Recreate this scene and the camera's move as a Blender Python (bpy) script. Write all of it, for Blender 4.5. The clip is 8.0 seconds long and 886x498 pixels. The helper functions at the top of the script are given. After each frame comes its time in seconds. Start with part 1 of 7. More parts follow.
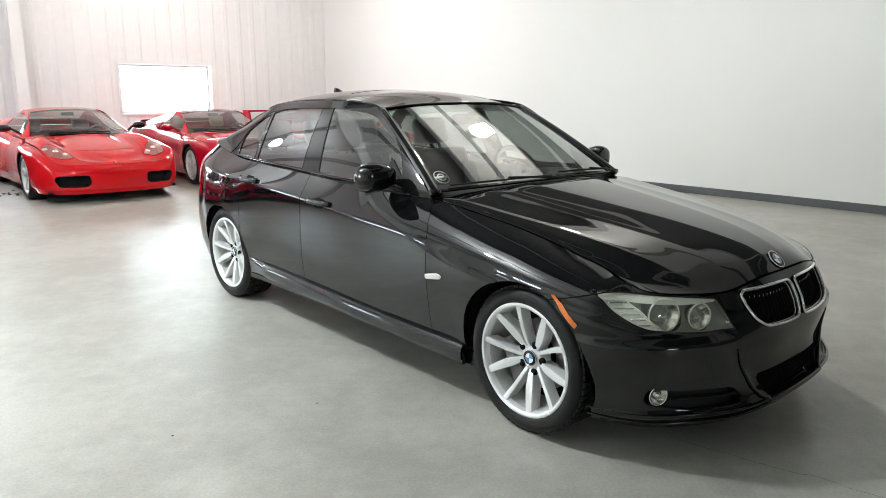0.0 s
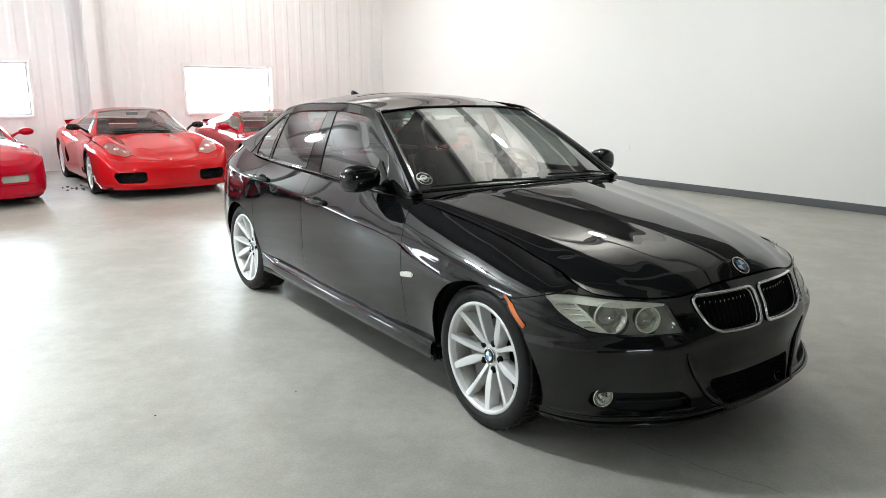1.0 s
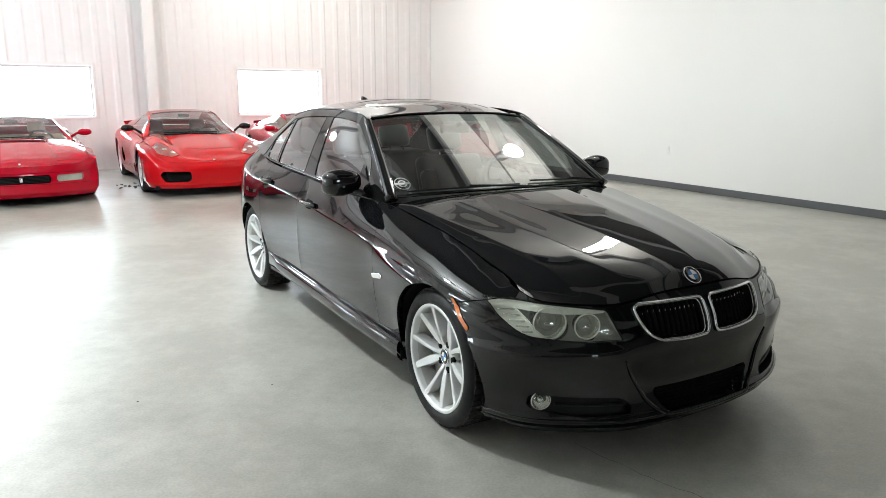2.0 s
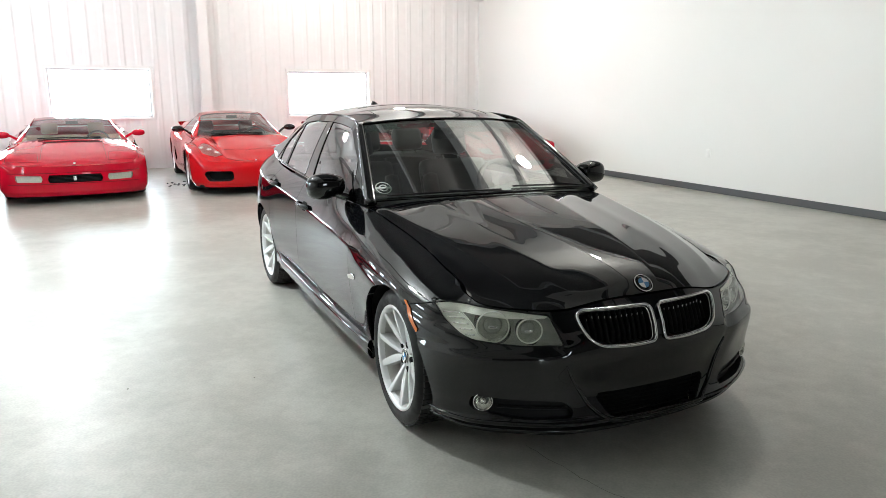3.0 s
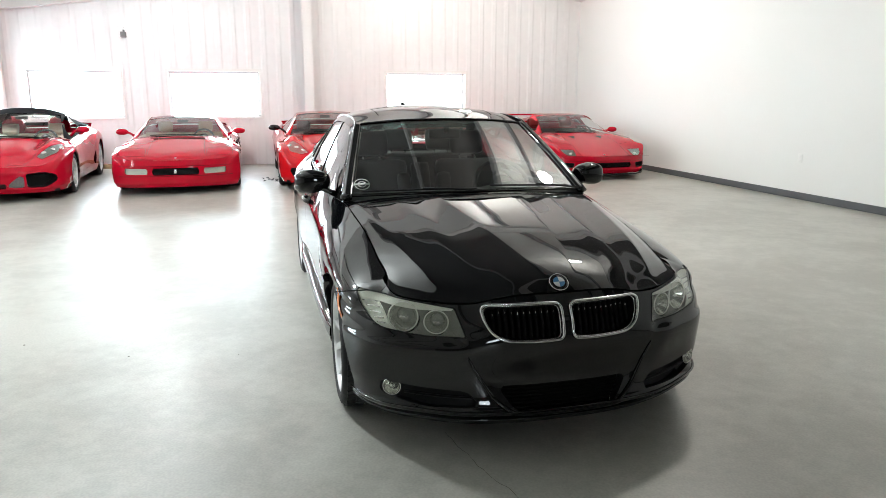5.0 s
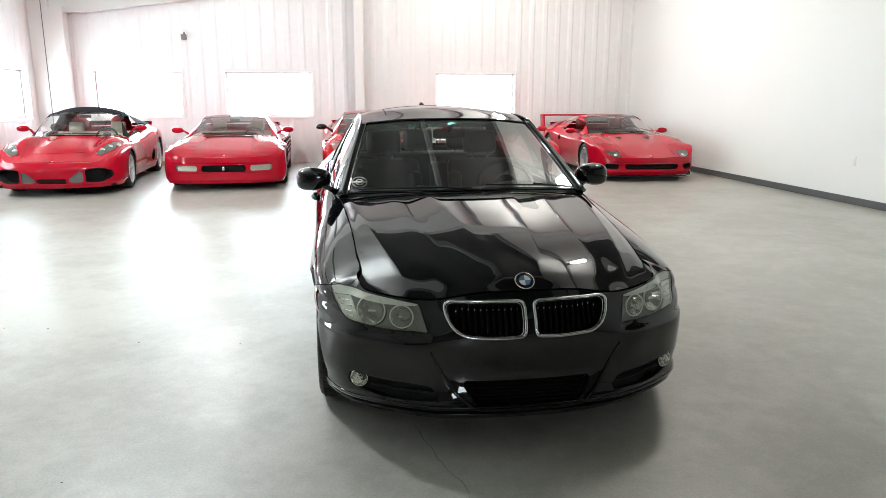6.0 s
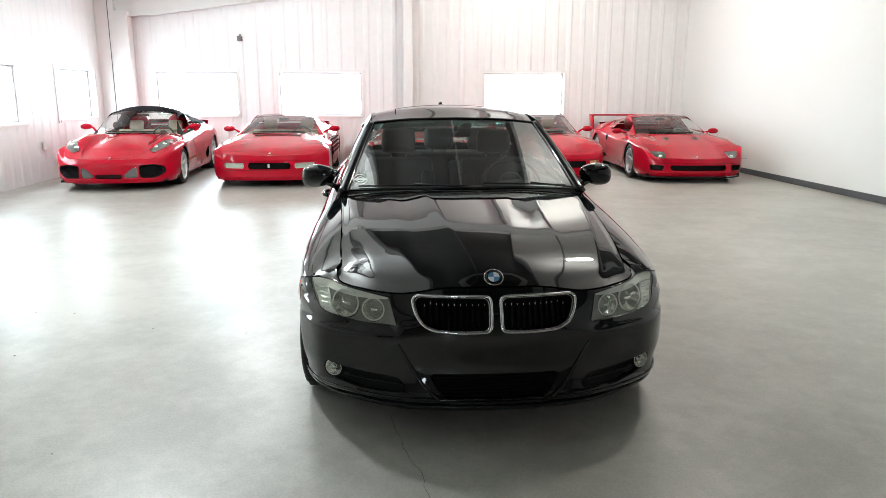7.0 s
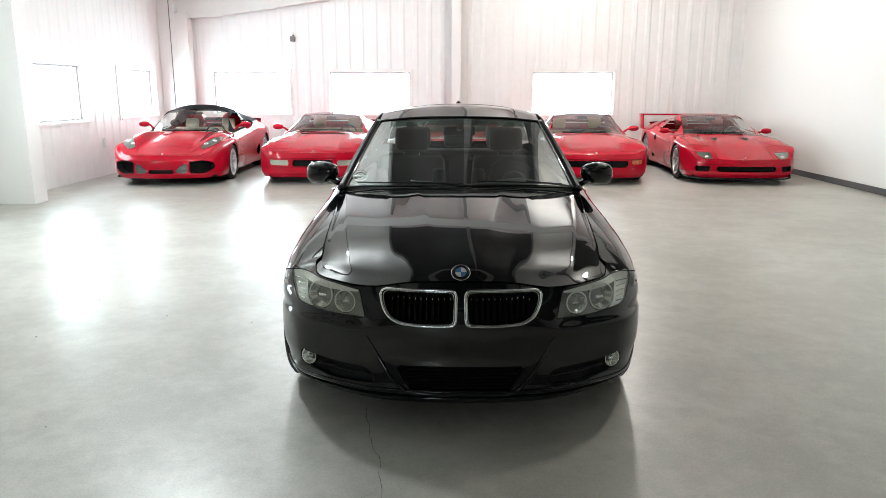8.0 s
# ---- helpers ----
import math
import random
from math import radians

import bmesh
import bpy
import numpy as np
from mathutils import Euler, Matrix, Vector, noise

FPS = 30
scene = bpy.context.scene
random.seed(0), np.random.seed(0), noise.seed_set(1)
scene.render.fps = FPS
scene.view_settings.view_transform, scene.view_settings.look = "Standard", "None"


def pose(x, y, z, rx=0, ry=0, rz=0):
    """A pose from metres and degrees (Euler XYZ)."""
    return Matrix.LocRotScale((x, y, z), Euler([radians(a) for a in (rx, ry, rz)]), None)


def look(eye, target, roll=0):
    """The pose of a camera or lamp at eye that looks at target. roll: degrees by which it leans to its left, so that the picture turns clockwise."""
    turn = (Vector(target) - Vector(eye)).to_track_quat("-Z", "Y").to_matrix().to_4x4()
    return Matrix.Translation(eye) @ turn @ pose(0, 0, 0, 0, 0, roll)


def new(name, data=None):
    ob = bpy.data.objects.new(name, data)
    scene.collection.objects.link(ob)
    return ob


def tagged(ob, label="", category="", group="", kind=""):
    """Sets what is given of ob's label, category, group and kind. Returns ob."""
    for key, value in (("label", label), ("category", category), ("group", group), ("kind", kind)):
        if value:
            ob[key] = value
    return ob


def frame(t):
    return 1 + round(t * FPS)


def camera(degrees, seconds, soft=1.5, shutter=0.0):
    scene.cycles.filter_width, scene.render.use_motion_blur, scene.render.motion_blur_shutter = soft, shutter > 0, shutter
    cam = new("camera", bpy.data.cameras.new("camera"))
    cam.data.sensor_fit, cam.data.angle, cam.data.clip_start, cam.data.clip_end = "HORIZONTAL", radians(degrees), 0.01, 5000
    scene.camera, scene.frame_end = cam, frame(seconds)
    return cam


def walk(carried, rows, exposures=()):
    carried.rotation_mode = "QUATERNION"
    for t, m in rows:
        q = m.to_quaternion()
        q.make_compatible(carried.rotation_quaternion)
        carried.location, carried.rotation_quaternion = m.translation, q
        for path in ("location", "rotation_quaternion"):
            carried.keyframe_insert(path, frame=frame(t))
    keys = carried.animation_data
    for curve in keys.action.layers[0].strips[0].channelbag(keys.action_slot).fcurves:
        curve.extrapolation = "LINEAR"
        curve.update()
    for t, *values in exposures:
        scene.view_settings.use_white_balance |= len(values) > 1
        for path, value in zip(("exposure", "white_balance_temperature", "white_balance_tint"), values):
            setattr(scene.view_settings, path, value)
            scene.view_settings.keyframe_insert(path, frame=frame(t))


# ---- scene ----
cam = camera(63.9, 8.0, soft=0.75)
PATH = [
    (0, (-3.018, -1.881, 1.413), (-1.698, -0.441, 0.986), 0.1),
    (0.5, (-2.878, -2.071, 1.421), (-1.641, -0.559, 0.993), 0.1),
    (1, (-2.731, -2.258, 1.437), (-1.565, -0.691, 1.008), 0.1),
    (1.5, (-2.574, -2.44, 1.456), (-1.481, -0.821, 1.027), 0.1),
    (3, (-2.044, -2.927, 1.522), (-1.183, -1.174, 1.092), 0.1),
    (3.5, (-1.856, -3.075, 1.535), (-1.079, -1.284, 1.102), -0.1),
    (4, (-1.663, -3.204, 1.526), (-0.968, -1.379, 1.097), 0.1),
    (4.5, (-1.467, -3.317, 1.529), (-0.856, -1.462, 1.1), 0.1),
    (6, (-0.867, -3.572, 1.532), (-0.52, -1.65, 1.103), 0.1),
    (6.5, (-0.677, -3.652, 1.54), (-0.418, -1.717, 1.109), 0.1),
    (7, (-0.473, -3.708, 1.533), (-0.302, -1.763, 1.103), 0.1),
    (7.5, (-0.26, -3.758, 1.531), (-0.179, -1.807, 1.1), 0.1),
    (8, (-0.047, -3.808, 1.534), (-0.055, -1.855, 1.101), 0.1),
]
walk(cam, [(t, look(eye, target, roll)) for t, eye, target, roll in PATH])

# ---------------------------------------------------------------- world and lamps
world = bpy.data.worlds.new("world")
scene.world = world
world.use_nodes = True
sky = world.node_tree.nodes.new("ShaderNodeTexSky")
sky.sky_type, sky.sun_disc = "NISHITA", False
sky.sun_elevation, sky.sun_rotation = radians(35), radians(60)
world.node_tree.links.new(sky.outputs[0], world.node_tree.nodes["Background"].inputs[0])
world.node_tree.nodes["Background"].inputs[1].default_value = 0.12
scene.view_settings.exposure = 0.28


def hall_lamp(x, y, z, power, colour, radius=0.15):
    """The glowing globe of a high-bay lamp hung from the roof."""
    d = bpy.data.lights.new("lamp_light", "POINT")
    d.shadow_soft_size, d.energy, d.color = radius, power, colour
    ob = new("lamp_light", d)
    ob.location = (x, y, z)
    return ob


RIDGE_X = 1.8


def roof_z(x):
    return 3.66 + 0.14 * (min(x, RIDGE_X) + 6.38) - 0.14 * max(x - RIDGE_X, 0.0)


LAMPS = [(2.85, 2.3, 135), (3.0, 9.2, 232), (-2.75, 9.2, 112), (-2.75, 2.5, 360)]
for lx, ly, watts in LAMPS:
    # cool lamps on the window side, warmer ones along the partition
    hall_lamp(lx, ly, roof_z(lx) - 0.60, watts, (0.90, 0.975, 1.0) if lx < 0 else (1.0, 0.975, 0.91))

# ---------------------------------------------------------------- materials
def material(name, base, rough=0.5, metal=0.0, coat=0.0, grain=0.0, scale=8.0, bump=0.0, bump_scale=60.0,
             rough_var=0.0, spec=0.5, piece_var=0.0, emit=0.0, coat_ior=1.5):
    """A principled material with colour and gloss varied at two scales, in object space."""
    m = bpy.data.materials.new(name)
    m.use_nodes = True
    nt = m.node_tree
    p = nt.nodes["Principled BSDF"]
    p.inputs["Base Color"].default_value = (*base, 1)
    p.inputs["Roughness"].default_value = rough
    p.inputs["Metallic"].default_value = metal
    p.inputs["Coat Weight"].default_value = coat
    p.inputs["Coat Roughness"].default_value = 0.012
    p.inputs["Coat IOR"].default_value = coat_ior
    p.inputs["Specular IOR Level"].default_value = spec
    if emit:
        p.inputs["Emission Color"].default_value = (*base, 1)
        p.inputs["Emission Strength"].default_value = emit
    if not (grain or bump or rough_var or piece_var):
        return m
    tc = nt.nodes.new("ShaderNodeTexCoord")
    big = nt.nodes.new("ShaderNodeTexNoise")
    big.inputs["Scale"].default_value, big.inputs["Detail"].default_value = scale, 6
    fine = nt.nodes.new("ShaderNodeTexNoise")
    fine.inputs["Scale"].default_value, fine.inputs["Detail"].default_value = bump_scale, 4
    for n in (big, fine):
        nt.links.new(tc.outputs["Object"], n.inputs["Vector"])
    if grain or piece_var:
        add = nt.nodes.new("ShaderNodeMath")
        add.operation = "ADD"
        nt.links.new(big.outputs["Fac"], add.inputs[0])
        nt.links.new(fine.outputs["Fac"], add.inputs[1])
        rng = nt.nodes.new("ShaderNodeMapRange")
        rng.inputs["From Min"].default_value, rng.inputs["From Max"].default_value = 0.6, 1.4
        rng.inputs["To Min"].default_value, rng.inputs["To Max"].default_value = 1 - grain, 1 + grain
        nt.links.new(add.outputs[0], rng.inputs["Value"])
        out = rng.outputs[0]
        if piece_var:
            info = nt.nodes.new("ShaderNodeObjectInfo")
            r2 = nt.nodes.new("ShaderNodeMapRange")
            r2.inputs["To Min"].default_value, r2.inputs["To Max"].default_value = 1 - piece_var, 1 + piece_var
            nt.links.new(info.outputs["Random"], r2.inputs["Value"])
            mul = nt.nodes.new("ShaderNodeMath")
            mul.operation = "MULTIPLY"
            nt.links.new(out, mul.inputs[0])
            nt.links.new(r2.outputs[0], mul.inputs[1])
            out = mul.outputs[0]
        sc = nt.nodes.new("ShaderNodeVectorMath")
        sc.operation = "SCALE"
        sc.inputs[0].default_value = base
        nt.links.new(out, sc.inputs["Scale"])
        nt.links.new(sc.outputs[0], p.inputs["Base Color"])
    if rough_var:
        rr = nt.nodes.new("ShaderNodeMapRange")
        rr.inputs["From Min"].default_value, rr.inputs["From Max"].default_value = 0.3, 0.7
        rr.inputs["To Min"].default_value, rr.inputs["To Max"].default_value = max(0.01, rough - rough_var), rough + rough_var
        nt.links.new(big.outputs["Fac"], rr.inputs["Value"])
        nt.links.new(rr.outputs[0], p.inputs["Roughness"])
    if bump:
        b = nt.nodes.new("ShaderNodeBump")
        b.inputs["Strength"].default_value, b.inputs["Distance"].default_value = 0.5, bump
        nt.links.new(fine.outputs["Fac"], b.inputs["Height"])
        nt.links.new(b.outputs[0], p.inputs["Normal"])
    return m


def glass_material(name, tint, gloss=1.0, rough=0.0, haze=0.0):
    """Thin glass: what lies behind it shows through the tint, and Fresnel drives the gloss."""
    m = bpy.data.materials.new(name)
    m.use_nodes = True
    nt = m.node_tree
    nt.nodes.remove(nt.nodes["Principled BSDF"])
    clear = nt.nodes.new("ShaderNodeBsdfTransparent")
    clear.inputs[0].default_value = (*tint, 1)
    glossy = nt.nodes.new("ShaderNodeBsdfGlossy")
    glossy.inputs["Roughness"].default_value = rough
    face = nt.nodes.new("ShaderNodeLayerWeight")
    face.inputs["Blend"].default_value = 0.5
    power = nt.nodes.new("ShaderNodeMath")
    power.operation = "POWER"
    power.inputs[1].default_value = 3.6
    nt.links.new(face.outputs["Facing"], power.inputs[0])
    k = nt.nodes.new("ShaderNodeMath")
    k.operation, k.use_clamp = "MULTIPLY_ADD", True
    k.inputs[1].default_value, k.inputs[2].default_value = 0.92, 0.06 * gloss
    mix = nt.nodes.new("ShaderNodeMixShader")
    nt.links.new(power.outputs[0], k.inputs[0])
    nt.links.new(k.outputs[0], mix.inputs[0])
    body = clear
    if haze:
        milk = nt.nodes.new("ShaderNodeBsdfDiffuse")
        milk.inputs[0].default_value = (0.80, 0.83, 0.70, 1)
        body = nt.nodes.new("ShaderNodeMixShader")
        body.inputs[0].default_value = haze
        nt.links.new(clear.outputs[0], body.inputs[1])
        nt.links.new(milk.outputs[0], body.inputs[2])
    nt.links.new(body.outputs[0], mix.inputs[1])
    nt.links.new(glossy.outputs[0], mix.inputs[2])
    nt.links.new(mix.outputs[0], nt.nodes["Material Output"].inputs[0])
    return m


def concrete_material():
    """Sealed grey concrete: trowel clouds, stains, fine specks, a gloss that wanders."""
    m = bpy.data.materials.new("sealed_concrete")
    m.use_nodes = True
    nt = m.node_tree
    p = nt.nodes["Principled BSDF"]
    tc = nt.nodes.new("ShaderNodeTexCoord")

    turn = nt.nodes.new("ShaderNodeMapping")
    turn.inputs["Location"].default_value, turn.inputs["Rotation"].default_value = (61.37, 47.73, 23.61), (0.37, 0.21, 0.83)
    nt.links.new(tc.outputs["Object"], turn.inputs["Vector"])

    def tex(scale, detail, dist=0.0):
        n = nt.nodes.new("ShaderNodeTexNoise")
        n.inputs["Scale"].default_value, n.inputs["Detail"].default_value = scale, detail
        n.inputs["Distortion"].default_value = dist
        nt.links.new(turn.outputs["Vector"], n.inputs["Vector"])
        return n

    # clouds, stains and blotches: plain noise summed from large to small
    total = None
    for scale, weight in ((0.5, 0.27), (1.35, 0.23), (3.3, 0.20), (8.0, 0.17), (19.0, 0.13)):
        add = nt.nodes.new("ShaderNodeMath")
        add.operation = "MULTIPLY_ADD"
        add.inputs[1].default_value, add.inputs[2].default_value = weight, 0.0
        layer = tex(scale, 0)
        nt.links.new(layer.outputs["Fac"], add.inputs[0])
        if total:
            nt.links.new(total.outputs[0], add.inputs[2])
        total = add
    cloud, speck = tex(0.8, 0), tex(95, 0)
    soft = nt.nodes.new("ShaderNodeMapRange")
    soft.interpolation_type = "SMOOTHSTEP"
    soft.inputs["From Min"].default_value, soft.inputs["From Max"].default_value = 0.36, 0.64
    ramp = nt.nodes.new("ShaderNodeMix")
    ramp.data_type = "RGBA"
    for k, c in (("A", (0.352, 0.345, 0.306, 1)), ("B", (0.462, 0.455, 0.408, 1))):
        for q in ramp.inputs:
            if q.name == k and q.type == "RGBA":
                q.default_value = c
    tone = [q for q in ramp.outputs if q.type == "RGBA"][0]
    nt.links.new(soft.outputs[0], ramp.inputs[0])
    nt.links.new(total.outputs[0], soft.inputs["Value"])
    sr = nt.nodes.new("ShaderNodeMapRange")
    sr.inputs["From Min"].default_value, sr.inputs["From Max"].default_value = 0.0, 1.0
    sr.inputs["To Min"].default_value, sr.inputs["To Max"].default_value = 0.86, 1.14
    nt.links.new(speck.outputs["Fac"], sr.inputs["Value"])
    sc = nt.nodes.new("ShaderNodeVectorMath")
    sc.operation = "SCALE"
    nt.links.new(tone, sc.inputs[0])
    nt.links.new(sr.outputs[0], sc.inputs["Scale"])
    nt.links.new(sc.outputs[0], p.inputs["Base Color"])
    rr = nt.nodes.new("ShaderNodeMapRange")
    rr.inputs["From Min"].default_value, rr.inputs["From Max"].default_value = 0.0, 1.0
    rr.inputs["To Min"].default_value, rr.inputs["To Max"].default_value = 0.29, 0.40
    nt.links.new(cloud.outputs["Fac"], rr.inputs["Value"])
    nt.links.new(rr.outputs[0], p.inputs["Roughness"])
    p.inputs["Specular IOR Level"].default_value = 0.85
    return m


M = {
    "concrete": concrete_material(),
    "liner": material("white_liner_panel", (0.80, 0.79, 0.785), 0.36, grain=0.03, scale=1.2, rough_var=0.02, bump=0.0006, bump_scale=9),
    "wall_grey": material("grey_wall", (0.16, 0.155, 0.15), 0.6, grain=0.05, scale=2),
    "drywall": material("painted_drywall", (0.80, 0.80, 0.775), 0.6, grain=0.025, scale=0.7, bump=0.0008, bump_scale=140),
    "steel_white": material("white_painted_steel", (0.80, 0.785, 0.77), 0.4, grain=0.03, scale=2.5),
    "steel_grey": material("grey_primer_steel", (0.30, 0.30, 0.30), 0.5, grain=0.1, scale=3),
    "roof_dark": material("dark_roof_bay", (0.125, 0.125, 0.125), 0.6, grain=0.1, scale=2),
    "roof_white": material("white_roof_insulation", (0.86, 0.86, 0.84), 0.45, grain=0.05, scale=2, bump=0.006, bump_scale=5),
    "base_grey": material("grey_vinyl_base", (0.085, 0.09, 0.095), 0.45, grain=0.08, scale=4),
    "frame_white": material("pale_window_casing", (0.78, 0.765, 0.75), 0.35, grain=0.02),
    # greyer than the casing: the reveals' shade is put into the colour
    "frame_grey": material("shaded_window_reveal", (0.54, 0.52, 0.52), 0.45, grain=0.05),
    "outside": material("bright_outdoors", (0.85, 0.945, 1.0), 0.9, emit=11.0),
    "window_glass": glass_material("window_glass", (0.97, 0.98, 0.98)),
    "plastic_grey": material("grey_plastic", (0.16, 0.15, 0.15), 0.5, grain=0.05),
    "black_paint": material("black_car_paint", (0.0030, 0.0033, 0.0042), 0.4, coat=1.0, grain=0.15, scale=300, spec=0.0, coat_ior=1.60),
    "red_paint": material("red_car_paint", (0.42, 0.003, 0.017), 0.45, spec=0.0, coat=1.0, grain=0.04, scale=5, coat_ior=1.36),
    "red_paint_orange": material("scarlet_car_paint", (0.52, 0.006, 0.010), 0.45, spec=0.0, coat=1.0, grain=0.04, scale=5, coat_ior=1.36),
    "seam": material("panel_seam", (0.06, 0.003, 0.004), 0.7, spec=0.1, grain=0.1),
    "lamp_dark": material("dark_lamp_bed", (0.055, 0.065, 0.055), 0.3, grain=0.08, scale=30),
    "red_dark": material("dark_red_trim", (0.22, 0.006, 0.008), 0.4, grain=0.08),
    "rubber": material("tyre_rubber", (0.009, 0.009, 0.009), 0.62, spec=0.3, grain=0.25, scale=30, bump=0.0006, bump_scale=220, rough_var=0.1),
    "black_plastic": material("black_plastic", (0.008, 0.008, 0.009), 0.55, grain=0.15, spec=0.25, scale=60, bump=0.0003, bump_scale=600),
    "gloss_black": material("gloss_black_trim", (0.005, 0.005, 0.005), 0.05, grain=0.1),
    "dark_void": material("underbody_and_recess_black", (0.008, 0.008, 0.008), 0.9, grain=0.2, spec=0.1, scale=14),
    "chrome": material("chrome", (0.85, 0.85, 0.86), 0.06, metal=1.0, grain=0.02),
    "satin_chrome": material("satin_chrome", (0.92, 0.92, 0.92), 0.14, metal=1.0, grain=0.02),
    "silver": material("silver_wheel_paint", (0.70, 0.70, 0.70), 0.32, metal=0.25, coat=0.6, grain=0.04, scale=14, rough_var=0.04),
    "wheel_grey": material("grey_alloy", (0.42, 0.42, 0.43), 0.28, metal=0.6, coat=0.3, grain=0.06, scale=14),
    "disc": material("brake_disc_steel", (0.35, 0.34, 0.33), 0.35, metal=0.9, grain=0.12, scale=40),
    "barrel": material("wheel_barrel", (0.55, 0.54, 0.51), 0.4, metal=0.3, grain=0.12, scale=20),
    "caliper": material("cast_caliper", (0.22, 0.22, 0.21), 0.6, metal=0.4, grain=0.15, scale=40),
    "reflector": material("lamp_reflector", (0.85, 0.85, 0.83), 0.12, metal=0.95, grain=0.06, scale=50),
    "lamp_grey": material("lamp_housing_grey", (0.20, 0.205, 0.18), 0.3, grain=0.06, scale=20),
    "lamp_bowl": material("satin_reflector", (0.88, 0.89, 0.83), 0.16, metal=0.9, grain=0.10, scale=60),
    "lamp_red": material("red_lamp_bed", (0.36, 0.09, 0.08), 0.3, grain=0.12, scale=40),
    "lamp_cream": material("pale_ribbed_lamp", (0.50, 0.50, 0.43), 0.25, coat=0.5, grain=0.15, scale=70),
    "lamp_pale": material("lamp_bright_housing", (0.92, 0.93, 0.85), 0.2, metal=0.1, grain=0.08, scale=40),
    "lamp_ring": material("halo_ring_plastic", (0.85, 0.86, 0.80), 0.15, grain=0.05),
    "lamp_white": material("lamp_white_insert", (0.90, 0.91, 0.84), 0.28, grain=0.04),
    "lens": glass_material("clear_lens", (0.97, 0.98, 0.95), 0.9, haze=0.085),
    "projector": material("projector_glass", (0.36, 0.37, 0.33), 0.06, coat=1.0, grain=0.05),
    "lens_clear": glass_material("clear_cover", (0.95, 0.96, 0.95), 0.7),
    "amber": material("amber_marker", (0.62, 0.15, 0.025), 0.25, coat=0.6, grain=0.06, scale=60),
    "clear_marker": material("milky_marker", (0.62, 0.60, 0.55), 0.22, coat=0.7, grain=0.06, scale=60),
    "glass": glass_material("car_glass", (0.62, 0.69, 0.65), 3.8),
    "glass_band": glass_material("green_shade_band", (0.30, 0.52, 0.50), 1.0),
    "glass_side": glass_material("tinted_side_glass", (0.52, 0.55, 0.54), 2.4),
    "glass_red": glass_material("sports_car_glass", (0.84, 0.86, 0.84), 0.7),
    "leather": material("black_leather", (0.030, 0.028, 0.027), 0.42, grain=0.2, scale=25, bump=0.0004, bump_scale=60),
    "leather_tan": material("tan_leather", (0.42, 0.27, 0.15), 0.5, grain=0.12, scale=18, bump=0.0008, bump_scale=160),
    "leather_cream": material("cream_leather", (0.58, 0.49, 0.37), 0.5, grain=0.1, scale=18),
    "leather_maroon": material("dark_red_leather", (0.10, 0.02, 0.02), 0.5, grain=0.12, scale=18),
    "trim_dark": material("dark_cabin_plastic", (0.022, 0.021, 0.021), 0.6, grain=0.15, scale=40, bump=0.0004, bump_scale=400),
    "headliner": material("grey_headliner", (0.33, 0.31, 0.28), 0.9, grain=0.05, scale=80),
    "soft_top": material("black_canvas", (0.018, 0.018, 0.020), 0.9, spec=0.1, grain=0.15, scale=60, bump=0.0008, bump_scale=500),
    "roundel_blue": material("roundel_blue", (0.10, 0.27, 0.47), 0.25, coat=0.8, grain=0.02),
    "roundel_white": material("roundel_white", (0.80, 0.82, 0.83), 0.25, coat=0.8, grain=0.02),
    "sticker": material("pale_sticker", (0.82, 0.84, 0.80), 0.6, grain=0.05, scale=60),
    "crack": material("dark_crack", (0.07, 0.065, 0.055), 0.8, grain=0.2, scale=30),
    "leaf_litter": material("dry_litter", (0.10, 0.10, 0.10), 0.8, grain=0.3, scale=30, piece_var=0.4),
    "timber": material("pale_timber", (0.48, 0.33, 0.18), 0.6, grain=0.15, scale=10),
}


# ---------------------------------------------------------------- mesh helpers
def link(name, bm, mat, parent=None, label="", smooth=True):
    me = bpy.data.meshes.new(name)
    if smooth:
        for f in bm.faces:
            f.smooth = True
    bm.to_mesh(me)
    bm.free()
    for k in (mat if isinstance(mat, (list, tuple)) else [mat]):
        me.materials.append(M[k])
    ob = new(name, me)
    if parent is not None:
        ob.parent = parent
    if label:
        ob["label"] = label
    return ob


def part(name, bm, mat, parent, label="", smooth=True):
    """One mesh object under a thing or under a part."""
    return link(name, bm, mat, parent, label, smooth)


def thing(name, label, category, m=None, group=""):
    ob = tagged(new(name), label, category, group)
    if m is not None:
        ob.matrix_basis = m
    return ob


def box(bm, x0, x1, y0, y1, z0, z1, bevel=0.0, m=None):
    r = bmesh.ops.create_cube(bm, size=1)
    vs = r["verts"]
    for v in vs:
        v.co = Vector(((x0 + x1) / 2 + v.co.x * (x1 - x0), (y0 + y1) / 2 + v.co.y * (y1 - y0), (z0 + z1) / 2 + v.co.z * (z1 - z0)))
    if bevel:
        es = list({e for v in vs for e in v.link_edges})
        r = bmesh.ops.bevel(bm, geom=es, offset=bevel, segments=2, profile=0.6, affect="EDGES")
        vs = list({v for f in r["faces"] for v in f.verts} | {v for v in vs if v.is_valid})
    if m is not None:
        bmesh.ops.transform(bm, matrix=m, verts=vs)
    return vs


def boxed(*a, bevel=0.0, m=None):
    bm = bmesh.new()
    box(bm, *a, bevel=bevel, m=m)
    return bm


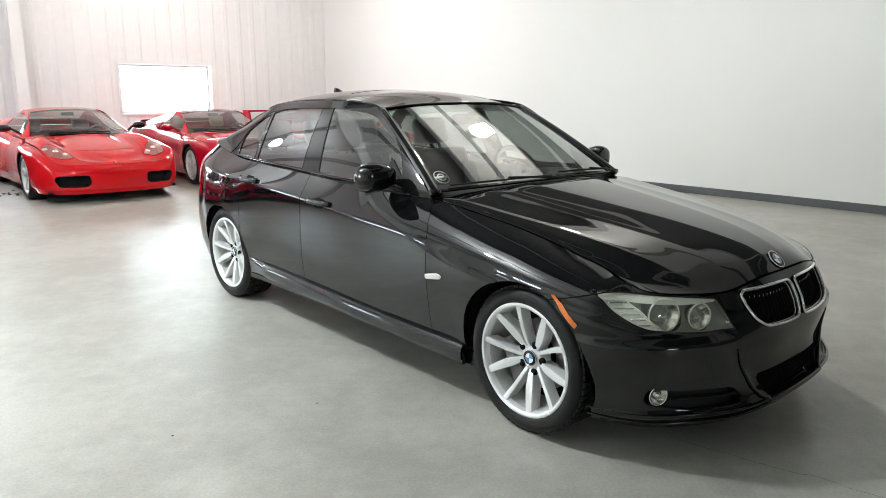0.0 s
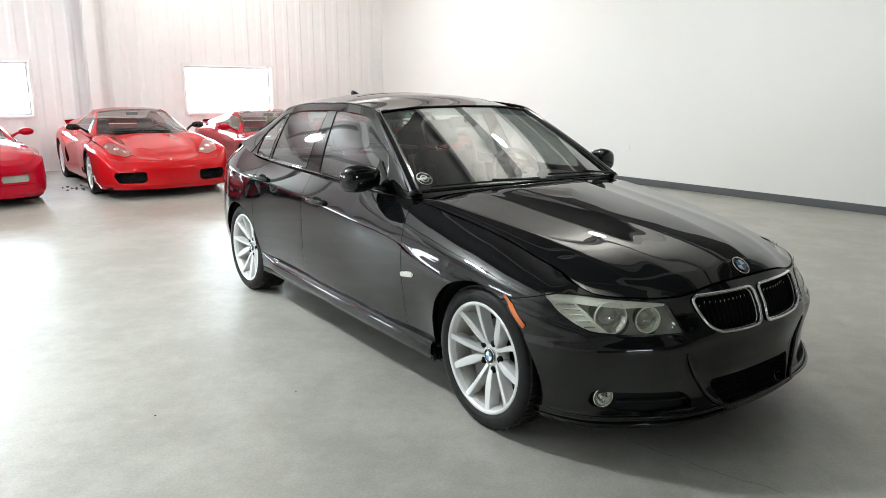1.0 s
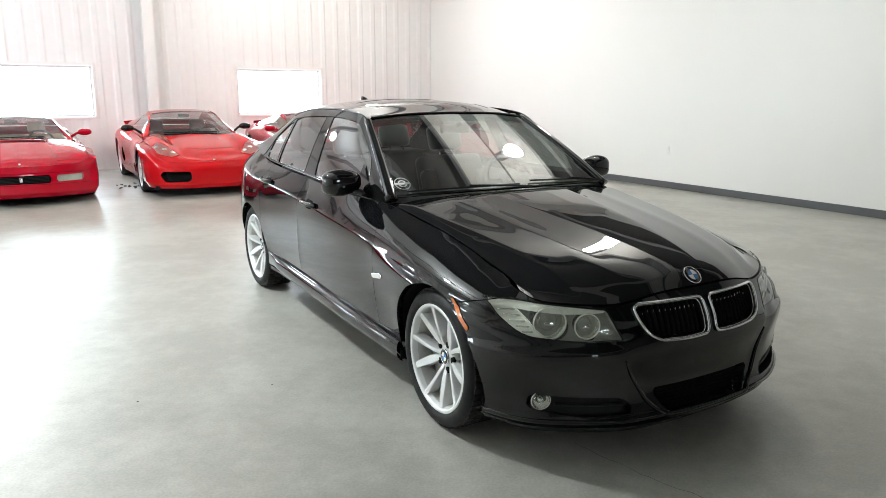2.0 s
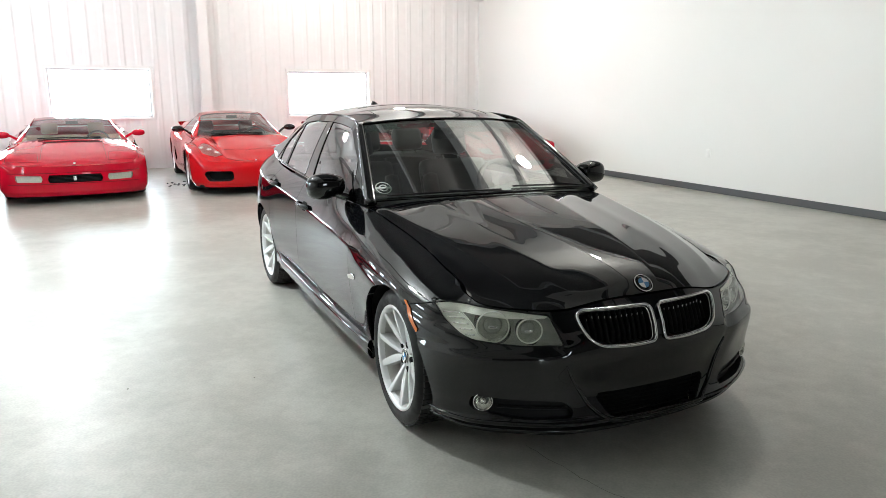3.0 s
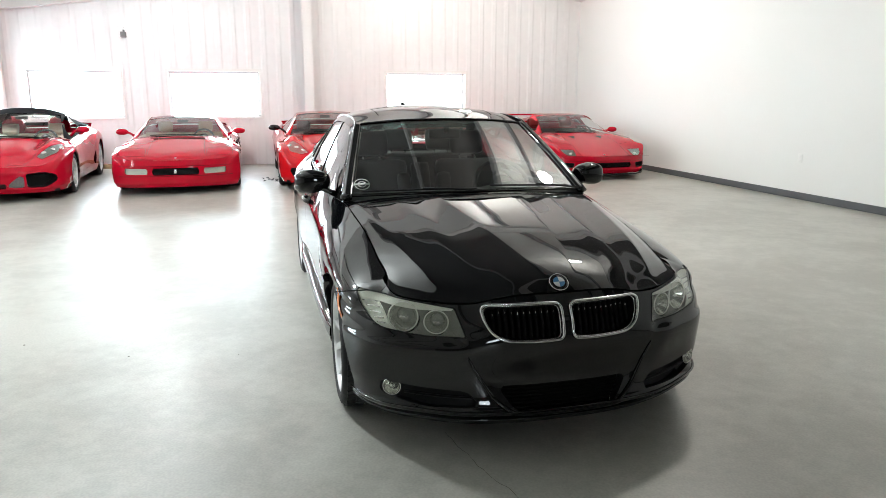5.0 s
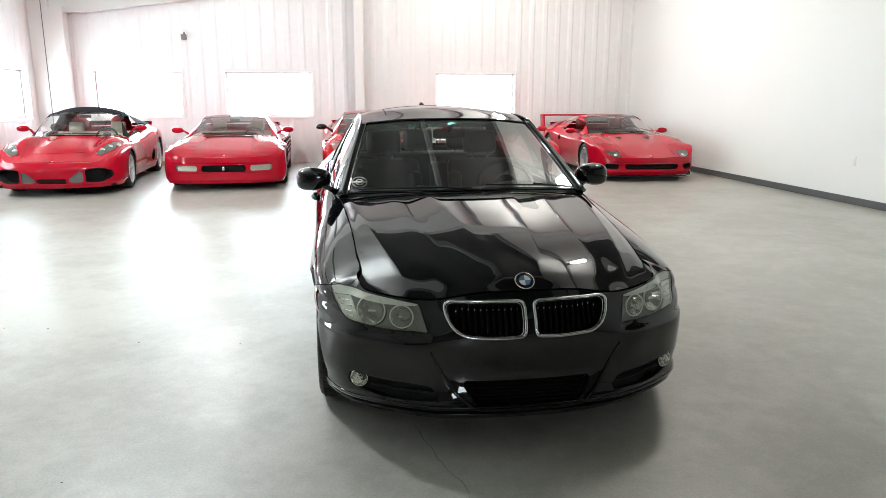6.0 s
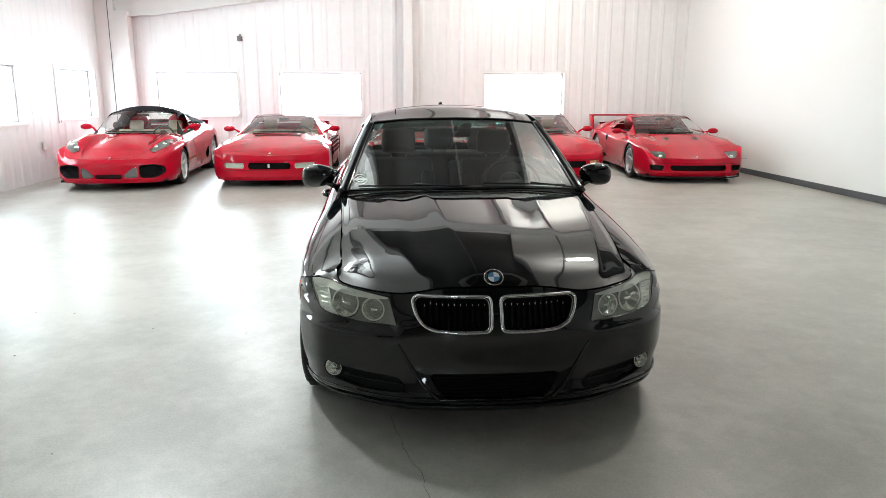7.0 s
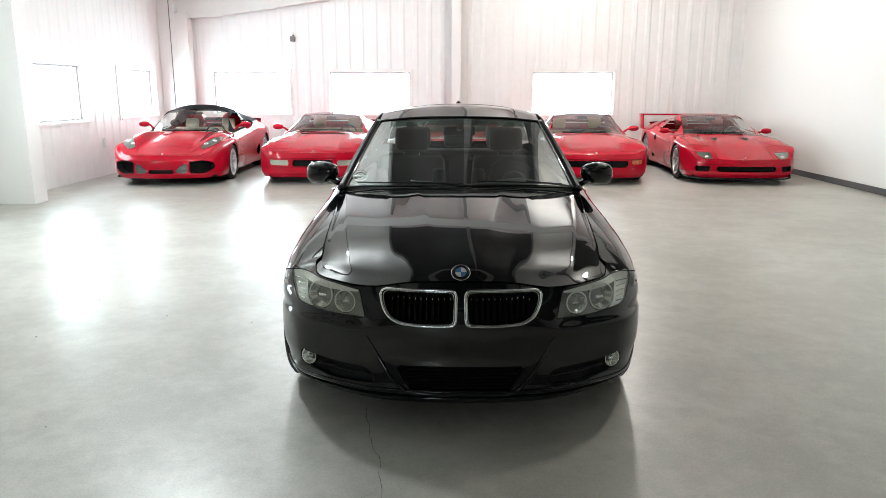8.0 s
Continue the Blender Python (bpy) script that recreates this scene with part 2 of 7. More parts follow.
def grid_mesh(P, bm=None, close_u=False, close_v=False, flip=False):
    """Quads over an array of points, shape (n, m, 3)."""
    bm = bm or bmesh.new()
    n, k = P.shape[:2]
    vs = [[bm.verts.new(P[i, j]) for j in range(k)] for i in range(n)]
    for i in range(n if close_u else n - 1):
        for j in range(k if close_v else k - 1):
            q = [vs[i][j], vs[(i + 1) % n][j], vs[(i + 1) % n][(j + 1) % k], vs[i][(j + 1) % k]]
            if flip:
                q.reverse()
            bm.faces.new(q)
    return bm


def lathe(profile, n=48, axis="x", bm=None):
    """Turn a profile of (along the axis, radius) about the axis."""
    pr = np.array(profile, float)
    a = np.linspace(0, 2 * np.pi, n, endpoint=False)
    P = np.zeros((len(pr), n, 3))
    i0, i1, i2 = {"x": (0, 1, 2), "y": (1, 2, 0), "z": (2, 0, 1)}[axis]
    P[:, :, i0] = pr[:, :1]
    P[:, :, i1] = pr[:, 1:2] * np.cos(a)
    P[:, :, i2] = pr[:, 1:2] * np.sin(a)
    return grid_mesh(P, bm, close_v=True)


def tube(points, radius, n=8, bm=None, closed=False, flat=1.0):
    """A round bar along a line of points."""
    pts = np.array(points, float)
    k = len(pts)
    t = np.roll(pts, -1, 0) - np.roll(pts, 1, 0)
    if not closed:
        t[0], t[-1] = pts[1] - pts[0], pts[-1] - pts[-2]
    t /= np.linalg.norm(t, axis=1)[:, None] + 1e-12
    ref = np.array([0, 0, 1.0]) if abs(t[:, 2]).mean() < 0.85 else np.array([1.0, 0, 0])
    s = np.cross(t, ref)
    s /= np.linalg.norm(s, axis=1)[:, None] + 1e-12
    w = np.cross(s, t)
    r = np.broadcast_to(np.array(radius, float), (k,))[:, None, None]
    a = np.linspace(0, 2 * np.pi, n, endpoint=False)
    P = pts[:, None] + r * (s[:, None] * np.cos(a)[None, :, None] + flat * w[:, None] * np.sin(a)[None, :, None])
    bm = grid_mesh(P, bm, close_u=closed, close_v=True)
    if not closed:
        bm.verts.ensure_lookup_table()
        base = len(bm.verts) - k * n
        bm.faces.new([bm.verts[base + j] for j in range(n)])
        bm.faces.new([bm.verts[base + (k - 1) * n + j] for j in reversed(range(n))])
    return bm


def pchip(xs, ys):
    """A smooth curve through keys that does not overshoot."""
    xs, ys = np.array(xs, float), np.array(ys, float)
    h, d = np.diff(xs), np.diff(ys) / np.diff(xs)
    m = np.zeros_like(ys)
    m[0], m[-1] = d[0], d[-1]
    for i in range(1, len(xs) - 1):
        if d[i - 1] * d[i] > 0:
            w1, w2 = 2 * h[i] + h[i - 1], h[i] + 2 * h[i - 1]
            m[i] = (w1 + w2) / (w1 / d[i - 1] + w2 / d[i])

    def f(x):
        x = np.clip(np.asarray(x, float), xs[0], xs[-1])
        i = np.clip(np.searchsorted(xs, x, side="right") - 1, 0, len(h) - 1)
        t = (x - xs[i]) / h[i]
        return ((1 + 2 * t) * (1 - t) ** 2 * ys[i] + t * (1 - t) ** 2 * h[i] * m[i]
                + t * t * (3 - 2 * t) * ys[i + 1] + t * t * (t - 1) * h[i] * m[i + 1])
    return f


def catmull(xs, ys):
    """A smooth curve through keys, rounder than pchip."""
    xs, ys = np.array(xs, float), np.array(ys, float)
    h, d = np.diff(xs), np.diff(ys) / np.diff(xs)
    m = np.concatenate(([d[0]], (h[1:] * d[:-1] + h[:-1] * d[1:]) / (h[1:] + h[:-1]), [d[-1]]))

    def f(x):
        x = np.clip(np.asarray(x, float), xs[0], xs[-1])
        i = np.clip(np.searchsorted(xs, x, side="right") - 1, 0, len(h) - 1)
        t = (x - xs[i]) / h[i]
        return ((1 + 2 * t) * (1 - t) ** 2 * ys[i] + t * (1 - t) ** 2 * h[i] * m[i]
                + t * t * (3 - 2 * t) * ys[i + 1] + t * t * (t - 1) * h[i] * m[i + 1])
    return f


def keyed(rows, how=pchip):
    """Rows of (key, value, value ...): a function that returns a tuple of values."""
    a = np.array(rows, float)
    fs = [how(a[:, 0], a[:, k]) for k in range(1, a.shape[1])]
    return lambda t: [f(t) for f in fs]


def rounded(poly, radius, steps=5):
    """A closed polygon with its corners rounded, as a dense line of points. radius: one, or one for each corner."""
    p = np.array(poly, float)
    n = len(p)
    rad = np.broadcast_to(np.array(radius, float), (n,))
    out = []
    for i in range(n):
        a, b, c = p[i - 1], p[i], p[(i + 1) % n]
        r = min(rad[i], 0.45 * np.linalg.norm(a - b), 0.45 * np.linalg.norm(c - b))
        p0 = b + (a - b) / (np.linalg.norm(a - b) + 1e-9) * r
        p1 = b + (c - b) / (np.linalg.norm(c - b) + 1e-9) * r
        for t in np.linspace(0, 1, steps if r > 1e-4 else 1):
            out.append((1 - t) ** 2 * p0 + 2 * t * (1 - t) * b + t * t * p1)
    out = np.array(out)
    dense = []
    for i in range(len(out)):
        a, b = out[i], out[(i + 1) % len(out)]
        k = max(1, int(np.linalg.norm(b - a) / 0.03))
        for t in range(k):
            dense.append(a + (b - a) * t / k)
    return np.array(dense)


def circle(cy, cz, r, n=64, squash=1.0):
    a = np.linspace(0, 2 * np.pi, n, endpoint=False)
    return np.stack([cy + r * np.cos(a), cz + r * squash * np.sin(a)], 1)


def inside(poly, q):
    x, y = q[..., 0], q[..., 1]
    c = np.zeros(x.shape, bool)
    for (x0, y0), (x1, y1) in zip(poly, np.roll(poly, -1, 0)):
        hit = (y0 > y) != (y1 > y)
        c ^= hit & (x < (x1 - x0) * (y - y0) / (y1 - y0 + 1e-12) + x0)
    return c


def nearest_on(poly, q):
    a, b = poly, np.roll(poly, -1, 0)
    ab = b - a
    t = np.clip(((q[:, None] - a) * ab).sum(-1) / ((ab * ab).sum(-1) + 1e-12), 0, 1)
    p = a + ab * t[..., None]
    k = ((p - q[:, None]) ** 2).sum(-1).argmin(1)
    return p[np.arange(len(q)), k]


def solve_uv(f, axes, u, v, target, steps=7):
    """The (u, v) at which the surface f shows the wanted pair of coordinates."""
    u, v = u.astype(float).copy(), v.astype(float).copy()
    e = 1e-3
    for _ in range(steps):
        p = f(u, v)[..., axes]
        fu = (f(u + e, v)[..., axes] - p) / e
        fv = (f(u, v + e)[..., axes] - p) / e
        d = target - p
        det = fu[..., 0] * fv[..., 1] - fu[..., 1] * fv[..., 0]
        det = np.where(abs(det) < 1e-9, 1e-9, det)
        u += np.clip((d[..., 0] * fv[..., 1] - d[..., 1] * fv[..., 0]) / det, -0.15, 0.15)
        v += np.clip((fu[..., 0] * d[..., 1] - fu[..., 1] * d[..., 0]) / det, -0.15, 0.15)
    return u, v


def normals_of(f, u, v):
    e = 1e-3
    n = np.cross(f(u + e, v) - f(u - e, v), f(u, v + e) - f(u, v - e))
    return n / (np.linalg.norm(n, axis=-1)[..., None] + 1e-12)


class Sheet:
    """A piece of a surface f(u, v) between us and vs, with holes or kept to an outline given in two coordinates (axes)."""

    def __init__(self, f, us, vs, axes=(0, 2), out=1.0):
        self.f, self.us, self.vs, self.axes, self.out = f, np.asarray(us, float), np.asarray(vs, float), list(axes), out

    def mesh(self, holes=(), keep=None, sink=0.0, bm=None, mirror=False, both=False):
        U, V = np.meshgrid(self.us, self.vs, indexing="ij")
        U, V = U.copy(), V.copy()
        drop = np.zeros(U.shape, bool)
        for poly, want in [(h, False) for h in holes] + ([(keep, True)] if keep is not None else []):
            q = self.f(U, V)[..., self.axes]
            bad = inside(poly, q) != want
            cell = bad[:-1, :-1].astype(int) + bad[1:, :-1] + bad[:-1, 1:] + bad[1:, 1:]
            mixed = (cell > 0) & (cell < 4)
            near = np.zeros(U.shape, bool)
            near[:-1, :-1] |= mixed
            near[1:, :-1] |= mixed
            near[:-1, 1:] |= mixed
            near[1:, 1:] |= mixed
            snap = bad & near & ~drop
            if snap.any():
                tgt = nearest_on(poly, q[snap])
                u1, v1 = solve_uv(self.f, self.axes, U[snap], V[snap], tgt)
                U[snap], V[snap] = u1, v1
            drop |= bad & ~near
        P = self.f(U, V)
        if sink:
            P = P - self.out * sink * normals_of(self.f, U, V)
        bm = bm or bmesh.new()
        for sgn in ((1, -1) if both else ((-1,) if mirror else (1,))):
            vs = {}
            for i in range(U.shape[0] - 1):
                for j in range(U.shape[1] - 1):
                    ids = [(i, j), (i + 1, j), (i + 1, j + 1), (i, j + 1)]
                    if any(drop[a] for a in ids):
                        continue
                    q = []
                    for a in ids:
                        if a not in vs:
                            p = P[a]
                            vs[a] = bm.verts.new((sgn * p[0], p[1], p[2]))
                        q.append(vs[a])
                    if (sgn < 0) == (self.out > 0):
                        q.reverse()
                    bm.faces.new(q)
        if both:
            bmesh.ops.remove_doubles(bm, verts=bm.verts[:], dist=1e-4)
        else:
            bmesh.ops.remove_doubles(bm, verts=bm.verts[:], dist=2e-5)
        bmesh.ops.dissolve_degenerate(bm, dist=1e-5, edges=bm.edges[:])
        return bm

    def line(self, poly, sink=0.0, scale=1.0):
        """The outline, laid on the surface."""
        poly = np.array(poly, float)
        if scale != 1.0:
            c = poly.mean(0)
            poly = c + (poly - c) * scale
        U, V = np.meshgrid(self.us, self.vs, indexing="ij")
        q = self.f(U, V)[..., self.axes].reshape(-1, 2)
        k = ((q[None] - poly[:, None]) ** 2).sum(-1).argmin(1)
        u, v = solve_uv(self.f, self.axes, U.ravel()[k], V.ravel()[k], poly)
        p = self.f(u, v)
        return p - self.out * sink * normals_of(self.f, u, v)


def flip_x(pts, on=True):
    p = np.array(pts, float)
    if on:
        p[..., 0] *= -1
    return p


def wall_strip(a, b, bm=None, flip=False):
    """A closed strip between two outlines of equal length."""
    return grid_mesh(np.stack([np.array(a), np.array(b)]), bm, close_v=True, flip=flip)


def thicken(ob, t=0.003):
    me = ob.data
    uses = {}
    for f in me.polygons:
        for k in f.edge_keys:
            uses[k] = uses.get(k, 0) + 1
    sharp = me.attributes.new("sharp_edge", "BOOLEAN", "EDGE")
    for i, e in enumerate(me.edges):
        sharp.data[i].value = uses.get(e.key, 0) == 1
    s = ob.modifiers.new("thickness", "SOLIDIFY")
    s.thickness, s.offset, s.use_even_offset = t, -1.0, False
    return ob

# ---------------------------------------------------------------- the hall
WALL_Y, RIGHT_X, LEFT_X, FRONT_Y = 12.75, 6.61, -6.38, -9.5
WINDOW_Z = (1.03, 1.965)
BACK_WINDOWS = [(-5.353, -3.60), (-2.69, -0.865), (1.915, 3.755)]
LEFT_WINDOWS = [(7.30, 8.93), (10.20, 12.02)]
NEAR_WINDOWS = [(2.45, 4.20)]
# out of view: added to light the sedan's nose, as its glints suggest
FRONT_WINDOWS = [(-1.9, -0.75)]


def ribbed(name, length, height, openings, parent, frame_of, pitch=0.305, cover=0.915):
    """Liner panels with trapezoid ribs, one object a panel; openings are (a0, a1, z0, z1). frame_of turns (along, depth, z) into a place."""
    n = int(length / cover) + 1
    for i in range(n):
        a0, a1 = i * cover, min(length, (i + 1) * cover - 0.002)
        if a1 - a0 < 0.05:
            continue
        pts = []
        k = int(round((a1 - a0) / pitch))
        for j in range(max(k, 1)):
            c = a0 + (j + 0.5) * pitch
            for da, d in ((-0.152, 0), (-0.080, 0), (-0.064, 0.002), (-0.034, 0.011), (0.034, 0.011), (0.064, 0.002), (0.080, 0), (0.15, 0)):
                if c + da <= a1:
                    pts.append((c + da, d))
        pts.append((a1, pts[-1][1]))
        cuts = sorted({q for o in openings for q in o[:2] if a0 < q < a1})
        for q in cuts:
            xs = [p[0] for p in pts]
            d = float(np.interp(q, xs, [p[1] for p in pts]))
            pts = sorted(pts + [(q - 1e-4, d), (q + 1e-4, d)])
        bm = bmesh.new()
        for (p0, d0), (p1, d1) in zip(pts, pts[1:]):
            if p1 - p0 < 5e-4:
                continue
            mid = (p0 + p1) / 2
            spans = [(0.0, height(mid))]
            for o in openings:
                if o[0] <= mid <= o[1]:
                    spans = [(0.0, o[2]), (o[3], height(mid))]
            for z0, z1 in spans:
                bm.faces.new([bm.verts.new(frame_of(a, d, z)) for a, d, z in ((p0, d0, z0), (p1, d1, z0), (p1, d1, z1), (p0, d0, z1))])
        bmesh.ops.remove_doubles(bm, verts=bm.verts[:], dist=1e-4)
        part(name, bm, "liner", parent, smooth=False)


def build_floor():
    bm = boxed(LEFT_X - 4, RIGHT_X + 0.3, FRONT_Y - 0.2, WALL_Y + 0.3, -0.2, 0)
    tagged(link("floor", bm, "concrete", smooth=False), "polished grey concrete floor with stains and hairline cracks", "floor", kind="structure")


def build_walls():
    back = tagged(new("wall_back"), "white ribbed metal liner wall with three windows", "wall", kind="structure")
    ribbed("metal_panel", RIGHT_X - LEFT_X, lambda a: roof_z(LEFT_X + a) + 0.05,
           [(a - LEFT_X, b - LEFT_X, *WINDOW_Z) for a, b in BACK_WINDOWS], back, lambda a, d, z: (LEFT_X + a, WALL_Y - d, z))
    bm = bmesh.new()
    xs = [LEFT_X - 0.3] + [q for w in BACK_WINDOWS for q in w] + [RIGHT_X + 0.3]
    for i in range(0, len(xs), 2):
        box(bm, xs[i], xs[i + 1], WALL_Y + 0.012, WALL_Y + 0.2, 0, 6)
    for a, b in BACK_WINDOWS:
        box(bm, a, b, WALL_Y + 0.012, WALL_Y + 0.2, 0, WINDOW_Z[0])
        box(bm, a, b, WALL_Y + 0.012, WALL_Y + 0.2, WINDOW_Z[1], 6)
    part("outer_skin", bm, "steel_white", back, smooth=False)

    left = tagged(new("wall_left"), "white ribbed metal liner wall with two windows", "wall", kind="structure")
    y0 = 6.2
    ribbed("metal_panel", WALL_Y - y0, lambda a: roof_z(LEFT_X) + 0.05,
           [(WALL_Y - b, WALL_Y - a, *WINDOW_Z) for a, b in LEFT_WINDOWS], left, lambda a, d, z: (LEFT_X + d, WALL_Y - a, z))
    bm = bmesh.new()
    ys = [y0] + [q for w in LEFT_WINDOWS for q in w] + [WALL_Y + 0.01]
    for i in range(0, len(ys), 2):
        box(bm, LEFT_X - 0.2, LEFT_X - 0.012, ys[i], ys[i + 1], 0, 4.2)
    for a, b in LEFT_WINDOWS:
        box(bm, LEFT_X - 0.2, LEFT_X - 0.012, a, b, 0, WINDOW_Z[0])
        box(bm, LEFT_X - 0.2, LEFT_X - 0.012, a, b, WINDOW_Z[1], 4.2)
    part("outer_skin", bm, "steel_white", left, smooth=False)

    tagged(link("wall_right", boxed(RIGHT_X, RIGHT_X + 0.2, FRONT_Y, WALL_Y, 0, 6.2), "drywall", smooth=False),
           "smooth off-white painted drywall partition", "wall", kind="structure")
    bm = boxed(RIGHT_X - 0.012, RIGHT_X - 0.002, FRONT_Y, WALL_Y - 0.02, 0.0, 0.105, bevel=0.003)
    tagged(link("baseboard", bm, "base_grey", smooth=False), "dark grey vinyl base along the drywall", "baseboard", kind="structure")
    # unseen end wall, toned dark for bumper reflections, with an added window for light
    bm = bmesh.new()
    xs = [LEFT_X - 0.2] + [q for w in FRONT_WINDOWS for q in w] + [RIGHT_X + 0.2]
    for i in range(0, len(xs), 2):
        box(bm, xs[i], xs[i + 1], FRONT_Y - 0.2, FRONT_Y, 0, 6.2)
    for a, b in FRONT_WINDOWS:
        box(bm, a, b, FRONT_Y - 0.2, FRONT_Y, 0, WINDOW_Z[0])
        box(bm, a, b, FRONT_Y - 0.2, FRONT_Y, WINDOW_Z[1], 6.2)
    tagged(link("wall_front", bm, "wall_grey", smooth=False), "plain grey unseen wall closing the hall, with a window added for light", "wall", kind="structure")
    bm = bmesh.new()
    ys = [FRONT_Y] + [q for w in NEAR_WINDOWS for q in w] + [6.2]
    for i in range(0, len(ys), 2):
        box(bm, LEFT_X - 0.2, LEFT_X, ys[i], ys[i + 1], 0, 4.2)
    for a, b in NEAR_WINDOWS:
        box(bm, LEFT_X - 0.2, LEFT_X, a, b, 0, WINDOW_Z[0])
        box(bm, LEFT_X - 0.2, LEFT_X, a, b, WINDOW_Z[1], 4.2)
    tagged(link("wall_left_near", bm, "drywall", smooth=False), "plain white wall with a window", "wall", kind="structure")


def build_windows():
    def one(name, a, b, put, both_sashes):
        z0, z1 = WINDOW_Z
        w = tagged(new(name), "white framed window, blown out by daylight", "window", kind="structure")

        def bar(nm, a0, a1, d0, d1, c0, c1, mat="frame_white"):
            bm = bmesh.new()
            box(bm, a0, a1, d0, d1, c0, c1, bevel=0.004 if mat == "frame_white" else 0)
            for v in bm.verts:
                v.co = put(*v.co)
            bmesh.ops.recalc_face_normals(bm, faces=bm.faces[:])
            return part(nm, bm, mat, w, smooth=False)
        # casing that stands proud of the liner, a shade-toned reveal through the wall, sashes at its outer end
        for a0, a1 in ((a - 0.055, a - 0.002), (b + 0.002, b + 0.055)):
            bar("casing", a0, a1, -0.030, 0.008, z0 - 0.055, z1 + 0.055)
        bar("casing", a - 0.002, b + 0.002, -0.030, 0.008, z1 + 0.002, z1 + 0.055)
        bar("window_sill", a - 0.002, b + 0.002, -0.045, 0.008, z0 - 0.050, z0 - 0.004)
        for a0, a1 in ((a - 0.012, a + 0.004), (b - 0.004, b + 0.012)):
            bar("window_frame", a0, a1, 0.010, 0.185, z0, z1, "frame_grey")
        for c0, c1 in ((z0 - 0.012, z0 + 0.004), (z1 - 0.004, z1 + 0.012)):
            bar("window_frame", a + 0.006, b - 0.006, 0.010, 0.185, c0, c1, "frame_grey")
        for c0, c1 in ((z0 + 0.005, z0 + 0.035), (z1 - 0.035, z1 - 0.005)):
            bar("sash", a + 0.006, b - 0.006, 0.11, 0.15, c0, c1, "frame_grey")
        for c0, c1 in ((a + 0.005, a + 0.035), (b - 0.035, b - 0.005)):
            bar("sash", c0, c1, 0.11, 0.15, z0 + 0.036, z1 - 0.036, "frame_grey")
        mids = [a + 0.035, b - 0.035]
        if both_sashes:
            m = b - 0.33 * (b - a) * 0.0 - 0.28
            bar("mullion", m - 0.02, m + 0.02, 0.112, 0.148, z0 + 0.036, z1 - 0.036, "frame_grey")
            mids = [a + 0.035, m, b - 0.035]
        for p0, p1 in zip(mids, mids[1:]):
            g = bar("pane", p0 + 0.01, p1 - 0.01, 0.128, 0.132, z0 + 0.03, z1 - 0.03, "window_glass")
            g.visible_shadow = False
    for i, (a, b) in enumerate(BACK_WINDOWS):
        one("window_%d" % (i + 1), a, b, lambda u, d, z: (u, WALL_Y + d, z), False)
    for i, (a, b) in enumerate(LEFT_WINDOWS + NEAR_WINDOWS):
        one("window_%d" % (i + 4), a, b, lambda u, d, z: (LEFT_X - d, u, z), True)
    for i, (a, b) in enumerate(FRONT_WINDOWS):
        one("window_%d" % (i + 7), a, b, lambda u, d, z: (u, FRONT_Y - d, z), False)
    for nm, q in (("backdrop", [(-3.2, -10.4, 0.4), (0.6, -10.4, 0.4), (0.6, -10.4, 2.8), (-3.2, -10.4, 2.8)]), ("backdrop", [(-7.4, 13.6, -0.5), (8, 13.6, -0.5), (8, 13.6, 4.5), (-7.4, 13.6, 4.5)]),
                  ("backdrop", [(-7.6, -4, -0.5), (-7.6, 26, -0.5), (-7.6, 26, 4.5), (-7.6, -4, 4.5)])):
        bm = bmesh.new()
        bm.faces.new([bm.verts.new(p) for p in q])
        tagged(link(nm, bm, "outside", smooth=False), "bright overexposed daylight outdoors", "backdrop", kind="structure")


def rafter_foot(x):
    return min(3.06 + 0.14 * max(x + 5.7, 0), roof_z(x) - 0.5)


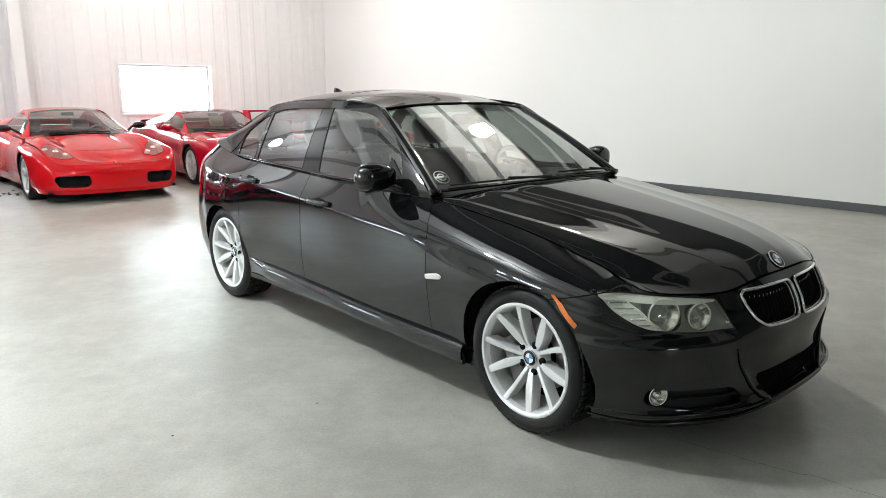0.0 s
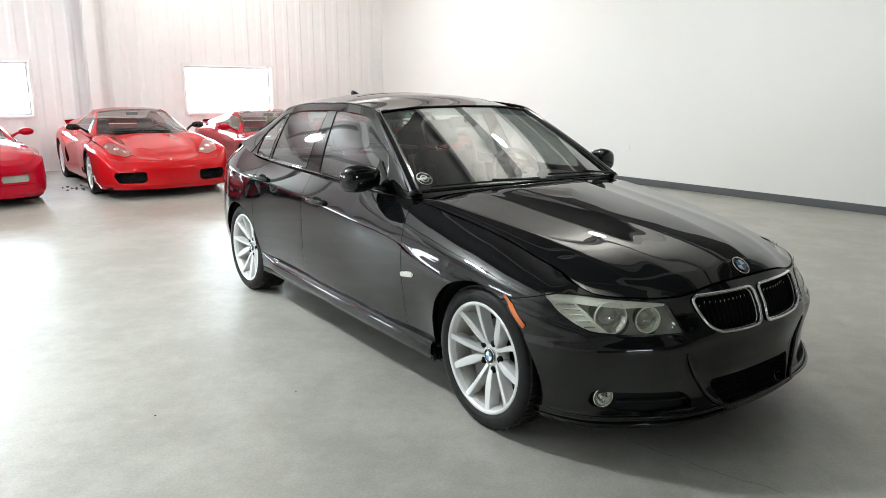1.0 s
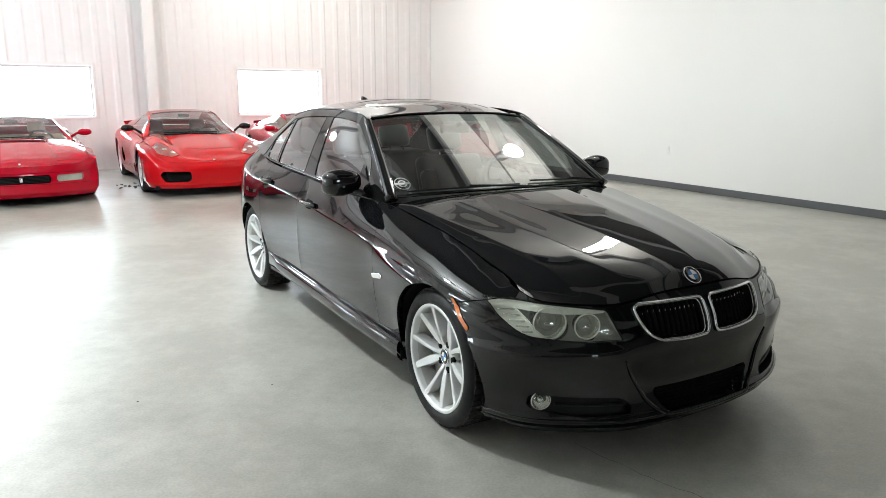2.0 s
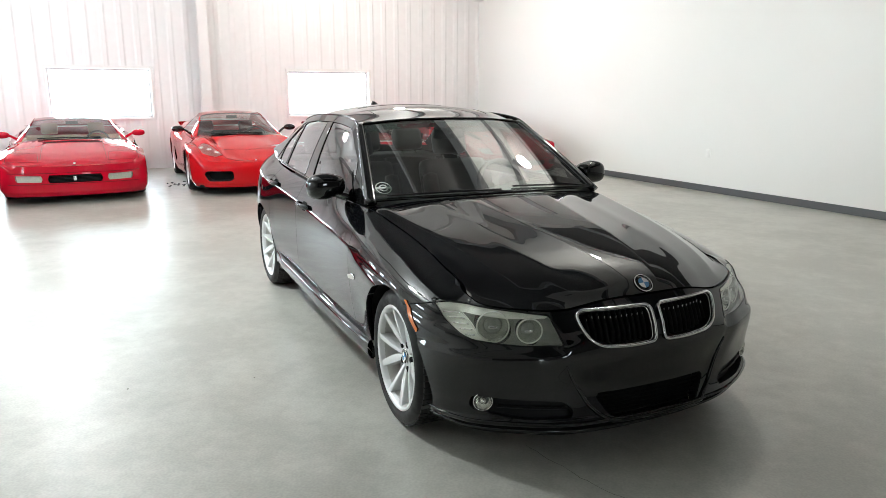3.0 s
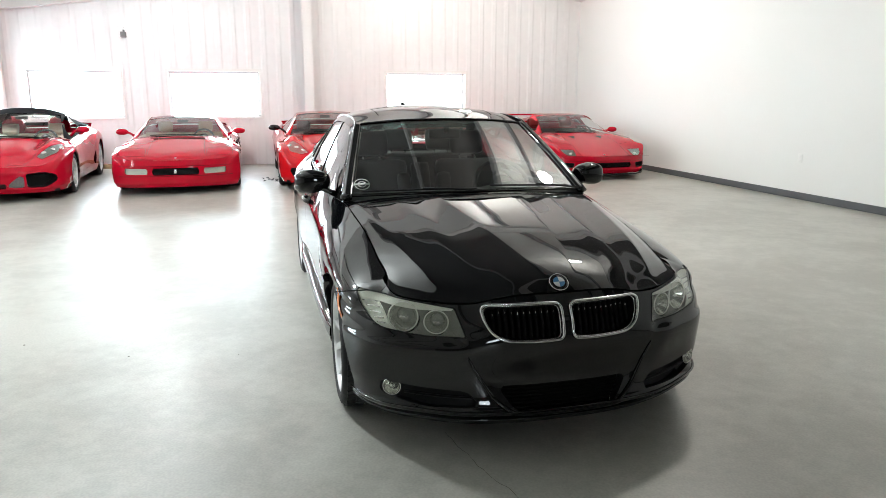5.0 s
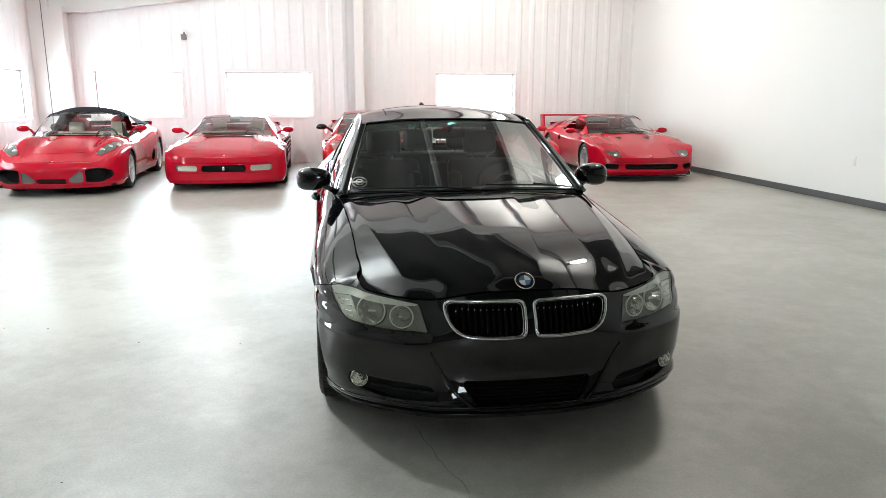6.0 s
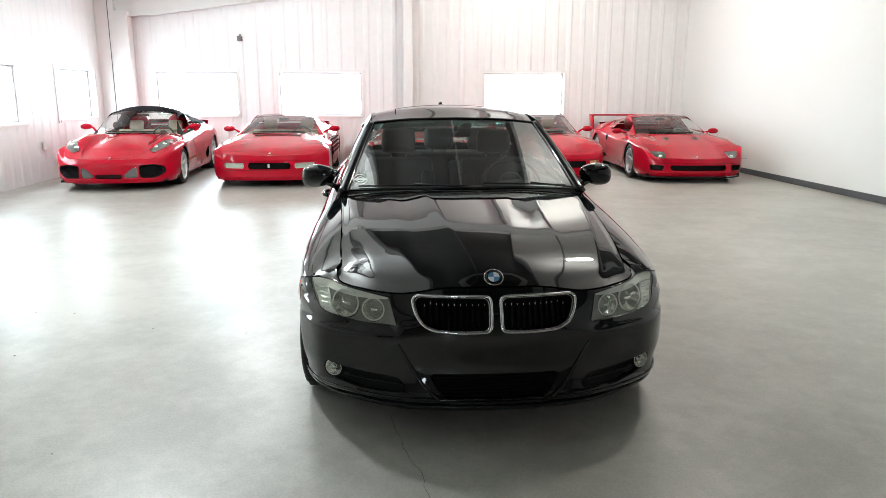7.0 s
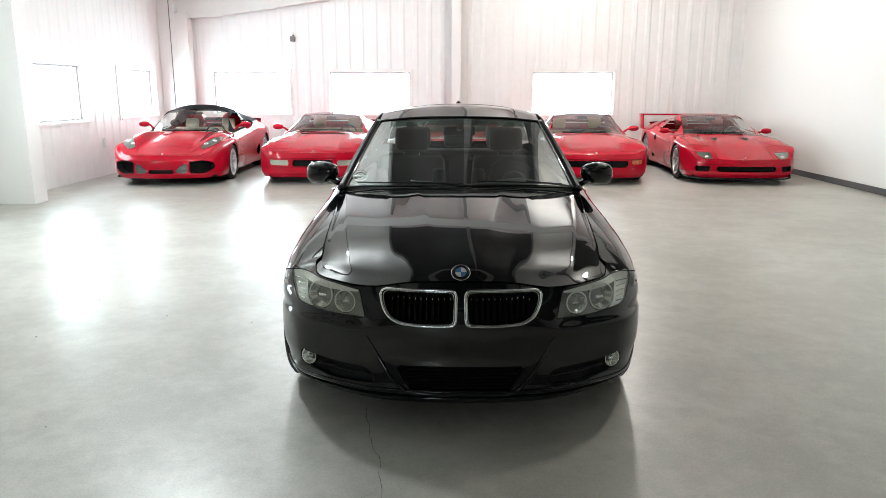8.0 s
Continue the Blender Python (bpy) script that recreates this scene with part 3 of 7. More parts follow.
def build_frame():
    def column(nm, x, y, w, d, h, label):
        c = tagged(new(nm), label, "column", kind="structure")
        t = 0.014
        part("flange", boxed(x - w / 2, x + w / 2, y - d, y - d + t, 0, h, bevel=0.002), "steel_white", c, smooth=False)
        part("flange", boxed(x - w / 2, x + w / 2, y - t, y, 0, h, bevel=0.002), "steel_white", c, smooth=False)
        part("web", boxed(x - 0.006, x + 0.006, y - d + t, y - t, 0, h), "steel_white", c, smooth=False)
        part("base_plate", boxed(x - w / 2 - 0.03, x + w / 2 + 0.03, y - d - 0.02, y, 0, 0.02), "steel_white", c, smooth=False)
    column("column_1", 0.17, WALL_Y - 0.03, 0.20, 0.24, roof_z(0.1) - 0.2, "white painted steel column against the liner wall")
    column("column_2", -5.86, WALL_Y - 0.03, 0.26, 0.30, 3.2, "white painted steel corner column")
    for x in (-5.985, -5.735):
        part("side_plate", boxed(x - 0.004, x + 0.004, WALL_Y - 0.316, WALL_Y - 0.044, 0, 3.2), "steel_white", bpy.data.objects["column_2"], smooth=False)
    part("corner_cover", boxed(LEFT_X + 0.004, -5.992, WALL_Y - 0.325, WALL_Y - 0.05, 0, 3.56, bevel=0.003), "steel_white", bpy.data.objects["column_2"], smooth=False)
    col = tagged(new("column_3"), "boxed white column standing out from the wall", "column", kind="structure")
    part("casing", boxed(LEFT_X - 0.2, -5.84, 5.90, 6.22, 0, 4.2, bevel=0.004), "drywall", col, smooth=False)
    part("corner_trim", boxed(-5.838, -5.725, 5.89, 6.22, 0, 4.2, bevel=0.004), "steel_white", col, smooth=False)
    # tapered rafters across the hall
    for y in (WALL_Y - 0.16, 5.9, -0.9, -7.2):
        r = tagged(new("rafter"), "white tapered steel roof rafter", "rafter", "roof rafters", kind="structure")
        x0, x1 = LEFT_X + 0.02, RIGHT_X - 0.01
        bm = bmesh.new()
        n = 12
        P = np.zeros((n, 4, 3))
        for i, x in enumerate(np.linspace(x0, x1, n)):
            top = roof_z(x) - 0.17
            bot = rafter_foot(x)
            for k, (dy, z) in enumerate(((-0.006, bot), (0.006, bot), (0.006, top), (-0.006, top))):
                P[i, k] = (x, y + dy, z)
        grid_mesh(P, bm, close_v=True)
        part("web", bm, "steel_white", r, smooth=False)
        for k in (0, 1):
            bm = bmesh.new()
            P = np.zeros((n, 4, 3))
            for i, x in enumerate(np.linspace(x0, x1, n)):
                z = rafter_foot(x) if k == 0 else roof_z(x) - 0.182
                for q, (dy, dz) in enumerate(((-0.1, 0), (0.1, 0), (0.1, 0.012), (-0.1, 0.012))):
                    P[i, q] = (x, y + dy, z + dz)
            grid_mesh(P, bm, close_v=True)
            part("flange", bm, "steel_white", r, smooth=False)


def build_ceiling():
    c = tagged(new("ceiling"), "pitched roof with faced insulation between the purlins", "ceiling", kind="structure")
    y0, y1, ym = FRONT_Y - 0.2, WALL_Y + 0.2, 5.9
    # bays toned dark and white to band the reflections in hood and glass
    for nm, a, b, c0, c1, mat in (("roof_slope", LEFT_X - 0.2, -1.35, y0, y1, "roof_white"), ("roof_slope", -1.35, RIDGE_X, y0, ym, "roof_dark"),
                                  ("roof_slope", -1.35, RIDGE_X, ym, y1, "roof_white"), ("roof_slope", RIDGE_X, 4.0, y0, y1, "roof_white"),
                                  ("roof_slope", 4.0, RIGHT_X + 0.2, y0, ym, "roof_dark"), ("roof_slope", 4.0, RIGHT_X + 0.2, ym, y1, "roof_white")):
        bm = bmesh.new()
        P = np.array([[(a, c0, roof_z(a)), (b, c0, roof_z(b))], [(a, c1, roof_z(a)), (b, c1, roof_z(b))]])
        grid_mesh(P, bm)
        grid_mesh(P + np.array([0, 0, 0.12]), bm, flip=True)
        part(nm, bm, mat, c, smooth=False)
    for lx, ly, watts in LAMPS:
        z = roof_z(lx)
        h = thing("high_bay_lamp", "round high-bay lamp hung from the roof", "ceiling lamp", pose(lx, ly, z - 0.48), "hall lamps")
        part("ballast_housing", lathe([(0.04, 0.0005), (0.04, 0.09), (0.16, 0.10), (0.24, 0.07), (0.24, 0.0005)], 28, "z"), "steel_grey", h)
        part("hanger", boxed(-0.008, 0.008, -0.008, 0.008, 0.24, 0.50), "steel_grey", h)
    for x in (-5.9, -4.35, -2.8, -1.3, 0.3, 1.8, 2.86, 4.0, 5.2):
        z = roof_z(x) - 0.165
        bm = boxed(x - 0.03, x + 0.03, FRONT_Y, WALL_Y - 0.02, z, z + 0.16, bevel=0.004)
        tagged(link("purlin", bm, "steel_grey", smooth=False), "grey steel roof purlin", "purlin", "roof purlins", kind="structure")


build_floor()
build_walls()
build_windows()
build_frame()
build_ceiling()

# ---------------------------------------------------------------- car building
class Body:
    """The flank of a car, from the middle of its nose round to the middle of its tail. Each station is a point of the plan
    and, from the bottom upwards, pairs of (how far in from the plan, height). creases: rows at which the section breaks."""

    def __init__(self, stations, creases=(), roundness=catmull):
        xy = np.array([s[0] for s in stations], float)
        rows = np.array([s[1] for s in stations], float)
        d = np.concatenate(([0], np.cumsum(np.linalg.norm(np.diff(xy, axis=0), axis=1))))
        self.k = d
        self.length = d[-1]
        # mirrored keys at both ends keep the plan square to the middle plane
        kk = np.concatenate(([-d[1]], d, [2 * d[-1] - d[-2]]))
        px = np.concatenate(([-xy[1, 0]], xy[:, 0], [-xy[-2, 0]]))
        py = np.concatenate(([xy[1, 1]], xy[:, 1], [xy[-2, 1]]))
        self.px, self.py = catmull(kk, px), catmull(kk, py)
        n = rows.shape[1]
        self.n = n
        ext = lambda a: np.concatenate(([a[1]], a, [a[-2]]))
        self.inset = [roundness(kk, ext(rows[:, r, 0])) for r in range(n)]
        self.z = [roundness(kk, ext(rows[:, r, 1])) for r in range(n)]
        self.creases = set(creases)
        self.detail = None
        self.soft = {}

    def plan(self, u):
        e = 2e-3
        x, y = self.px(u), self.py(u)
        tx, ty = self.px(np.minimum(u + e, self.length)) - self.px(np.maximum(u - e, 0)), self.py(np.minimum(u + e, self.length)) - self.py(np.maximum(u - e, 0))
        l = np.hypot(tx, ty) + 1e-12
        nx, ny = -ty / l, tx / l
        return x, y, -nx, -ny

    def __call__(self, u, v):
        u, v = np.broadcast_arrays(np.asarray(u, float), np.asarray(v, float))
        uc = np.clip(u, 0, self.length)
        x, y, nx, ny = self.plan(uc)
        I = np.stack([f(uc) for f in self.inset], -1)
        Z = np.stack([f(uc) for f in self.z], -1)
        n = self.n
        ml, mr = [], []
        for A in (I, Z):
            dl = np.zeros_like(A)
            dr = np.zeros_like(A)
            for r in range(n):
                lo = A[..., r] - A[..., r - 1] if r else A[..., 1] - A[..., 0]
                hi = A[..., r + 1] - A[..., r] if r < n - 1 else A[..., r] - A[..., r - 1]
                if r in self.creases:
                    w = self.soft[r](y) if r in self.soft else 1.0
                    dl[..., r], dr[..., r] = (lo + hi) / 2 + w * (lo - hi) / 2, (lo + hi) / 2 + w * (hi - lo) / 2
                else:
                    dl[..., r] = dr[..., r] = (lo + hi) / 2
            ml.append(dl)
            mr.append(dr)
        vc = np.clip(v, 0, n - 1)
        i = np.clip(np.floor(vc).astype(int), 0, n - 2)
        t = vc - i
        pick = lambda a, j: np.take_along_axis(a, j[..., None], -1)[..., 0]
        out = []
        for A, dl, dr in ((I, ml[0], mr[0]), (Z, ml[1], mr[1])):
            out.append((1 + 2 * t) * (1 - t) ** 2 * pick(A, i) + t * (1 - t) ** 2 * pick(dr, i)
                       + t * t * (3 - 2 * t) * pick(A, i + 1) + t * t * (t - 1) * pick(dl, i + 1))
        ins, z = out
        if self.detail:
            ins = ins + self.detail(x, y, z)
        px = x - nx * ins
        py = y - ny * ins
        # past the ends of the parameters the surface goes straight on
        z = z + (v - vc) * 0.1
        py = py + (u - uc)
        return np.stack([px, py, z], -1)

    def u_at_y(self, y, v=2.5):
        """The parameter along the flank (between the corners) at which it stands at y."""
        us = np.linspace(0, self.length, 1200)
        p = self(us, np.full_like(us, v))
        return float(np.interp(y, p[:, 1], us))

    def u_at_x(self, x, v=3.0):
        us = np.linspace(0, self.length * 0.3, 800)
        p = self(us, np.full_like(us, v))
        return float(np.interp(x, p[:, 0], us))


def wheel(parent, x, y, r, width, side, rim_r, style, steer=0.0, camber=0.0, tyre_detail=True, mats=("silver", "rubber")):
    """A wheel of many parts; its outer face looks to -x before side turns it."""
    w = new("wheel")
    w.parent = parent
    w.matrix_basis = pose(x, y, r, 0, 0, (180 if side > 0 else 0) + steer)
    h = width / 2
    tr = r - rim_r
    sink = 0.006 if tyre_detail else 0.0
    prof = [(h - 0.012, rim_r - 0.004), (h, rim_r + 0.01), (h + 0.004, rim_r + tr * 0.4), (h - 0.004, rim_r + tr * 0.75), (h - 0.018, r - 0.008),
            (h - 0.032, r - sink), (h * 0.5, r - sink), (0, r - sink)]
    prof = [(-a, b) for a, b in prof] + [(a, b) for a, b in reversed(prof[:-1])]
    bm = lathe(prof, 72)
    tyre = part("tyre", bm, mats[1], w, "black tyre with grooved tread")
    if tyre_detail:
        bm = bmesh.new()
        for side_x in (-1, 1):
            for k in range(66):
                m = Matrix.Rotation(2 * math.pi * k / 66, 4, "X")
                for far, near_, turn, low in ((h - 0.058, h - 0.020, 0.0, 0.012), (0.008, h - 0.064, 0.5, 0.008)):
                    a0, a1 = sorted((side_x * far, side_x * near_))
                    box(bm, a0, a1, -0.0122, 0.0122, r - low, r + 0.0008, m=m @ Matrix.Rotation(math.pi * turn / 33, 4, "X"))
        part("tread", bm, mats[1], tyre, smooth=False)
    face = -h + 0.012
    rim = part("rim", lathe([(face - 0.004, rim_r + 0.003), (face - 0.008, rim_r - 0.002), (face - 0.006, rim_r - 0.014), (face + 0.004, rim_r - 0.018), (face + 0.02, rim_r - 0.024)], 72), mats[0], w)
    part("rim_barrel", lathe([(face + 0.02, rim_r - 0.024), (h * 0.2, rim_r - 0.045), (h - 0.02, rim_r - 0.02), (h - 0.01, rim_r)], 48), "barrel", rim)
    hub_r = 0.066 if style == "ten" else 0.07
    n = 10 if style == "ten" else 5
    for k in range(n):
        a0 = 2 * math.pi * (k + 0.25) / n
        lean = 0.16 * (1 if k % 2 else -1) if style == "ten" else 0.0
        ts = np.linspace(0, 1, 8)
        P = np.zeros((8, 8, 3))
        for i, t in enumerate(ts):
            rr = hub_r * 0.75 + (rim_r - 0.012 - hub_r * 0.75) * t
            if style == "ten":
                wd = float(np.interp(t, [0, 0.15, 0.38, 0.7, 1], [0.015, 0.021, 0.029, 0.026, 0.021])) if k % 2 else 0.0125 + 0.007 * t * t
                dp = face + 0.046 - 0.048 * t ** 0.8 + (0.004 if k % 2 else 0.0)
            elif style == "five":
                wd = 0.055 - 0.030 * math.sin(math.pi * (0.15 + 0.75 * t)) + 0.03 * t * t
                dp = face + 0.018 - 0.012 * t
            else:
                wd = 0.036 + 0.02 * t
                dp = face + 0.05 - 0.045 * t
            ang = a0 + lean * (1 - t) * 0.6
            for j, (q, dx) in enumerate(((-1.15, 0.05), (-1.0, 0.006), (-0.9, 0.0), (-0.3, -0.001), (0.3, -0.001), (0.9, 0.0), (1.0, 0.006), (1.15, 0.05))):
                tang = q * wd * 0.72
                P[i, j] = (dp + dx, rr * math.cos(ang) - tang * math.sin(ang), rr * math.sin(ang) + tang * math.cos(ang))
        bm = grid_mesh(P)
        bmesh.ops.recalc_face_normals(bm, faces=bm.faces[:])
        part("spoke", bm, mats[0], w, smooth=False)
    deep = 0.024 if style == "ten" else 0.0
    bm = lathe([(face + deep + 0.022, 0.0005), (face + deep + 0.022, 0.036), (face + deep + 0.024, 0.050), (face + deep + 0.034, hub_r), (face + deep + 0.07, hub_r + 0.004)], 40)
    hub = part("hub", bm, mats[0], w)
    for k in range(5):
        a = 2 * math.pi * (k + 0.5) / 5
        bm = lathe([(face + deep + 0.020, 0.0005), (face + deep + 0.020, 0.009), (face + deep + 0.04, 0.011)], 10)
        bmesh.ops.translate(bm, verts=bm.verts[:], vec=(0, 0.056 * math.cos(a), 0.056 * math.sin(a)))
        part("wheel_bolt", bm, "caliper", hub)
        # flat black disc paints the shade inside each bolt pocket
        if style == "ten":
            bm = lathe([(face + deep + 0.0195, 0.0005), (face + deep + 0.0195, 0.015), (face + deep + 0.03, 0.016)], 14)
            bmesh.ops.translate(bm, verts=bm.verts[:], vec=(0, 0.062 * math.cos(a), 0.062 * math.sin(a)))
            part("bolt_pocket_shade", bm, "dark_void", hub)
    bm = lathe([(h * 0.12, 0.08), (h * 0.12, 0.155), (h * 0.12 + 0.02, 0.157), (h * 0.12 + 0.02, 0.08)], 48)
    part("brake_disc", bm, "disc", w)
    m = Matrix.Rotation(radians(-25), 4, "X")
    part("brake_caliper", boxed(h * 0.12 - 0.05, h * 0.12 + 0.05, 0.10, 0.175, -0.11, 0.11, bevel=0.02, m=m), "caliper", w)
    part("inner_barrel", lathe([(h * 0.12 + 0.03, 0.0005), (h * 0.12 + 0.03, rim_r - 0.04)], 32), "dark_void", w)
    return w, face + deep


def roundel(parent, name, m, r):
    """A round badge: dark ring, four quarters in blue and white, chrome edge."""
    b = part(name, lathe([(0.0, 0.0005), (0.003, r * 0.5), (0.002, r * 0.93), (-0.004, r)], 40, "z"), "gloss_black", parent, "round badge with blue and white quarters")
    b.matrix_basis = m
    for k in range(4):
        bm = bmesh.new()
        a = np.linspace(k * math.pi / 2, (k + 1) * math.pi / 2, 9)
        top = [bm.verts.new((0, 0, 0.0045))] + [bm.verts.new((0.62 * r * math.cos(t), 0.62 * r * math.sin(t), 0.004)) for t in a]
        bm.faces.new(top)
        q = part("badge_quarter", bm, "roundel_blue" if k % 2 else "roundel_white", b)
    part("badge_edge", tube([(r * math.cos(t), r * math.sin(t), 0.001) for t in np.linspace(0, 2 * math.pi, 36, endpoint=False)], r * 0.06, 6, closed=True), "chrome", b)
    return b


def seat(parent, x, y, z, mat, width=0.50, back=0.62, tilt=18, head=True, name="front_seat"):
    s = new(name)
    s.parent = parent
    s.matrix_basis = pose(x, y, z)
    part("cushion", boxed(-width / 2, width / 2, -0.25, 0.25, 0.0, 0.16, bevel=0.05), mat, s)
    m = pose(0, 0.24, 0.10, -tilt)
    part("backrest", boxed(-width / 2, width / 2, -0.07, 0.07, 0.0, back, bevel=0.055, m=m), mat, s)
    for sx in (-1, 1):
        part("bolster", boxed(sx * width * 0.42 - 0.05, sx * width * 0.42 + 0.05, -0.12, 0.0, 0.08, back * 0.8, bevel=0.04, m=m), mat, s)
    if head:
        part("headrest", boxed(-0.13, 0.13, -0.055, 0.05, back + 0.04, back + 0.23, bevel=0.045, m=m), mat, s)
        for sx in (-0.06, 0.06):
            part("headrest_post", boxed(sx - 0.006, sx + 0.006, -0.006, 0.006, back - 0.02, back + 0.06, m=m), "chrome", s)
    return s


def steering_wheel(parent, x, y, z, tilt=-62, r=0.185):
    s = new("steering_wheel")
    s.parent = parent
    s.matrix_basis = pose(x, y, z, tilt)
    part("wheel_rim", tube([(r * math.cos(t), r * math.sin(t), 0) for t in np.linspace(0, 2 * math.pi, 40, endpoint=False)], 0.016, 8, closed=True), "trim_dark", s)
    part("airbag_cover", lathe([(-0.04, 0.0005), (-0.03, 0.06), (0.02, 0.085), (0.05, 0.06)], 24, "z"), "trim_dark", s)
    for a in (0, 180, 270):
        part("wheel_spoke", boxed(0.05, r, -0.022, 0.022, -0.008, 0.008, bevel=0.004, m=pose(0, 0, 0, 0, 0, a)), "trim_dark", s)
    return s

# ---------------------------------------------------------------- the black sedan
SEDAN = thing("sedan", "glossy black four-door sedan with silver ten-spoke wheels", "car", pose(0.03, 0, 0, 0, 0, -0.7) @ Matrix.Diagonal((1.035, 1, 1, 1)))

flank = Body([
    ((0.000, -0.800), [(0.075, 0.122), (0.000, 0.205), (0.030, 0.330), (0.010, 0.480), (0.030, 0.585), (0.095, 0.690)]),
    ((0.220, -0.790), [(0.075, 0.122), (0.000, 0.205), (0.030, 0.330), (0.010, 0.480), (0.030, 0.585), (0.090, 0.688)]),
    ((0.420, -0.752), [(0.072, 0.126), (0.000, 0.205), (0.035, 0.330), (0.014, 0.480), (0.042, 0.560), (0.090, 0.658)]),
    ((0.600, -0.668), [(0.065, 0.136), (0.000, 0.210), (0.030, 0.330), (0.012, 0.475), (0.042, 0.555), (0.092, 0.660)]),
    ((0.760, -0.545), [(0.055, 0.148), (0.006, 0.210), (0.012, 0.330), (0.000, 0.470), (0.024, 0.560), (0.112, 0.677)]),
    ((0.850, -0.380), [(0.045, 0.165), (0.012, 0.215), (0.000, 0.330), (0.000, 0.480), (0.015, 0.590), (0.188, 0.722)]),
    ((0.888, -0.200), [(0.040, 0.175), (0.016, 0.230), (0.000, 0.350), (0.000, 0.500), (0.012, 0.622), (0.206, 0.764)]),
    ((0.905, 0.050), [(0.040, 0.185), (0.020, 0.260), (0.000, 0.400), (0.000, 0.550), (0.014, 0.662), (0.212, 0.818)]),
    ((0.902, 0.400), [(0.075, 0.190), (0.052, 0.290), (0.026, 0.430), (0.004, 0.580), (0.010, 0.702), (0.190, 0.872)]),
    ((0.890, 0.650), [(0.055, 0.190), (0.032, 0.300), (0.010, 0.440), (0.001, 0.600), (0.006, 0.736), (0.158, 0.905)]),
    ((0.886, 1.100), [(0.045, 0.192), (0.022, 0.312), (0.006, 0.450), (0.002, 0.630), (0.006, 0.772), (0.080, 0.926)]),
    ((0.886, 1.700), [(0.045, 0.195), (0.022, 0.330), (0.006, 0.460), (0.002, 0.665), (0.006, 0.820), (0.084, 0.950)]),
    ((0.894, 2.300), [(0.045, 0.200), (0.022, 0.350), (0.006, 0.480), (0.002, 0.690), (0.010, 0.858), (0.106, 0.968)]),
    ((0.905, 2.760), [(0.045, 0.205), (0.022, 0.350), (0.000, 0.500), (0.000, 0.700), (0.024, 0.884), (0.156, 0.988)]),
    ((0.858, 3.150), [(0.045, 0.210), (0.022, 0.340), (0.000, 0.500), (0.006, 0.700), (0.042, 0.905), (0.184, 1.048)]),
    ((0.735, 3.480), [(0.045, 0.220), (0.010, 0.320), (0.000, 0.500), (0.020, 0.700), (0.060, 0.910), (0.160, 1.022)]),
    ((0.480, 3.700), [(0.045, 0.230), (0.010, 0.320), (0.000, 0.500), (0.030, 0.700), (0.060, 0.930), (0.110, 1.030)]),
    ((0.000, 3.760), [(0.045, 0.230), (0.010, 0.320), (0.000, 0.500), (0.030, 0.700), (0.060, 0.930), (0.110, 1.035)]),
], creases=(1, 4))


def nose_relief(x, y, z):
    """Folds of the front bumper: a valley beside the middle panel, a ledge under the lamps, a lip along the bottom."""
    soft = lambda d, w: 0.5 + 0.5 * np.tanh(d / w)
    on = soft(-0.30 - y, 0.05) * soft(0.56 - z, 0.02)
    fold = 0.285 + (z - 0.21) * 0.50
    out = 0.012 * soft(x - fold, 0.014) * soft(fold + 0.075 - x, 0.035) * soft(z - 0.345, 0.04)
    ledge = -0.014 * soft(0.498 - z, 0.008) * soft(x - fold, 0.02) * soft(z - 0.285, 0.035)
    lip = -0.014 * soft(0.212 - z, 0.006)
    return on * (out + ledge + lip)


def side_relief(x, y, z):
    """Folds of the nose, and the flank drawn in behind the sill."""
    soft = lambda d, w: 0.5 + 0.5 * np.tanh(d / w)
    sill = soft(y - 0.44, 0.03) * soft(2.33 - y, 0.03) * soft(0.274 + 0.031 * (y - 0.4) - z, 0.007) * soft(x - 0.6, 0.05)
    # the fender swells out between its crease and the hood
    ys = [-0.38, -0.2, 0.05, 0.4, 0.65, 1.1]
    z4, z5 = np.interp(y, ys, [0.590, 0.622, 0.662, 0.702, 0.736, 0.772]), np.interp(y, ys, [0.722, 0.764, 0.818, 0.872, 0.905, 0.926])
    f = np.clip((z - z4) / (z5 - z4), 0, 1)
    swell = np.interp(y, ys, [0.060, 0.056, 0.052, 0.046, 0.030, 0.0]) * 4 * f * (1 - f) * (0.6 + 0.8 * f) * soft(y + 0.44, 0.05)
    return nose_relief(x, y, z) + 0.006 * sill - swell


flank.detail = side_relief
flank.soft = {4: lambda y: 0.10 + 0.80 * np.clip((y - 0.15) / 0.5, 0, 1) * np.clip((3.4 - y) / 0.6, 0, 1)}
ARCH_F, ARCH_R = circle(-0.022, 0.318, 0.340), circle(2.745, 0.318, 0.340)


def steep(y, z):
    """Ahead of the wheel the opening runs down more steeply."""
    return y - 0.040 * np.clip((-0.10 - y) / 0.15, 0, 1) * np.clip((0.52 - z) / 0.20, 0, 1)


ARCH_F[:, 0] = steep(ARCH_F[:, 0], ARCH_F[:, 1])


def rows(v0, v1, n):
    return np.linspace(v0, v1, n)


U_ARCH0, U_ARCH1 = flank.u_at_y(-0.30), flank.u_at_y(0.345)
U_DOOR0, U_DOOR1, U_DOOR2 = flank.u_at_y(0.605), flank.u_at_y(1.70), flank.u_at_y(2.46)
U_TAIL = flank.u_at_y(3.20)
U_SEAM = flank.u_at_y(-0.215)
GAP = 0.0018


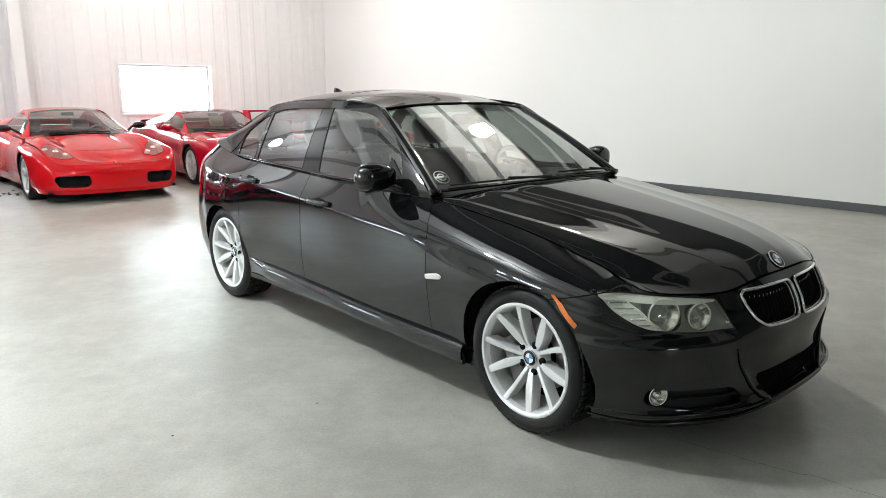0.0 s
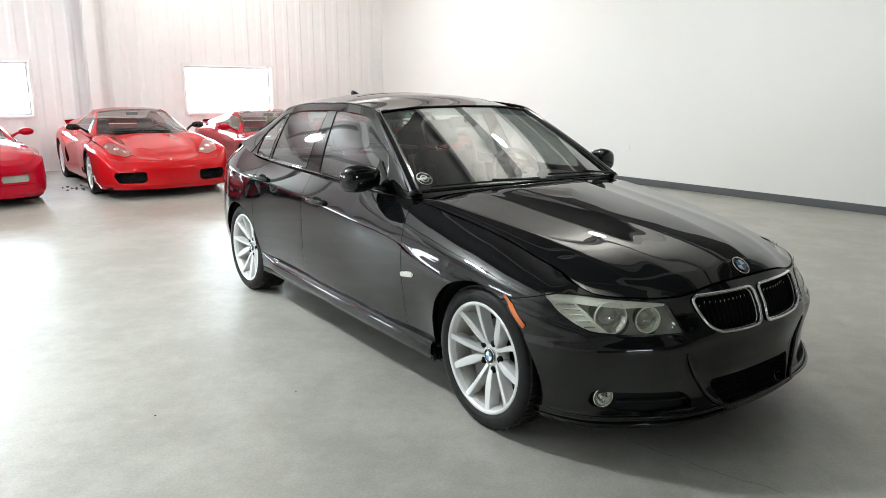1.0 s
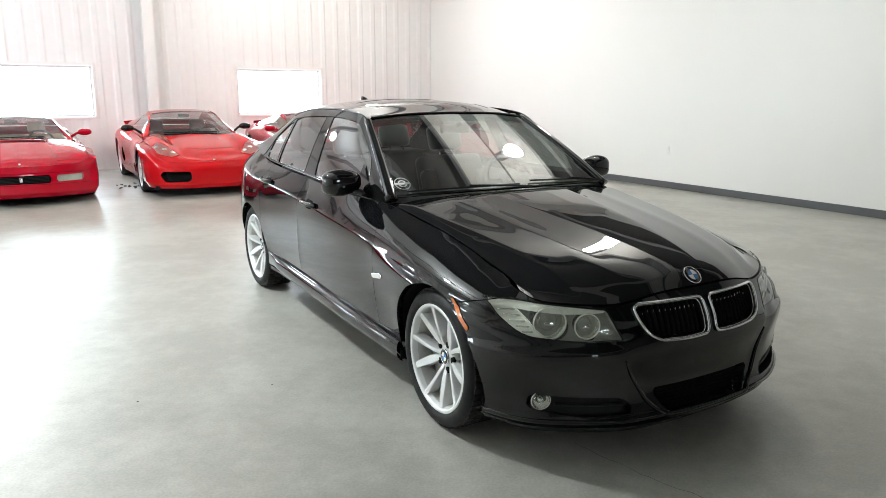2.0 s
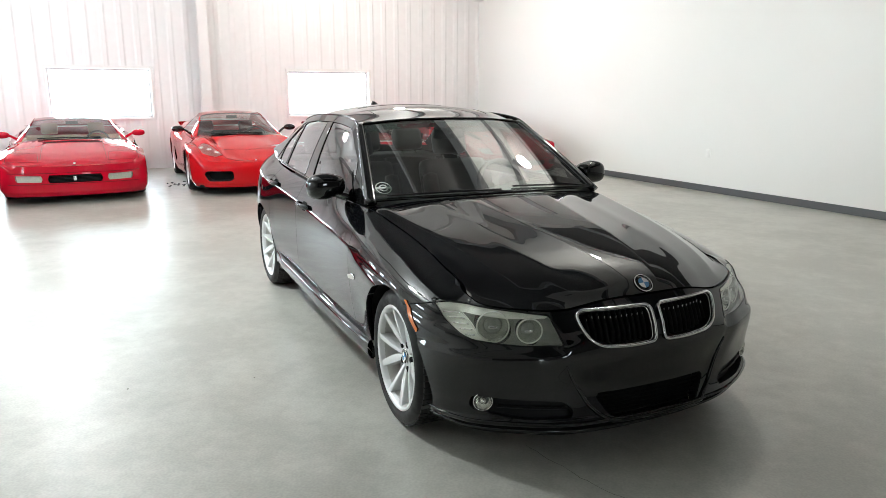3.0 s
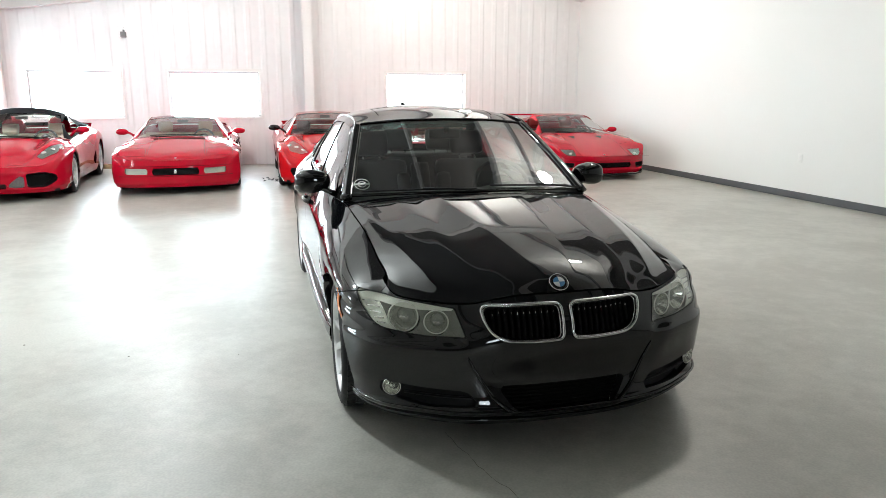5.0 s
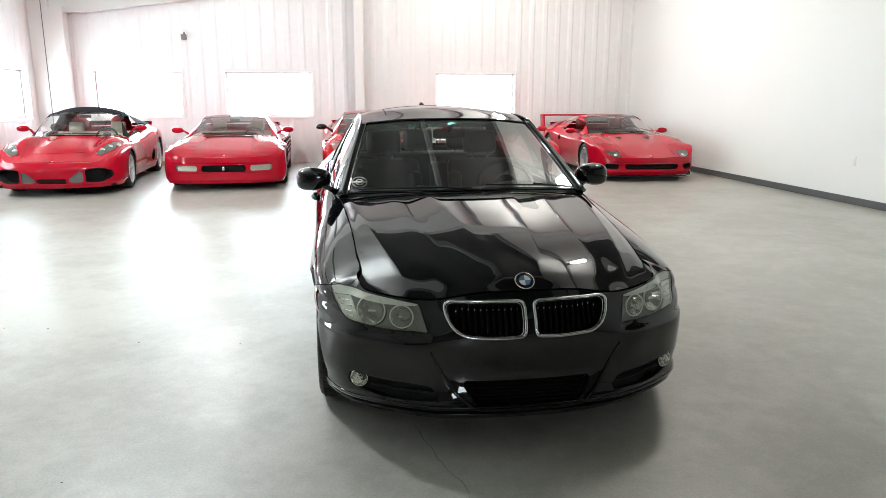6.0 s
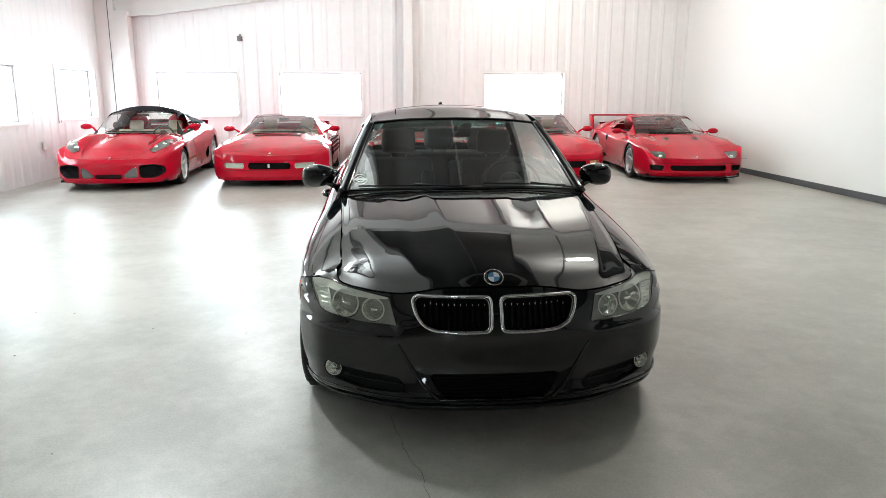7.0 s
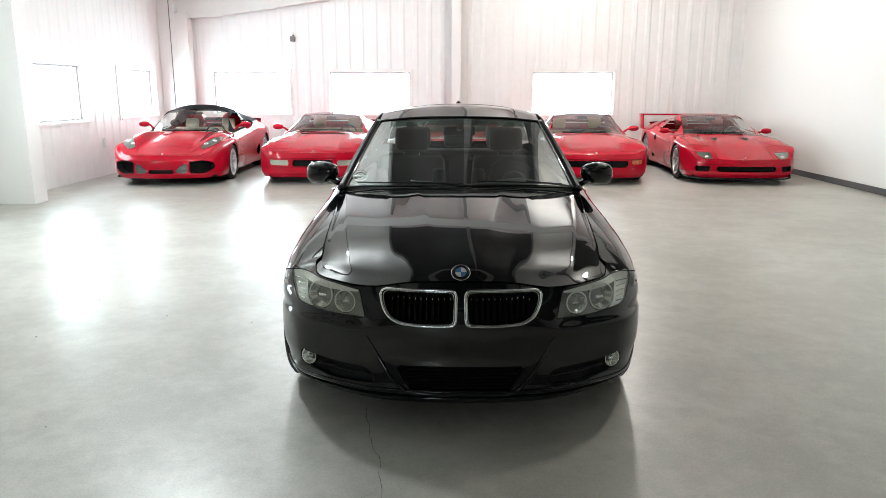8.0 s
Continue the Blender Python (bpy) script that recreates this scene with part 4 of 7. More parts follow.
def seamed(u, v):
    """The flank with the seam between fender and front door bent back towards its top."""
    bend = np.interp(v, [0, 3.9, 4.3, 4.7, 5], [-0.052, -0.052, -0.03, 0.02, 0.085])
    return flank(u + bend * np.exp(-((u - U_DOOR0) / 0.22) ** 2), v)


def catmull_line(pts, n):
    """n points along a smooth line through a few."""
    f = keyed([(i, *q) for i, q in enumerate(pts)], catmull)
    return np.stack(f(np.linspace(0, len(pts) - 1, n)), -1)


def sedan_flank():
    # lamps, grilles and air inlets are real openings in the nose
    lamp_poly = rounded([(0.452, 0.642), (0.56, 0.654), (0.70, 0.668), (0.815, 0.677), (0.806, 0.622), (0.760, 0.550), (0.60, 0.528), (0.420, 0.526)], [0.012, 0.05, 0.05, 0.012, 0.05, 0.05, 0.05, 0.012])
    kidney_poly = rounded([(0.018, 0.654), (0.15, 0.658), (0.330, 0.656), (0.352, 0.640), (0.346, 0.600), (0.322, 0.548), (0.27, 0.517), (0.13, 0.508), (0.022, 0.512)], [0.03, 0.05, 0.02, 0.02, 0.05, 0.05, 0.05, 0.05, 0.025])
    low_poly = rounded([(-0.295, 0.312), (0.295, 0.312), (0.225, 0.205), (-0.225, 0.205)], 0.04)
    side_poly = rounded([(0.36, 0.225), (0.415, 0.292), (0.60, 0.302), (0.745, 0.318), (0.752, 0.256), (0.60, 0.222)], [0.02, 0.03, 0.04, 0.015, 0.03, 0.05])
    usf = np.linspace(0, U_SEAM - 0.0002, 96)
    front = Sheet(flank, usf, np.concatenate([rows(0, 4, 40), rows(4, 4.985, 18)[1:]]), (0, 2), 1)

    # bumper with nose panel: openings in front view, wheel arch in side view
    bm = arch_cut(front, [lamp_poly, kidney_poly, low_half(low_poly), side_poly], ARCH_F, True)
    thicken(part("front_bumper", bm, "black_paint", SEDAN, "black front bumper and nose panel"))

    for s in (False, True):
        # kidney grilles
        g = new("grille")
        g.parent = SEDAN
        g["label"] = "chrome framed kidney-shaped grille with black bars"
        a = flip_x(front.line(kidney_poly, -0.006), s)
        part("grille_frame", tube(a, 0.0066, 8, closed=True), "satin_chrome", g)
        part("grille_frame_inner", tube(flip_x(front.line(kidney_poly, 0.006, 0.955), s), 0.0028, 6, closed=True), "satin_chrome", g)
        bm = wall_strip(a, flip_x(front.line(kidney_poly, 0.09, 0.96), s), flip=s)
        part("grille_wall", bm, "black_plastic", g)
        part("grille_back", front.mesh(keep=kidney_poly, sink=0.085, mirror=s), "dark_void", g)
        for x in np.arange(0.044, 0.335, 0.0265):
            zt = 0.650 - max(0, x - 0.28) * 0.55
            zb = 0.516 + max(0, x - 0.22) * 0.45
            p = front.line(np.array([(x, z) for z in np.linspace(zb, zt, 6)]), 0.028)
            q = p + np.array([0, 0.045, 0])
            P = np.stack([p + (0.004, 0, 0), p - (0.004, 0, 0), q - (0.004, 0, 0), q + (0.004, 0, 0)], 1)
            bar = part("grille_bar", grid_mesh(flip_x(P, s), close_v=True), "dark_void", g)
            # small bright tab stands in for the glint near each bar's top
            tip = flip_x(p[4] + (p[5] - p[4]) * 0.3, s)
            part("bar_tip", boxed(tip[0] - 0.0014, tip[0] + 0.0014, tip[1] - 0.003, tip[1], tip[2] - 0.008, tip[2] + 0.006), "satin_chrome", bar)
        # head lamps
        lamp = new("headlamp")
        lamp.parent = SEDAN
        lamp["label"] = "clear headlamp with twin round reflectors and a grey lower housing"
        edge = flip_x(front.line(lamp_poly, 0.002), s)
        part("lens", front.mesh(keep=lamp_poly, sink=0.001, mirror=s), "lens", lamp)
        part("lamp_seal", tube(flip_x(front.line(lamp_poly, 0.002, 1.004), s), 0.004, 6, closed=True), "gloss_black", lamp)
        deep = lambda d, k=0.985: flip_x(front.line(lamp_poly, d, k), s)
        part("housing_wall", wall_strip(edge, deep(0.05), flip=s), "lamp_grey", lamp)
        bowls = ((0.655, 0.601, 0.062), (0.531, 0.586, 0.049))
        part("housing", front.mesh(keep=lamp_poly, holes=[circle(cx, cz, r) for cx, cz, r in bowls], sink=0.030, mirror=s), "lamp_grey", lamp)
        for cx, cz, r in bowls:
            c = front.line(np.array([(cx, cz), (cx, cz)]), 0.024)[0]
            n = normals_of(flank, *[np.array([q]) for q in uv_at(front, cx, cz)])[0]
            d = Vector((n[0] * 0.75, n[1], n[2] * 0.2))
            m = Matrix.Translation(c) @ d.to_track_quat("Z", "Y").to_matrix().to_4x4()
            if s:
                m = Matrix.Diagonal((-1, 1, 1, 1)) @ m @ Matrix.Diagonal((-1, 1, 1, 1))
            turn = lambda rad, z: [(rad * math.cos(t), rad * math.sin(t), z) for t in np.linspace(0, 2 * math.pi, 44, endpoint=False)]
            bowl = part("reflector_bowl", lathe([(-0.055, 0.0005), (-0.052, r * 0.35), (-0.036, r * 0.68), (-0.004, r * 1.08)], 36, "z"), "lamp_bowl", lamp)
            bowl.matrix_basis = m
            ring = part("halo_ring", tube(turn(r * 1.03, 0.004), 0.0032, 8, closed=True), "lamp_ring", lamp)
            ring.matrix_basis = m
            bulb = part("projector_lens", lathe([(-0.014, 0.0005), (-0.016, r * 0.22), (-0.024, r * 0.42), (-0.038, r * 0.55)], 24, "z"), "projector", lamp)
            bulb.matrix_basis = m
            part("bulb_shield", boxed(-r * 0.30, r * 0.30, -r * 0.20, r * 0.02, -0.012, -0.006, bevel=0.002), "chrome", bulb)
        top = rounded([(0.456, 0.638), (0.56, 0.651), (0.70, 0.666), (0.812, 0.675), (0.806, 0.652), (0.71, 0.638), (0.60, 0.627), (0.52, 0.628), (0.464, 0.631)], 0.004)
        part("eyebrow_trim", front.mesh(keep=top, sink=0.007, mirror=s), "lamp_white", lamp)
        outer = rounded([(0.735, 0.655), (0.808, 0.664), (0.800, 0.622), (0.757, 0.554), (0.684, 0.541), (0.716, 0.580)], 0.008)
        part("turn_signal_bowl", front.mesh(keep=outer, sink=0.012, mirror=s), "lamp_white", lamp)
        for k in range(5):
            z = 0.566 + k * 0.018
            p = front.line(np.array([(x, z) for x in np.linspace(0.722 + k * 0.004, 0.752 + k * 0.011, 6)]), 0.009)
            part("light_bar", tube(flip_x(p, s), 0.0034, 6), "chrome", lamp)
        p = front.line(np.array([(0.738, 0.652), (0.722, 0.610), (0.712, 0.575), (0.684, 0.543)]), 0.010)
        part("signal_edge", tube(flip_x(p, s), 0.0030, 6), "lamp_ring", lamp)
        # side inlet with fog lamp
        inlet = new("air_inlet")
        inlet.parent = SEDAN
        a = flip_x(front.line(side_poly, 0.0), s)
        part("inlet_wall", wall_strip(a, flip_x(front.line(side_poly, 0.05, 0.96), s), flip=s), "black_plastic", inlet)
        part("inlet_back", front.mesh(keep=side_poly, sink=0.046, mirror=s), "black_plastic", inlet)
        p = front.line(np.array([(x, 0.262 + (x - 0.4) * 0.03) for x in np.linspace(0.40, 0.66, 8)]), 0.012)
        part("inlet_slat", tube(flip_x(p, s), 0.008, 6, flat=0.6), "black_plastic", inlet)
        pad = rounded([(0.740, 0.314), (0.625, 0.302), (0.640, 0.236), (0.735, 0.252)], 0.008)
        part("fog_insert", front.mesh(keep=pad, sink=0.026, mirror=s), "black_plastic", inlet)
        c = front.line(np.array([(0.706, 0.288)] * 2), 0.004)[0]
        m = Matrix.Translation(flip_x(c, s)) @ Vector((-0.45 if s else 0.45, -1, 0.0)).to_track_quat("Z", "Y").to_matrix().to_4x4()
        fog = part("fog_lamp", lathe([(-0.03, 0.0005), (-0.025, 0.02), (-0.006, 0.034), (0.002, 0.036)], 28, "z"), "lamp_bowl", inlet, "small round clear fog lamp")
        fog.matrix_basis = m
        part("fog_lens", lathe([(0.008, 0.0005), (0.006, 0.02), (0.001, 0.035)], 28, "z"), "lens", fog)
        part("fog_bulb", lathe([(0.002, 0.0005), (0.0, 0.011), (-0.02, 0.012)], 14, "z"), "chrome", fog)
        part("fog_bezel", tube([(0.038 * math.cos(t), 0.038 * math.sin(t), 0) for t in np.linspace(0, 2 * math.pi, 28, endpoint=False)], 0.0025, 6, closed=True), "chrome", fog)
        # amber marker beside the arch
        mk = rounded([(-0.190, 0.640), (-0.207, 0.643), (-0.322, 0.545), (-0.310, 0.526)], 0.005)
        sd = Sheet(flank, np.linspace(flank.u_at_y(-0.36), flank.u_at_y(-0.15), 26), rows(3, 4.6, 26), (1, 2), 1)
        part("side_marker", sd.mesh(keep=mk, sink=-0.004, mirror=s), "amber", SEDAN, "amber side marker lamp")

    # lower middle inlet
    inlet = new("air_inlet")
    inlet.parent = SEDAN
    hp = low_half(low_poly)
    bm = front.mesh(keep=hp, sink=0.05, both=True)
    part("inlet_back", bm, "dark_void", inlet)
    for z in np.arange(0.222, 0.308, 0.014):
        xs = np.linspace(0, 0.215 + (z - 0.205) * 0.66, 8)
        p = front.line(np.stack([xs, np.full(8, z)], 1), 0.022)
        p = np.concatenate([flip_x(p)[::-1], p[1:]])
        part("mesh_bar", tube(p, 0.0028, 6), "dark_void", inlet)
    bm = bmesh.new()
    a = front.line(np.array([p for p in low_poly if p[0] > -1e-6]), 0)
    b = front.line(np.array([p for p in low_poly if p[0] > -1e-6]), 0.05)
    for s in (False, True):
        grid_mesh(np.stack([flip_x(a, s), flip_x(b, s)]), bm)
    part("inlet_wall", bm, "black_plastic", inlet)
    # lip that runs down beside the inlet and along under it
    p = front.line(catmull_line([(0, 0.190), (0.13, 0.192), (0.235, 0.203), (0.305, 0.255), (0.345, 0.315), (0.380, 0.375), (0.415, 0.445)], 36), -0.001)
    p = np.concatenate([flip_x(p)[::-1], p[1:]])
    part("inlet_lip", tube(p, 0.003 + 0.008 * np.sin(np.linspace(0, np.pi, len(p))) ** 0.6, 8), "black_paint", SEDAN)
    # chin lip
    us = np.linspace(0, flank.u_at_y(-0.36), 50)
    for v, r in ((0.45, 0.010), (1.02, 0.006)):
        p = flank(us, np.full(50, v)) + np.array([0, -0.002, 0])
        p = np.concatenate([flip_x(p)[::-1], p[1:]])
        part("chin_lip", tube(p, 0.002 + r * np.sin(np.linspace(0, np.pi, len(p))) ** 0.4, 8, flat=0.7), "black_paint", SEDAN)

    # fenders, doors, quarters
    for s in (False, True):
        f = Sheet(seamed, np.linspace(U_SEAM + 0.0002, U_DOOR0 - GAP, 74), np.concatenate([rows(0, 4, 46), rows(4, 4.99, 22)[1:]]), (1, 2), 1)
        # seam from the wheel arch to the headlamp
        near = Sheet(flank, np.linspace(flank.u_at_y(-0.50), flank.u_at_y(0.1), 40), rows(3, 5, 40), (1, 2), 1)
        p = near.line(np.array([(y, z) for y, z in zip(np.linspace(-0.385, -0.185, 12), np.linspace(0.672, 0.619, 12))]), 0.0)
        part("bumper_seam", tube(flip_x(p, s), 0.0026, 6), "dark_void", SEDAN)
        fen = thicken(part("front_fender", f.mesh(holes=[ARCH_F], mirror=s), "black_paint", SEDAN))
        rep = rounded([(0.435, 0.594), (0.462, 0.603), (0.560, 0.580), (0.552, 0.564), (0.45, 0.580)], 0.008)
        part("side_repeater", f.mesh(keep=rep, sink=-0.006, mirror=s), "clear_marker", fen, "milky side repeater lamp")
        part("repeater_rim", tube(flip_x(f.line(rep, -0.002), s), 0.0035, 6, closed=True), "chrome", fen)
        for nm, u0, u1, hy in (("front_door", U_DOOR0, U_DOOR1, 1.50), ("rear_door", U_DOOR1, U_DOOR2, 2.33)):
            d = Sheet(seamed, np.linspace(u0 + GAP, u1 - GAP, 54), rows(1.0, 4.98, 54), (1, 2), 1)
            hz = 0.812 if nm == "front_door" else 0.868
            door = thicken(part(nm, d.mesh(holes=[ARCH_R] if nm == "rear_door" else [], mirror=s), "black_paint", SEDAN))
            # flat dark patch paints the shade of the bowl behind the handle
            part("handle_bowl", d.mesh(keep=rounded([(hy - 0.05, hz + 0.022), (hy + 0.05, hz + 0.026), (hy + 0.05, hz - 0.028), (hy - 0.05, hz - 0.03)], 0.022), sink=-0.0015, mirror=s), "dark_void", door)
            p = d.line(np.array([(hy + q, hz + 0.004 + 0.01 * q) for q in np.linspace(-0.105, 0.105, 9)]), -0.001)
            lift = np.array([0.002, 0.022, 0.028, 0.030, 0.030, 0.030, 0.028, 0.022, 0.002])
            p[:, 0] += lift
            part("door_handle", tube(flip_x(p, s), 0.0125, 8, flat=1.25), "black_paint", door)
        # dark strips added behind the door seams to paint the gaps' shade
        for ug in (U_DOOR0, U_DOOR1, U_DOOR2):
            part("door_jamb", Sheet(seamed, np.linspace(ug - 0.03, ug + 0.03, 4), rows(0.9, 4.9, 24), (1, 2), 1).mesh(sink=0.008, mirror=s), "dark_void", SEDAN)
        q = Sheet(flank, np.linspace(U_DOOR2 + GAP, U_TAIL - GAP, 60), np.concatenate([rows(0, 4, 44), rows(4, 4.99, 16)[1:]]), (1, 2), 1)
        thicken(part("rear_quarter", q.mesh(holes=[ARCH_R], mirror=s), "black_paint", SEDAN))
        r = Sheet(flank, np.linspace(U_ARCH1 - 0.05, flank.u_at_y(2.50), 90), rows(0, 0.985, 20), (1, 2), 1)
        thicken(part("rocker_panel", r.mesh(holes=[ARCH_F, ARCH_R], mirror=s), "black_paint", SEDAN))
        # sill that stands out under the doors, with a rounded upper edge
        base = flank(np.linspace(flank.u_at_y(0.335), flank.u_at_y(2.37), 44), np.full(44, 0.96))
        grow = np.clip(np.minimum(np.linspace(0, 9, 44) + 0.55, np.linspace(7, 0, 44) + 0.2), 0, 1)[:, None]
        ring = []
        for dx, dz in ((-0.02, 0.002), (0.004, 0.000), (0.018, -0.006), (0.028, -0.018), (0.033, -0.034), (0.033, -0.060), (0.026, -0.082), (0.008, -0.100), (-0.03, -0.108)):
            ring.append(base + np.array([1, 0, 0]) * dx * grow + np.array([0, 0, dz]))
        part("sill_moulding", grid_mesh(flip_x(np.stack(ring, 1), s), flip=not s), "black_paint", SEDAN)
        sx = -1 if s else 1
        part("mud_flap", boxed(sx * 0.812 - 0.03, sx * 0.812 + 0.03, 0.345, 0.356, 0.178, 0.24, bevel=0.005), "black_plastic", SEDAN)
        # arch lips and liners
        for cy in (-0.022, 2.745):
            ang = np.linspace(radians(-6), radians(186), 50)
            up = np.stack([cy + 0.340 * np.cos(ang), 0.318 + 0.340 * np.sin(ang)], 1)
            up[:, 0] = steep(up[:, 0], up[:, 1])
            sh = Sheet(flank, np.linspace(flank.u_at_y(cy - 0.46), flank.u_at_y(cy + 0.46), 60), rows(0, 4.8, 40), (1, 2), 1)
            a = sh.line(up, 0.0)
            b, c = a.copy(), a.copy()
            b[:, 0] -= 0.03
            c[:, 0] = 0.52
            c[:, 1:] = np.array([cy, 0.322]) + (c[:, 1:] - np.array([cy, 0.322])) * 1.03
            part("arch_lip", grid_mesh(flip_x(np.stack([a, b]), s), flip=s), "black_paint", SEDAN)
            part("wheel_liner", grid_mesh(flip_x(np.stack([b, c, np.concatenate([c[:, :1] * 0 + 0.5, np.full((50, 1), cy), np.full((50, 1), 0.3)], 1)]), s)), "dark_void", SEDAN)
    tail = Sheet(flank, np.linspace(U_TAIL + GAP, flank.length, 60), rows(0, 4.99, 40), (0, 2), 1)
    part("rear_bumper", tail.mesh(both=True), "black_paint", SEDAN)
    lens = Sheet(flank, np.linspace(U_TAIL + 0.02, U_TAIL + 0.34, 24), rows(3.3, 4.5, 16), (1, 2), 1)
    for s in (False, True):
        part("tail_lamp", lens.mesh(sink=-0.004, mirror=s), "red_dark", SEDAN, "dark red tail lamp")


def low_half(poly):
    p = np.array([q for q in poly if q[0] > 1e-6])
    return np.concatenate([[(-0.05, p[:, 1].max())], p[np.argsort(-p[:, 1], kind="stable")], [(-0.05, p[:, 1].min())]])


def uv_at(sheet, a, b):
    U, V = np.meshgrid(sheet.us, sheet.vs, indexing="ij")
    q = sheet.f(U, V)[..., sheet.axes].reshape(-1, 2)
    k = ((q - np.array([a, b])) ** 2).sum(-1).argmin()
    return U.ravel()[k], V.ravel()[k]


def arch_cut(sheet, front_holes, arch, both):
    """Cut openings given in front view, then the wheel arch given in side view."""
    U, V = np.meshgrid(sheet.us, sheet.vs, indexing="ij")
    U, V = U.copy(), V.copy()
    drop = np.zeros(U.shape, bool)
    for poly, axes in [(h, [0, 2]) for h in front_holes] + [(arch, [1, 2])]:
        P = sheet.f(U, V)
        q = P[..., axes]
        bad = inside(poly, q)
        if axes == [1, 2]:
            bad &= P[..., 0] > 0.75
        cell = bad[:-1, :-1].astype(int) + bad[1:, :-1] + bad[:-1, 1:] + bad[1:, 1:]
        mixed = (cell > 0) & (cell < 4)
        near = np.zeros(U.shape, bool)
        for a in (slice(None, -1), slice(1, None)):
            for b in (slice(None, -1), slice(1, None)):
                near[a, b] |= mixed
        snap = bad & near & ~drop
        if snap.any():
            tgt = nearest_on(poly, q[snap])
            U[snap], V[snap] = solve_uv(sheet.f, axes, U[snap], V[snap], tgt)
        drop |= bad & ~near
    P = sheet.f(U, V)
    bm = bmesh.new()
    for sgn in ((1, -1) if both else (1,)):
        vs = {}
        for i in range(U.shape[0] - 1):
            for j in range(U.shape[1] - 1):
                ids = [(i, j), (i + 1, j), (i + 1, j + 1), (i, j + 1)]
                if any(drop[a] for a in ids):
                    continue
                q = []
                for a in ids:
                    if a not in vs:
                        vs[a] = bm.verts.new((sgn * P[a][0], P[a][1], P[a][2]))
                    q.append(vs[a])
                if sgn > 0:
                    pass
                else:
                    q.reverse()
                bm.faces.new(q)
    bmesh.ops.remove_doubles(bm, verts=bm.verts[:], dist=1e-4)
    bmesh.ops.dissolve_degenerate(bm, dist=1e-5, edges=bm.edges[:])
    return bm


# hood: side edges, middle line, and creases that fan out from the nose
H_U0, H_U1 = flank.u_at_y(-0.36, 5), flank.u_at_y(0.69, 5)
_u = np.linspace(0, H_U0, 200)
_f = flank(_u, np.full(200, 5.0))
NOSE_Y, NOSE_Z = pchip(_f[:, 0], _f[:, 1]), pchip(_f[:, 0], _f[:, 2])


def H_EDGE(v):
    p = flank(H_U0 + (H_U1 - H_U0) * v, np.full_like(v, 5.0))
    return p[..., 0] - 0.0018, p[..., 1], p[..., 2] + 0.001


H_MID = keyed([(0.0, 0, -0.712, 0.690), (0.06, 0, -0.655, 0.729), (0.16, 0, -0.53, 0.782), (0.36, 0, -0.27, 0.842), (0.60, 0, 0.05, 0.890), (0.85, 0, 0.38, 0.934), (1.0, 0, 0.56, 0.957)])


def hood(u, v):
    """u across from -1 to 1, v from nose to screen."""
    u, v = np.broadcast_arrays(np.asarray(u, float), np.asarray(v, float))
    vc = np.clip(v, 0, 1)
    ex, ey, ez = H_EDGE(vc)
    _, my, mz = H_MID(vc)
    a = np.clip(abs(u), 0, 1.2)
    x = u * ex
    y = ey + (my - ey) * (1 - a ** 2.4) + (v - vc)
    z = ez + (mz - ez) * (1 - a ** 2.2)
    ex0, ey0, ez0 = [float(q) for q in H_EDGE(np.array(0.0))]
    m0 = H_MID(np.array(0.0))
    near = np.exp(-(vc / 0.10) ** 1.5)
    ax = np.minimum(a, 1.0) * ex0
    y = y + near * (NOSE_Y(ax) + 0.004 - (ey0 + (m0[1] - ey0) * (1 - a ** 2.4)))
    z = z + near * (NOSE_Z(ax) + 0.001 - (ez0 + (m0[2] - ez0) * (1 - a ** 2.2)))

    def past(d, s):
        """How far beyond a crease, with a small round."""
        return 0.5 * (d + np.sqrt(d * d + s * s))
    fade = np.clip(vc / 0.07, 0, 1) ** 1.3 * np.clip((1.0 - vc) / 0.10, 0, 1) ** 0.7
    # a raised spine that widens towards the screen, a soft swell, and a fold along each outer edge
    inner, swell, outer = 0.080 + 0.27 * vc ** 0.75, 0.50 + 0.10 * vc, 0.70 + 0.255 * vc ** 0.5
    spine = np.exp(-past(a - inner, 0.012) / 0.15)
    fold = np.exp(-past(outer - a, 0.014) / 0.16 - past(a - outer, 0.014) / 0.11) * (1 - np.exp(-(np.clip(1 - a, 0, 1) / 0.035) ** 2))
    z = z + fade * (0.013 * spine + 0.0025 * np.exp(-((a - swell) / 0.08) ** 2) + 0.0125 * fold)
    return np.stack([x, y, z], -1)


def sedan_hood():
    sh = Sheet(hood, np.linspace(-0.9985, 0.9985, 261), np.linspace(0.004, 0.996, 90), (0, 1), 1)
    thicken(part("hood", sh.mesh(), "black_paint", SEDAN, "black hood with four raised creases"))
    c, n = hood(np.array([0.0]), np.array([0.042]))[0], normals_of(hood, np.array([0.0]), np.array([0.042]))[0]
    n = n if n[2] > 0 else -n
    roundel(SEDAN, "badge", Matrix.Translation(c + n * 0.003) @ Vector(n).to_track_quat("Z", "Y").to_matrix().to_4x4(), 0.041)
    # cowl tray, wipers
    p = hood(np.linspace(-1, 1, 40), np.full(40, 1.0))
    q = p + np.array([0, 0.12, 0.0])
    q[:, 1] = np.maximum(q[:, 1], p[:, 1] + 0.05)
    part("cowl_tray", grid_mesh(np.stack([p + (0, -0.05, -0.03), q + (0, 0.08, -0.02)]), flip=True), "black_plastic", SEDAN)


# the glasshouse
W_LOW = keyed([(0, 0, 0.585, 0.958), (0.5, 0.385, 0.615, 0.953), (1.0, 0.728, 0.700, 0.938)], catmull)
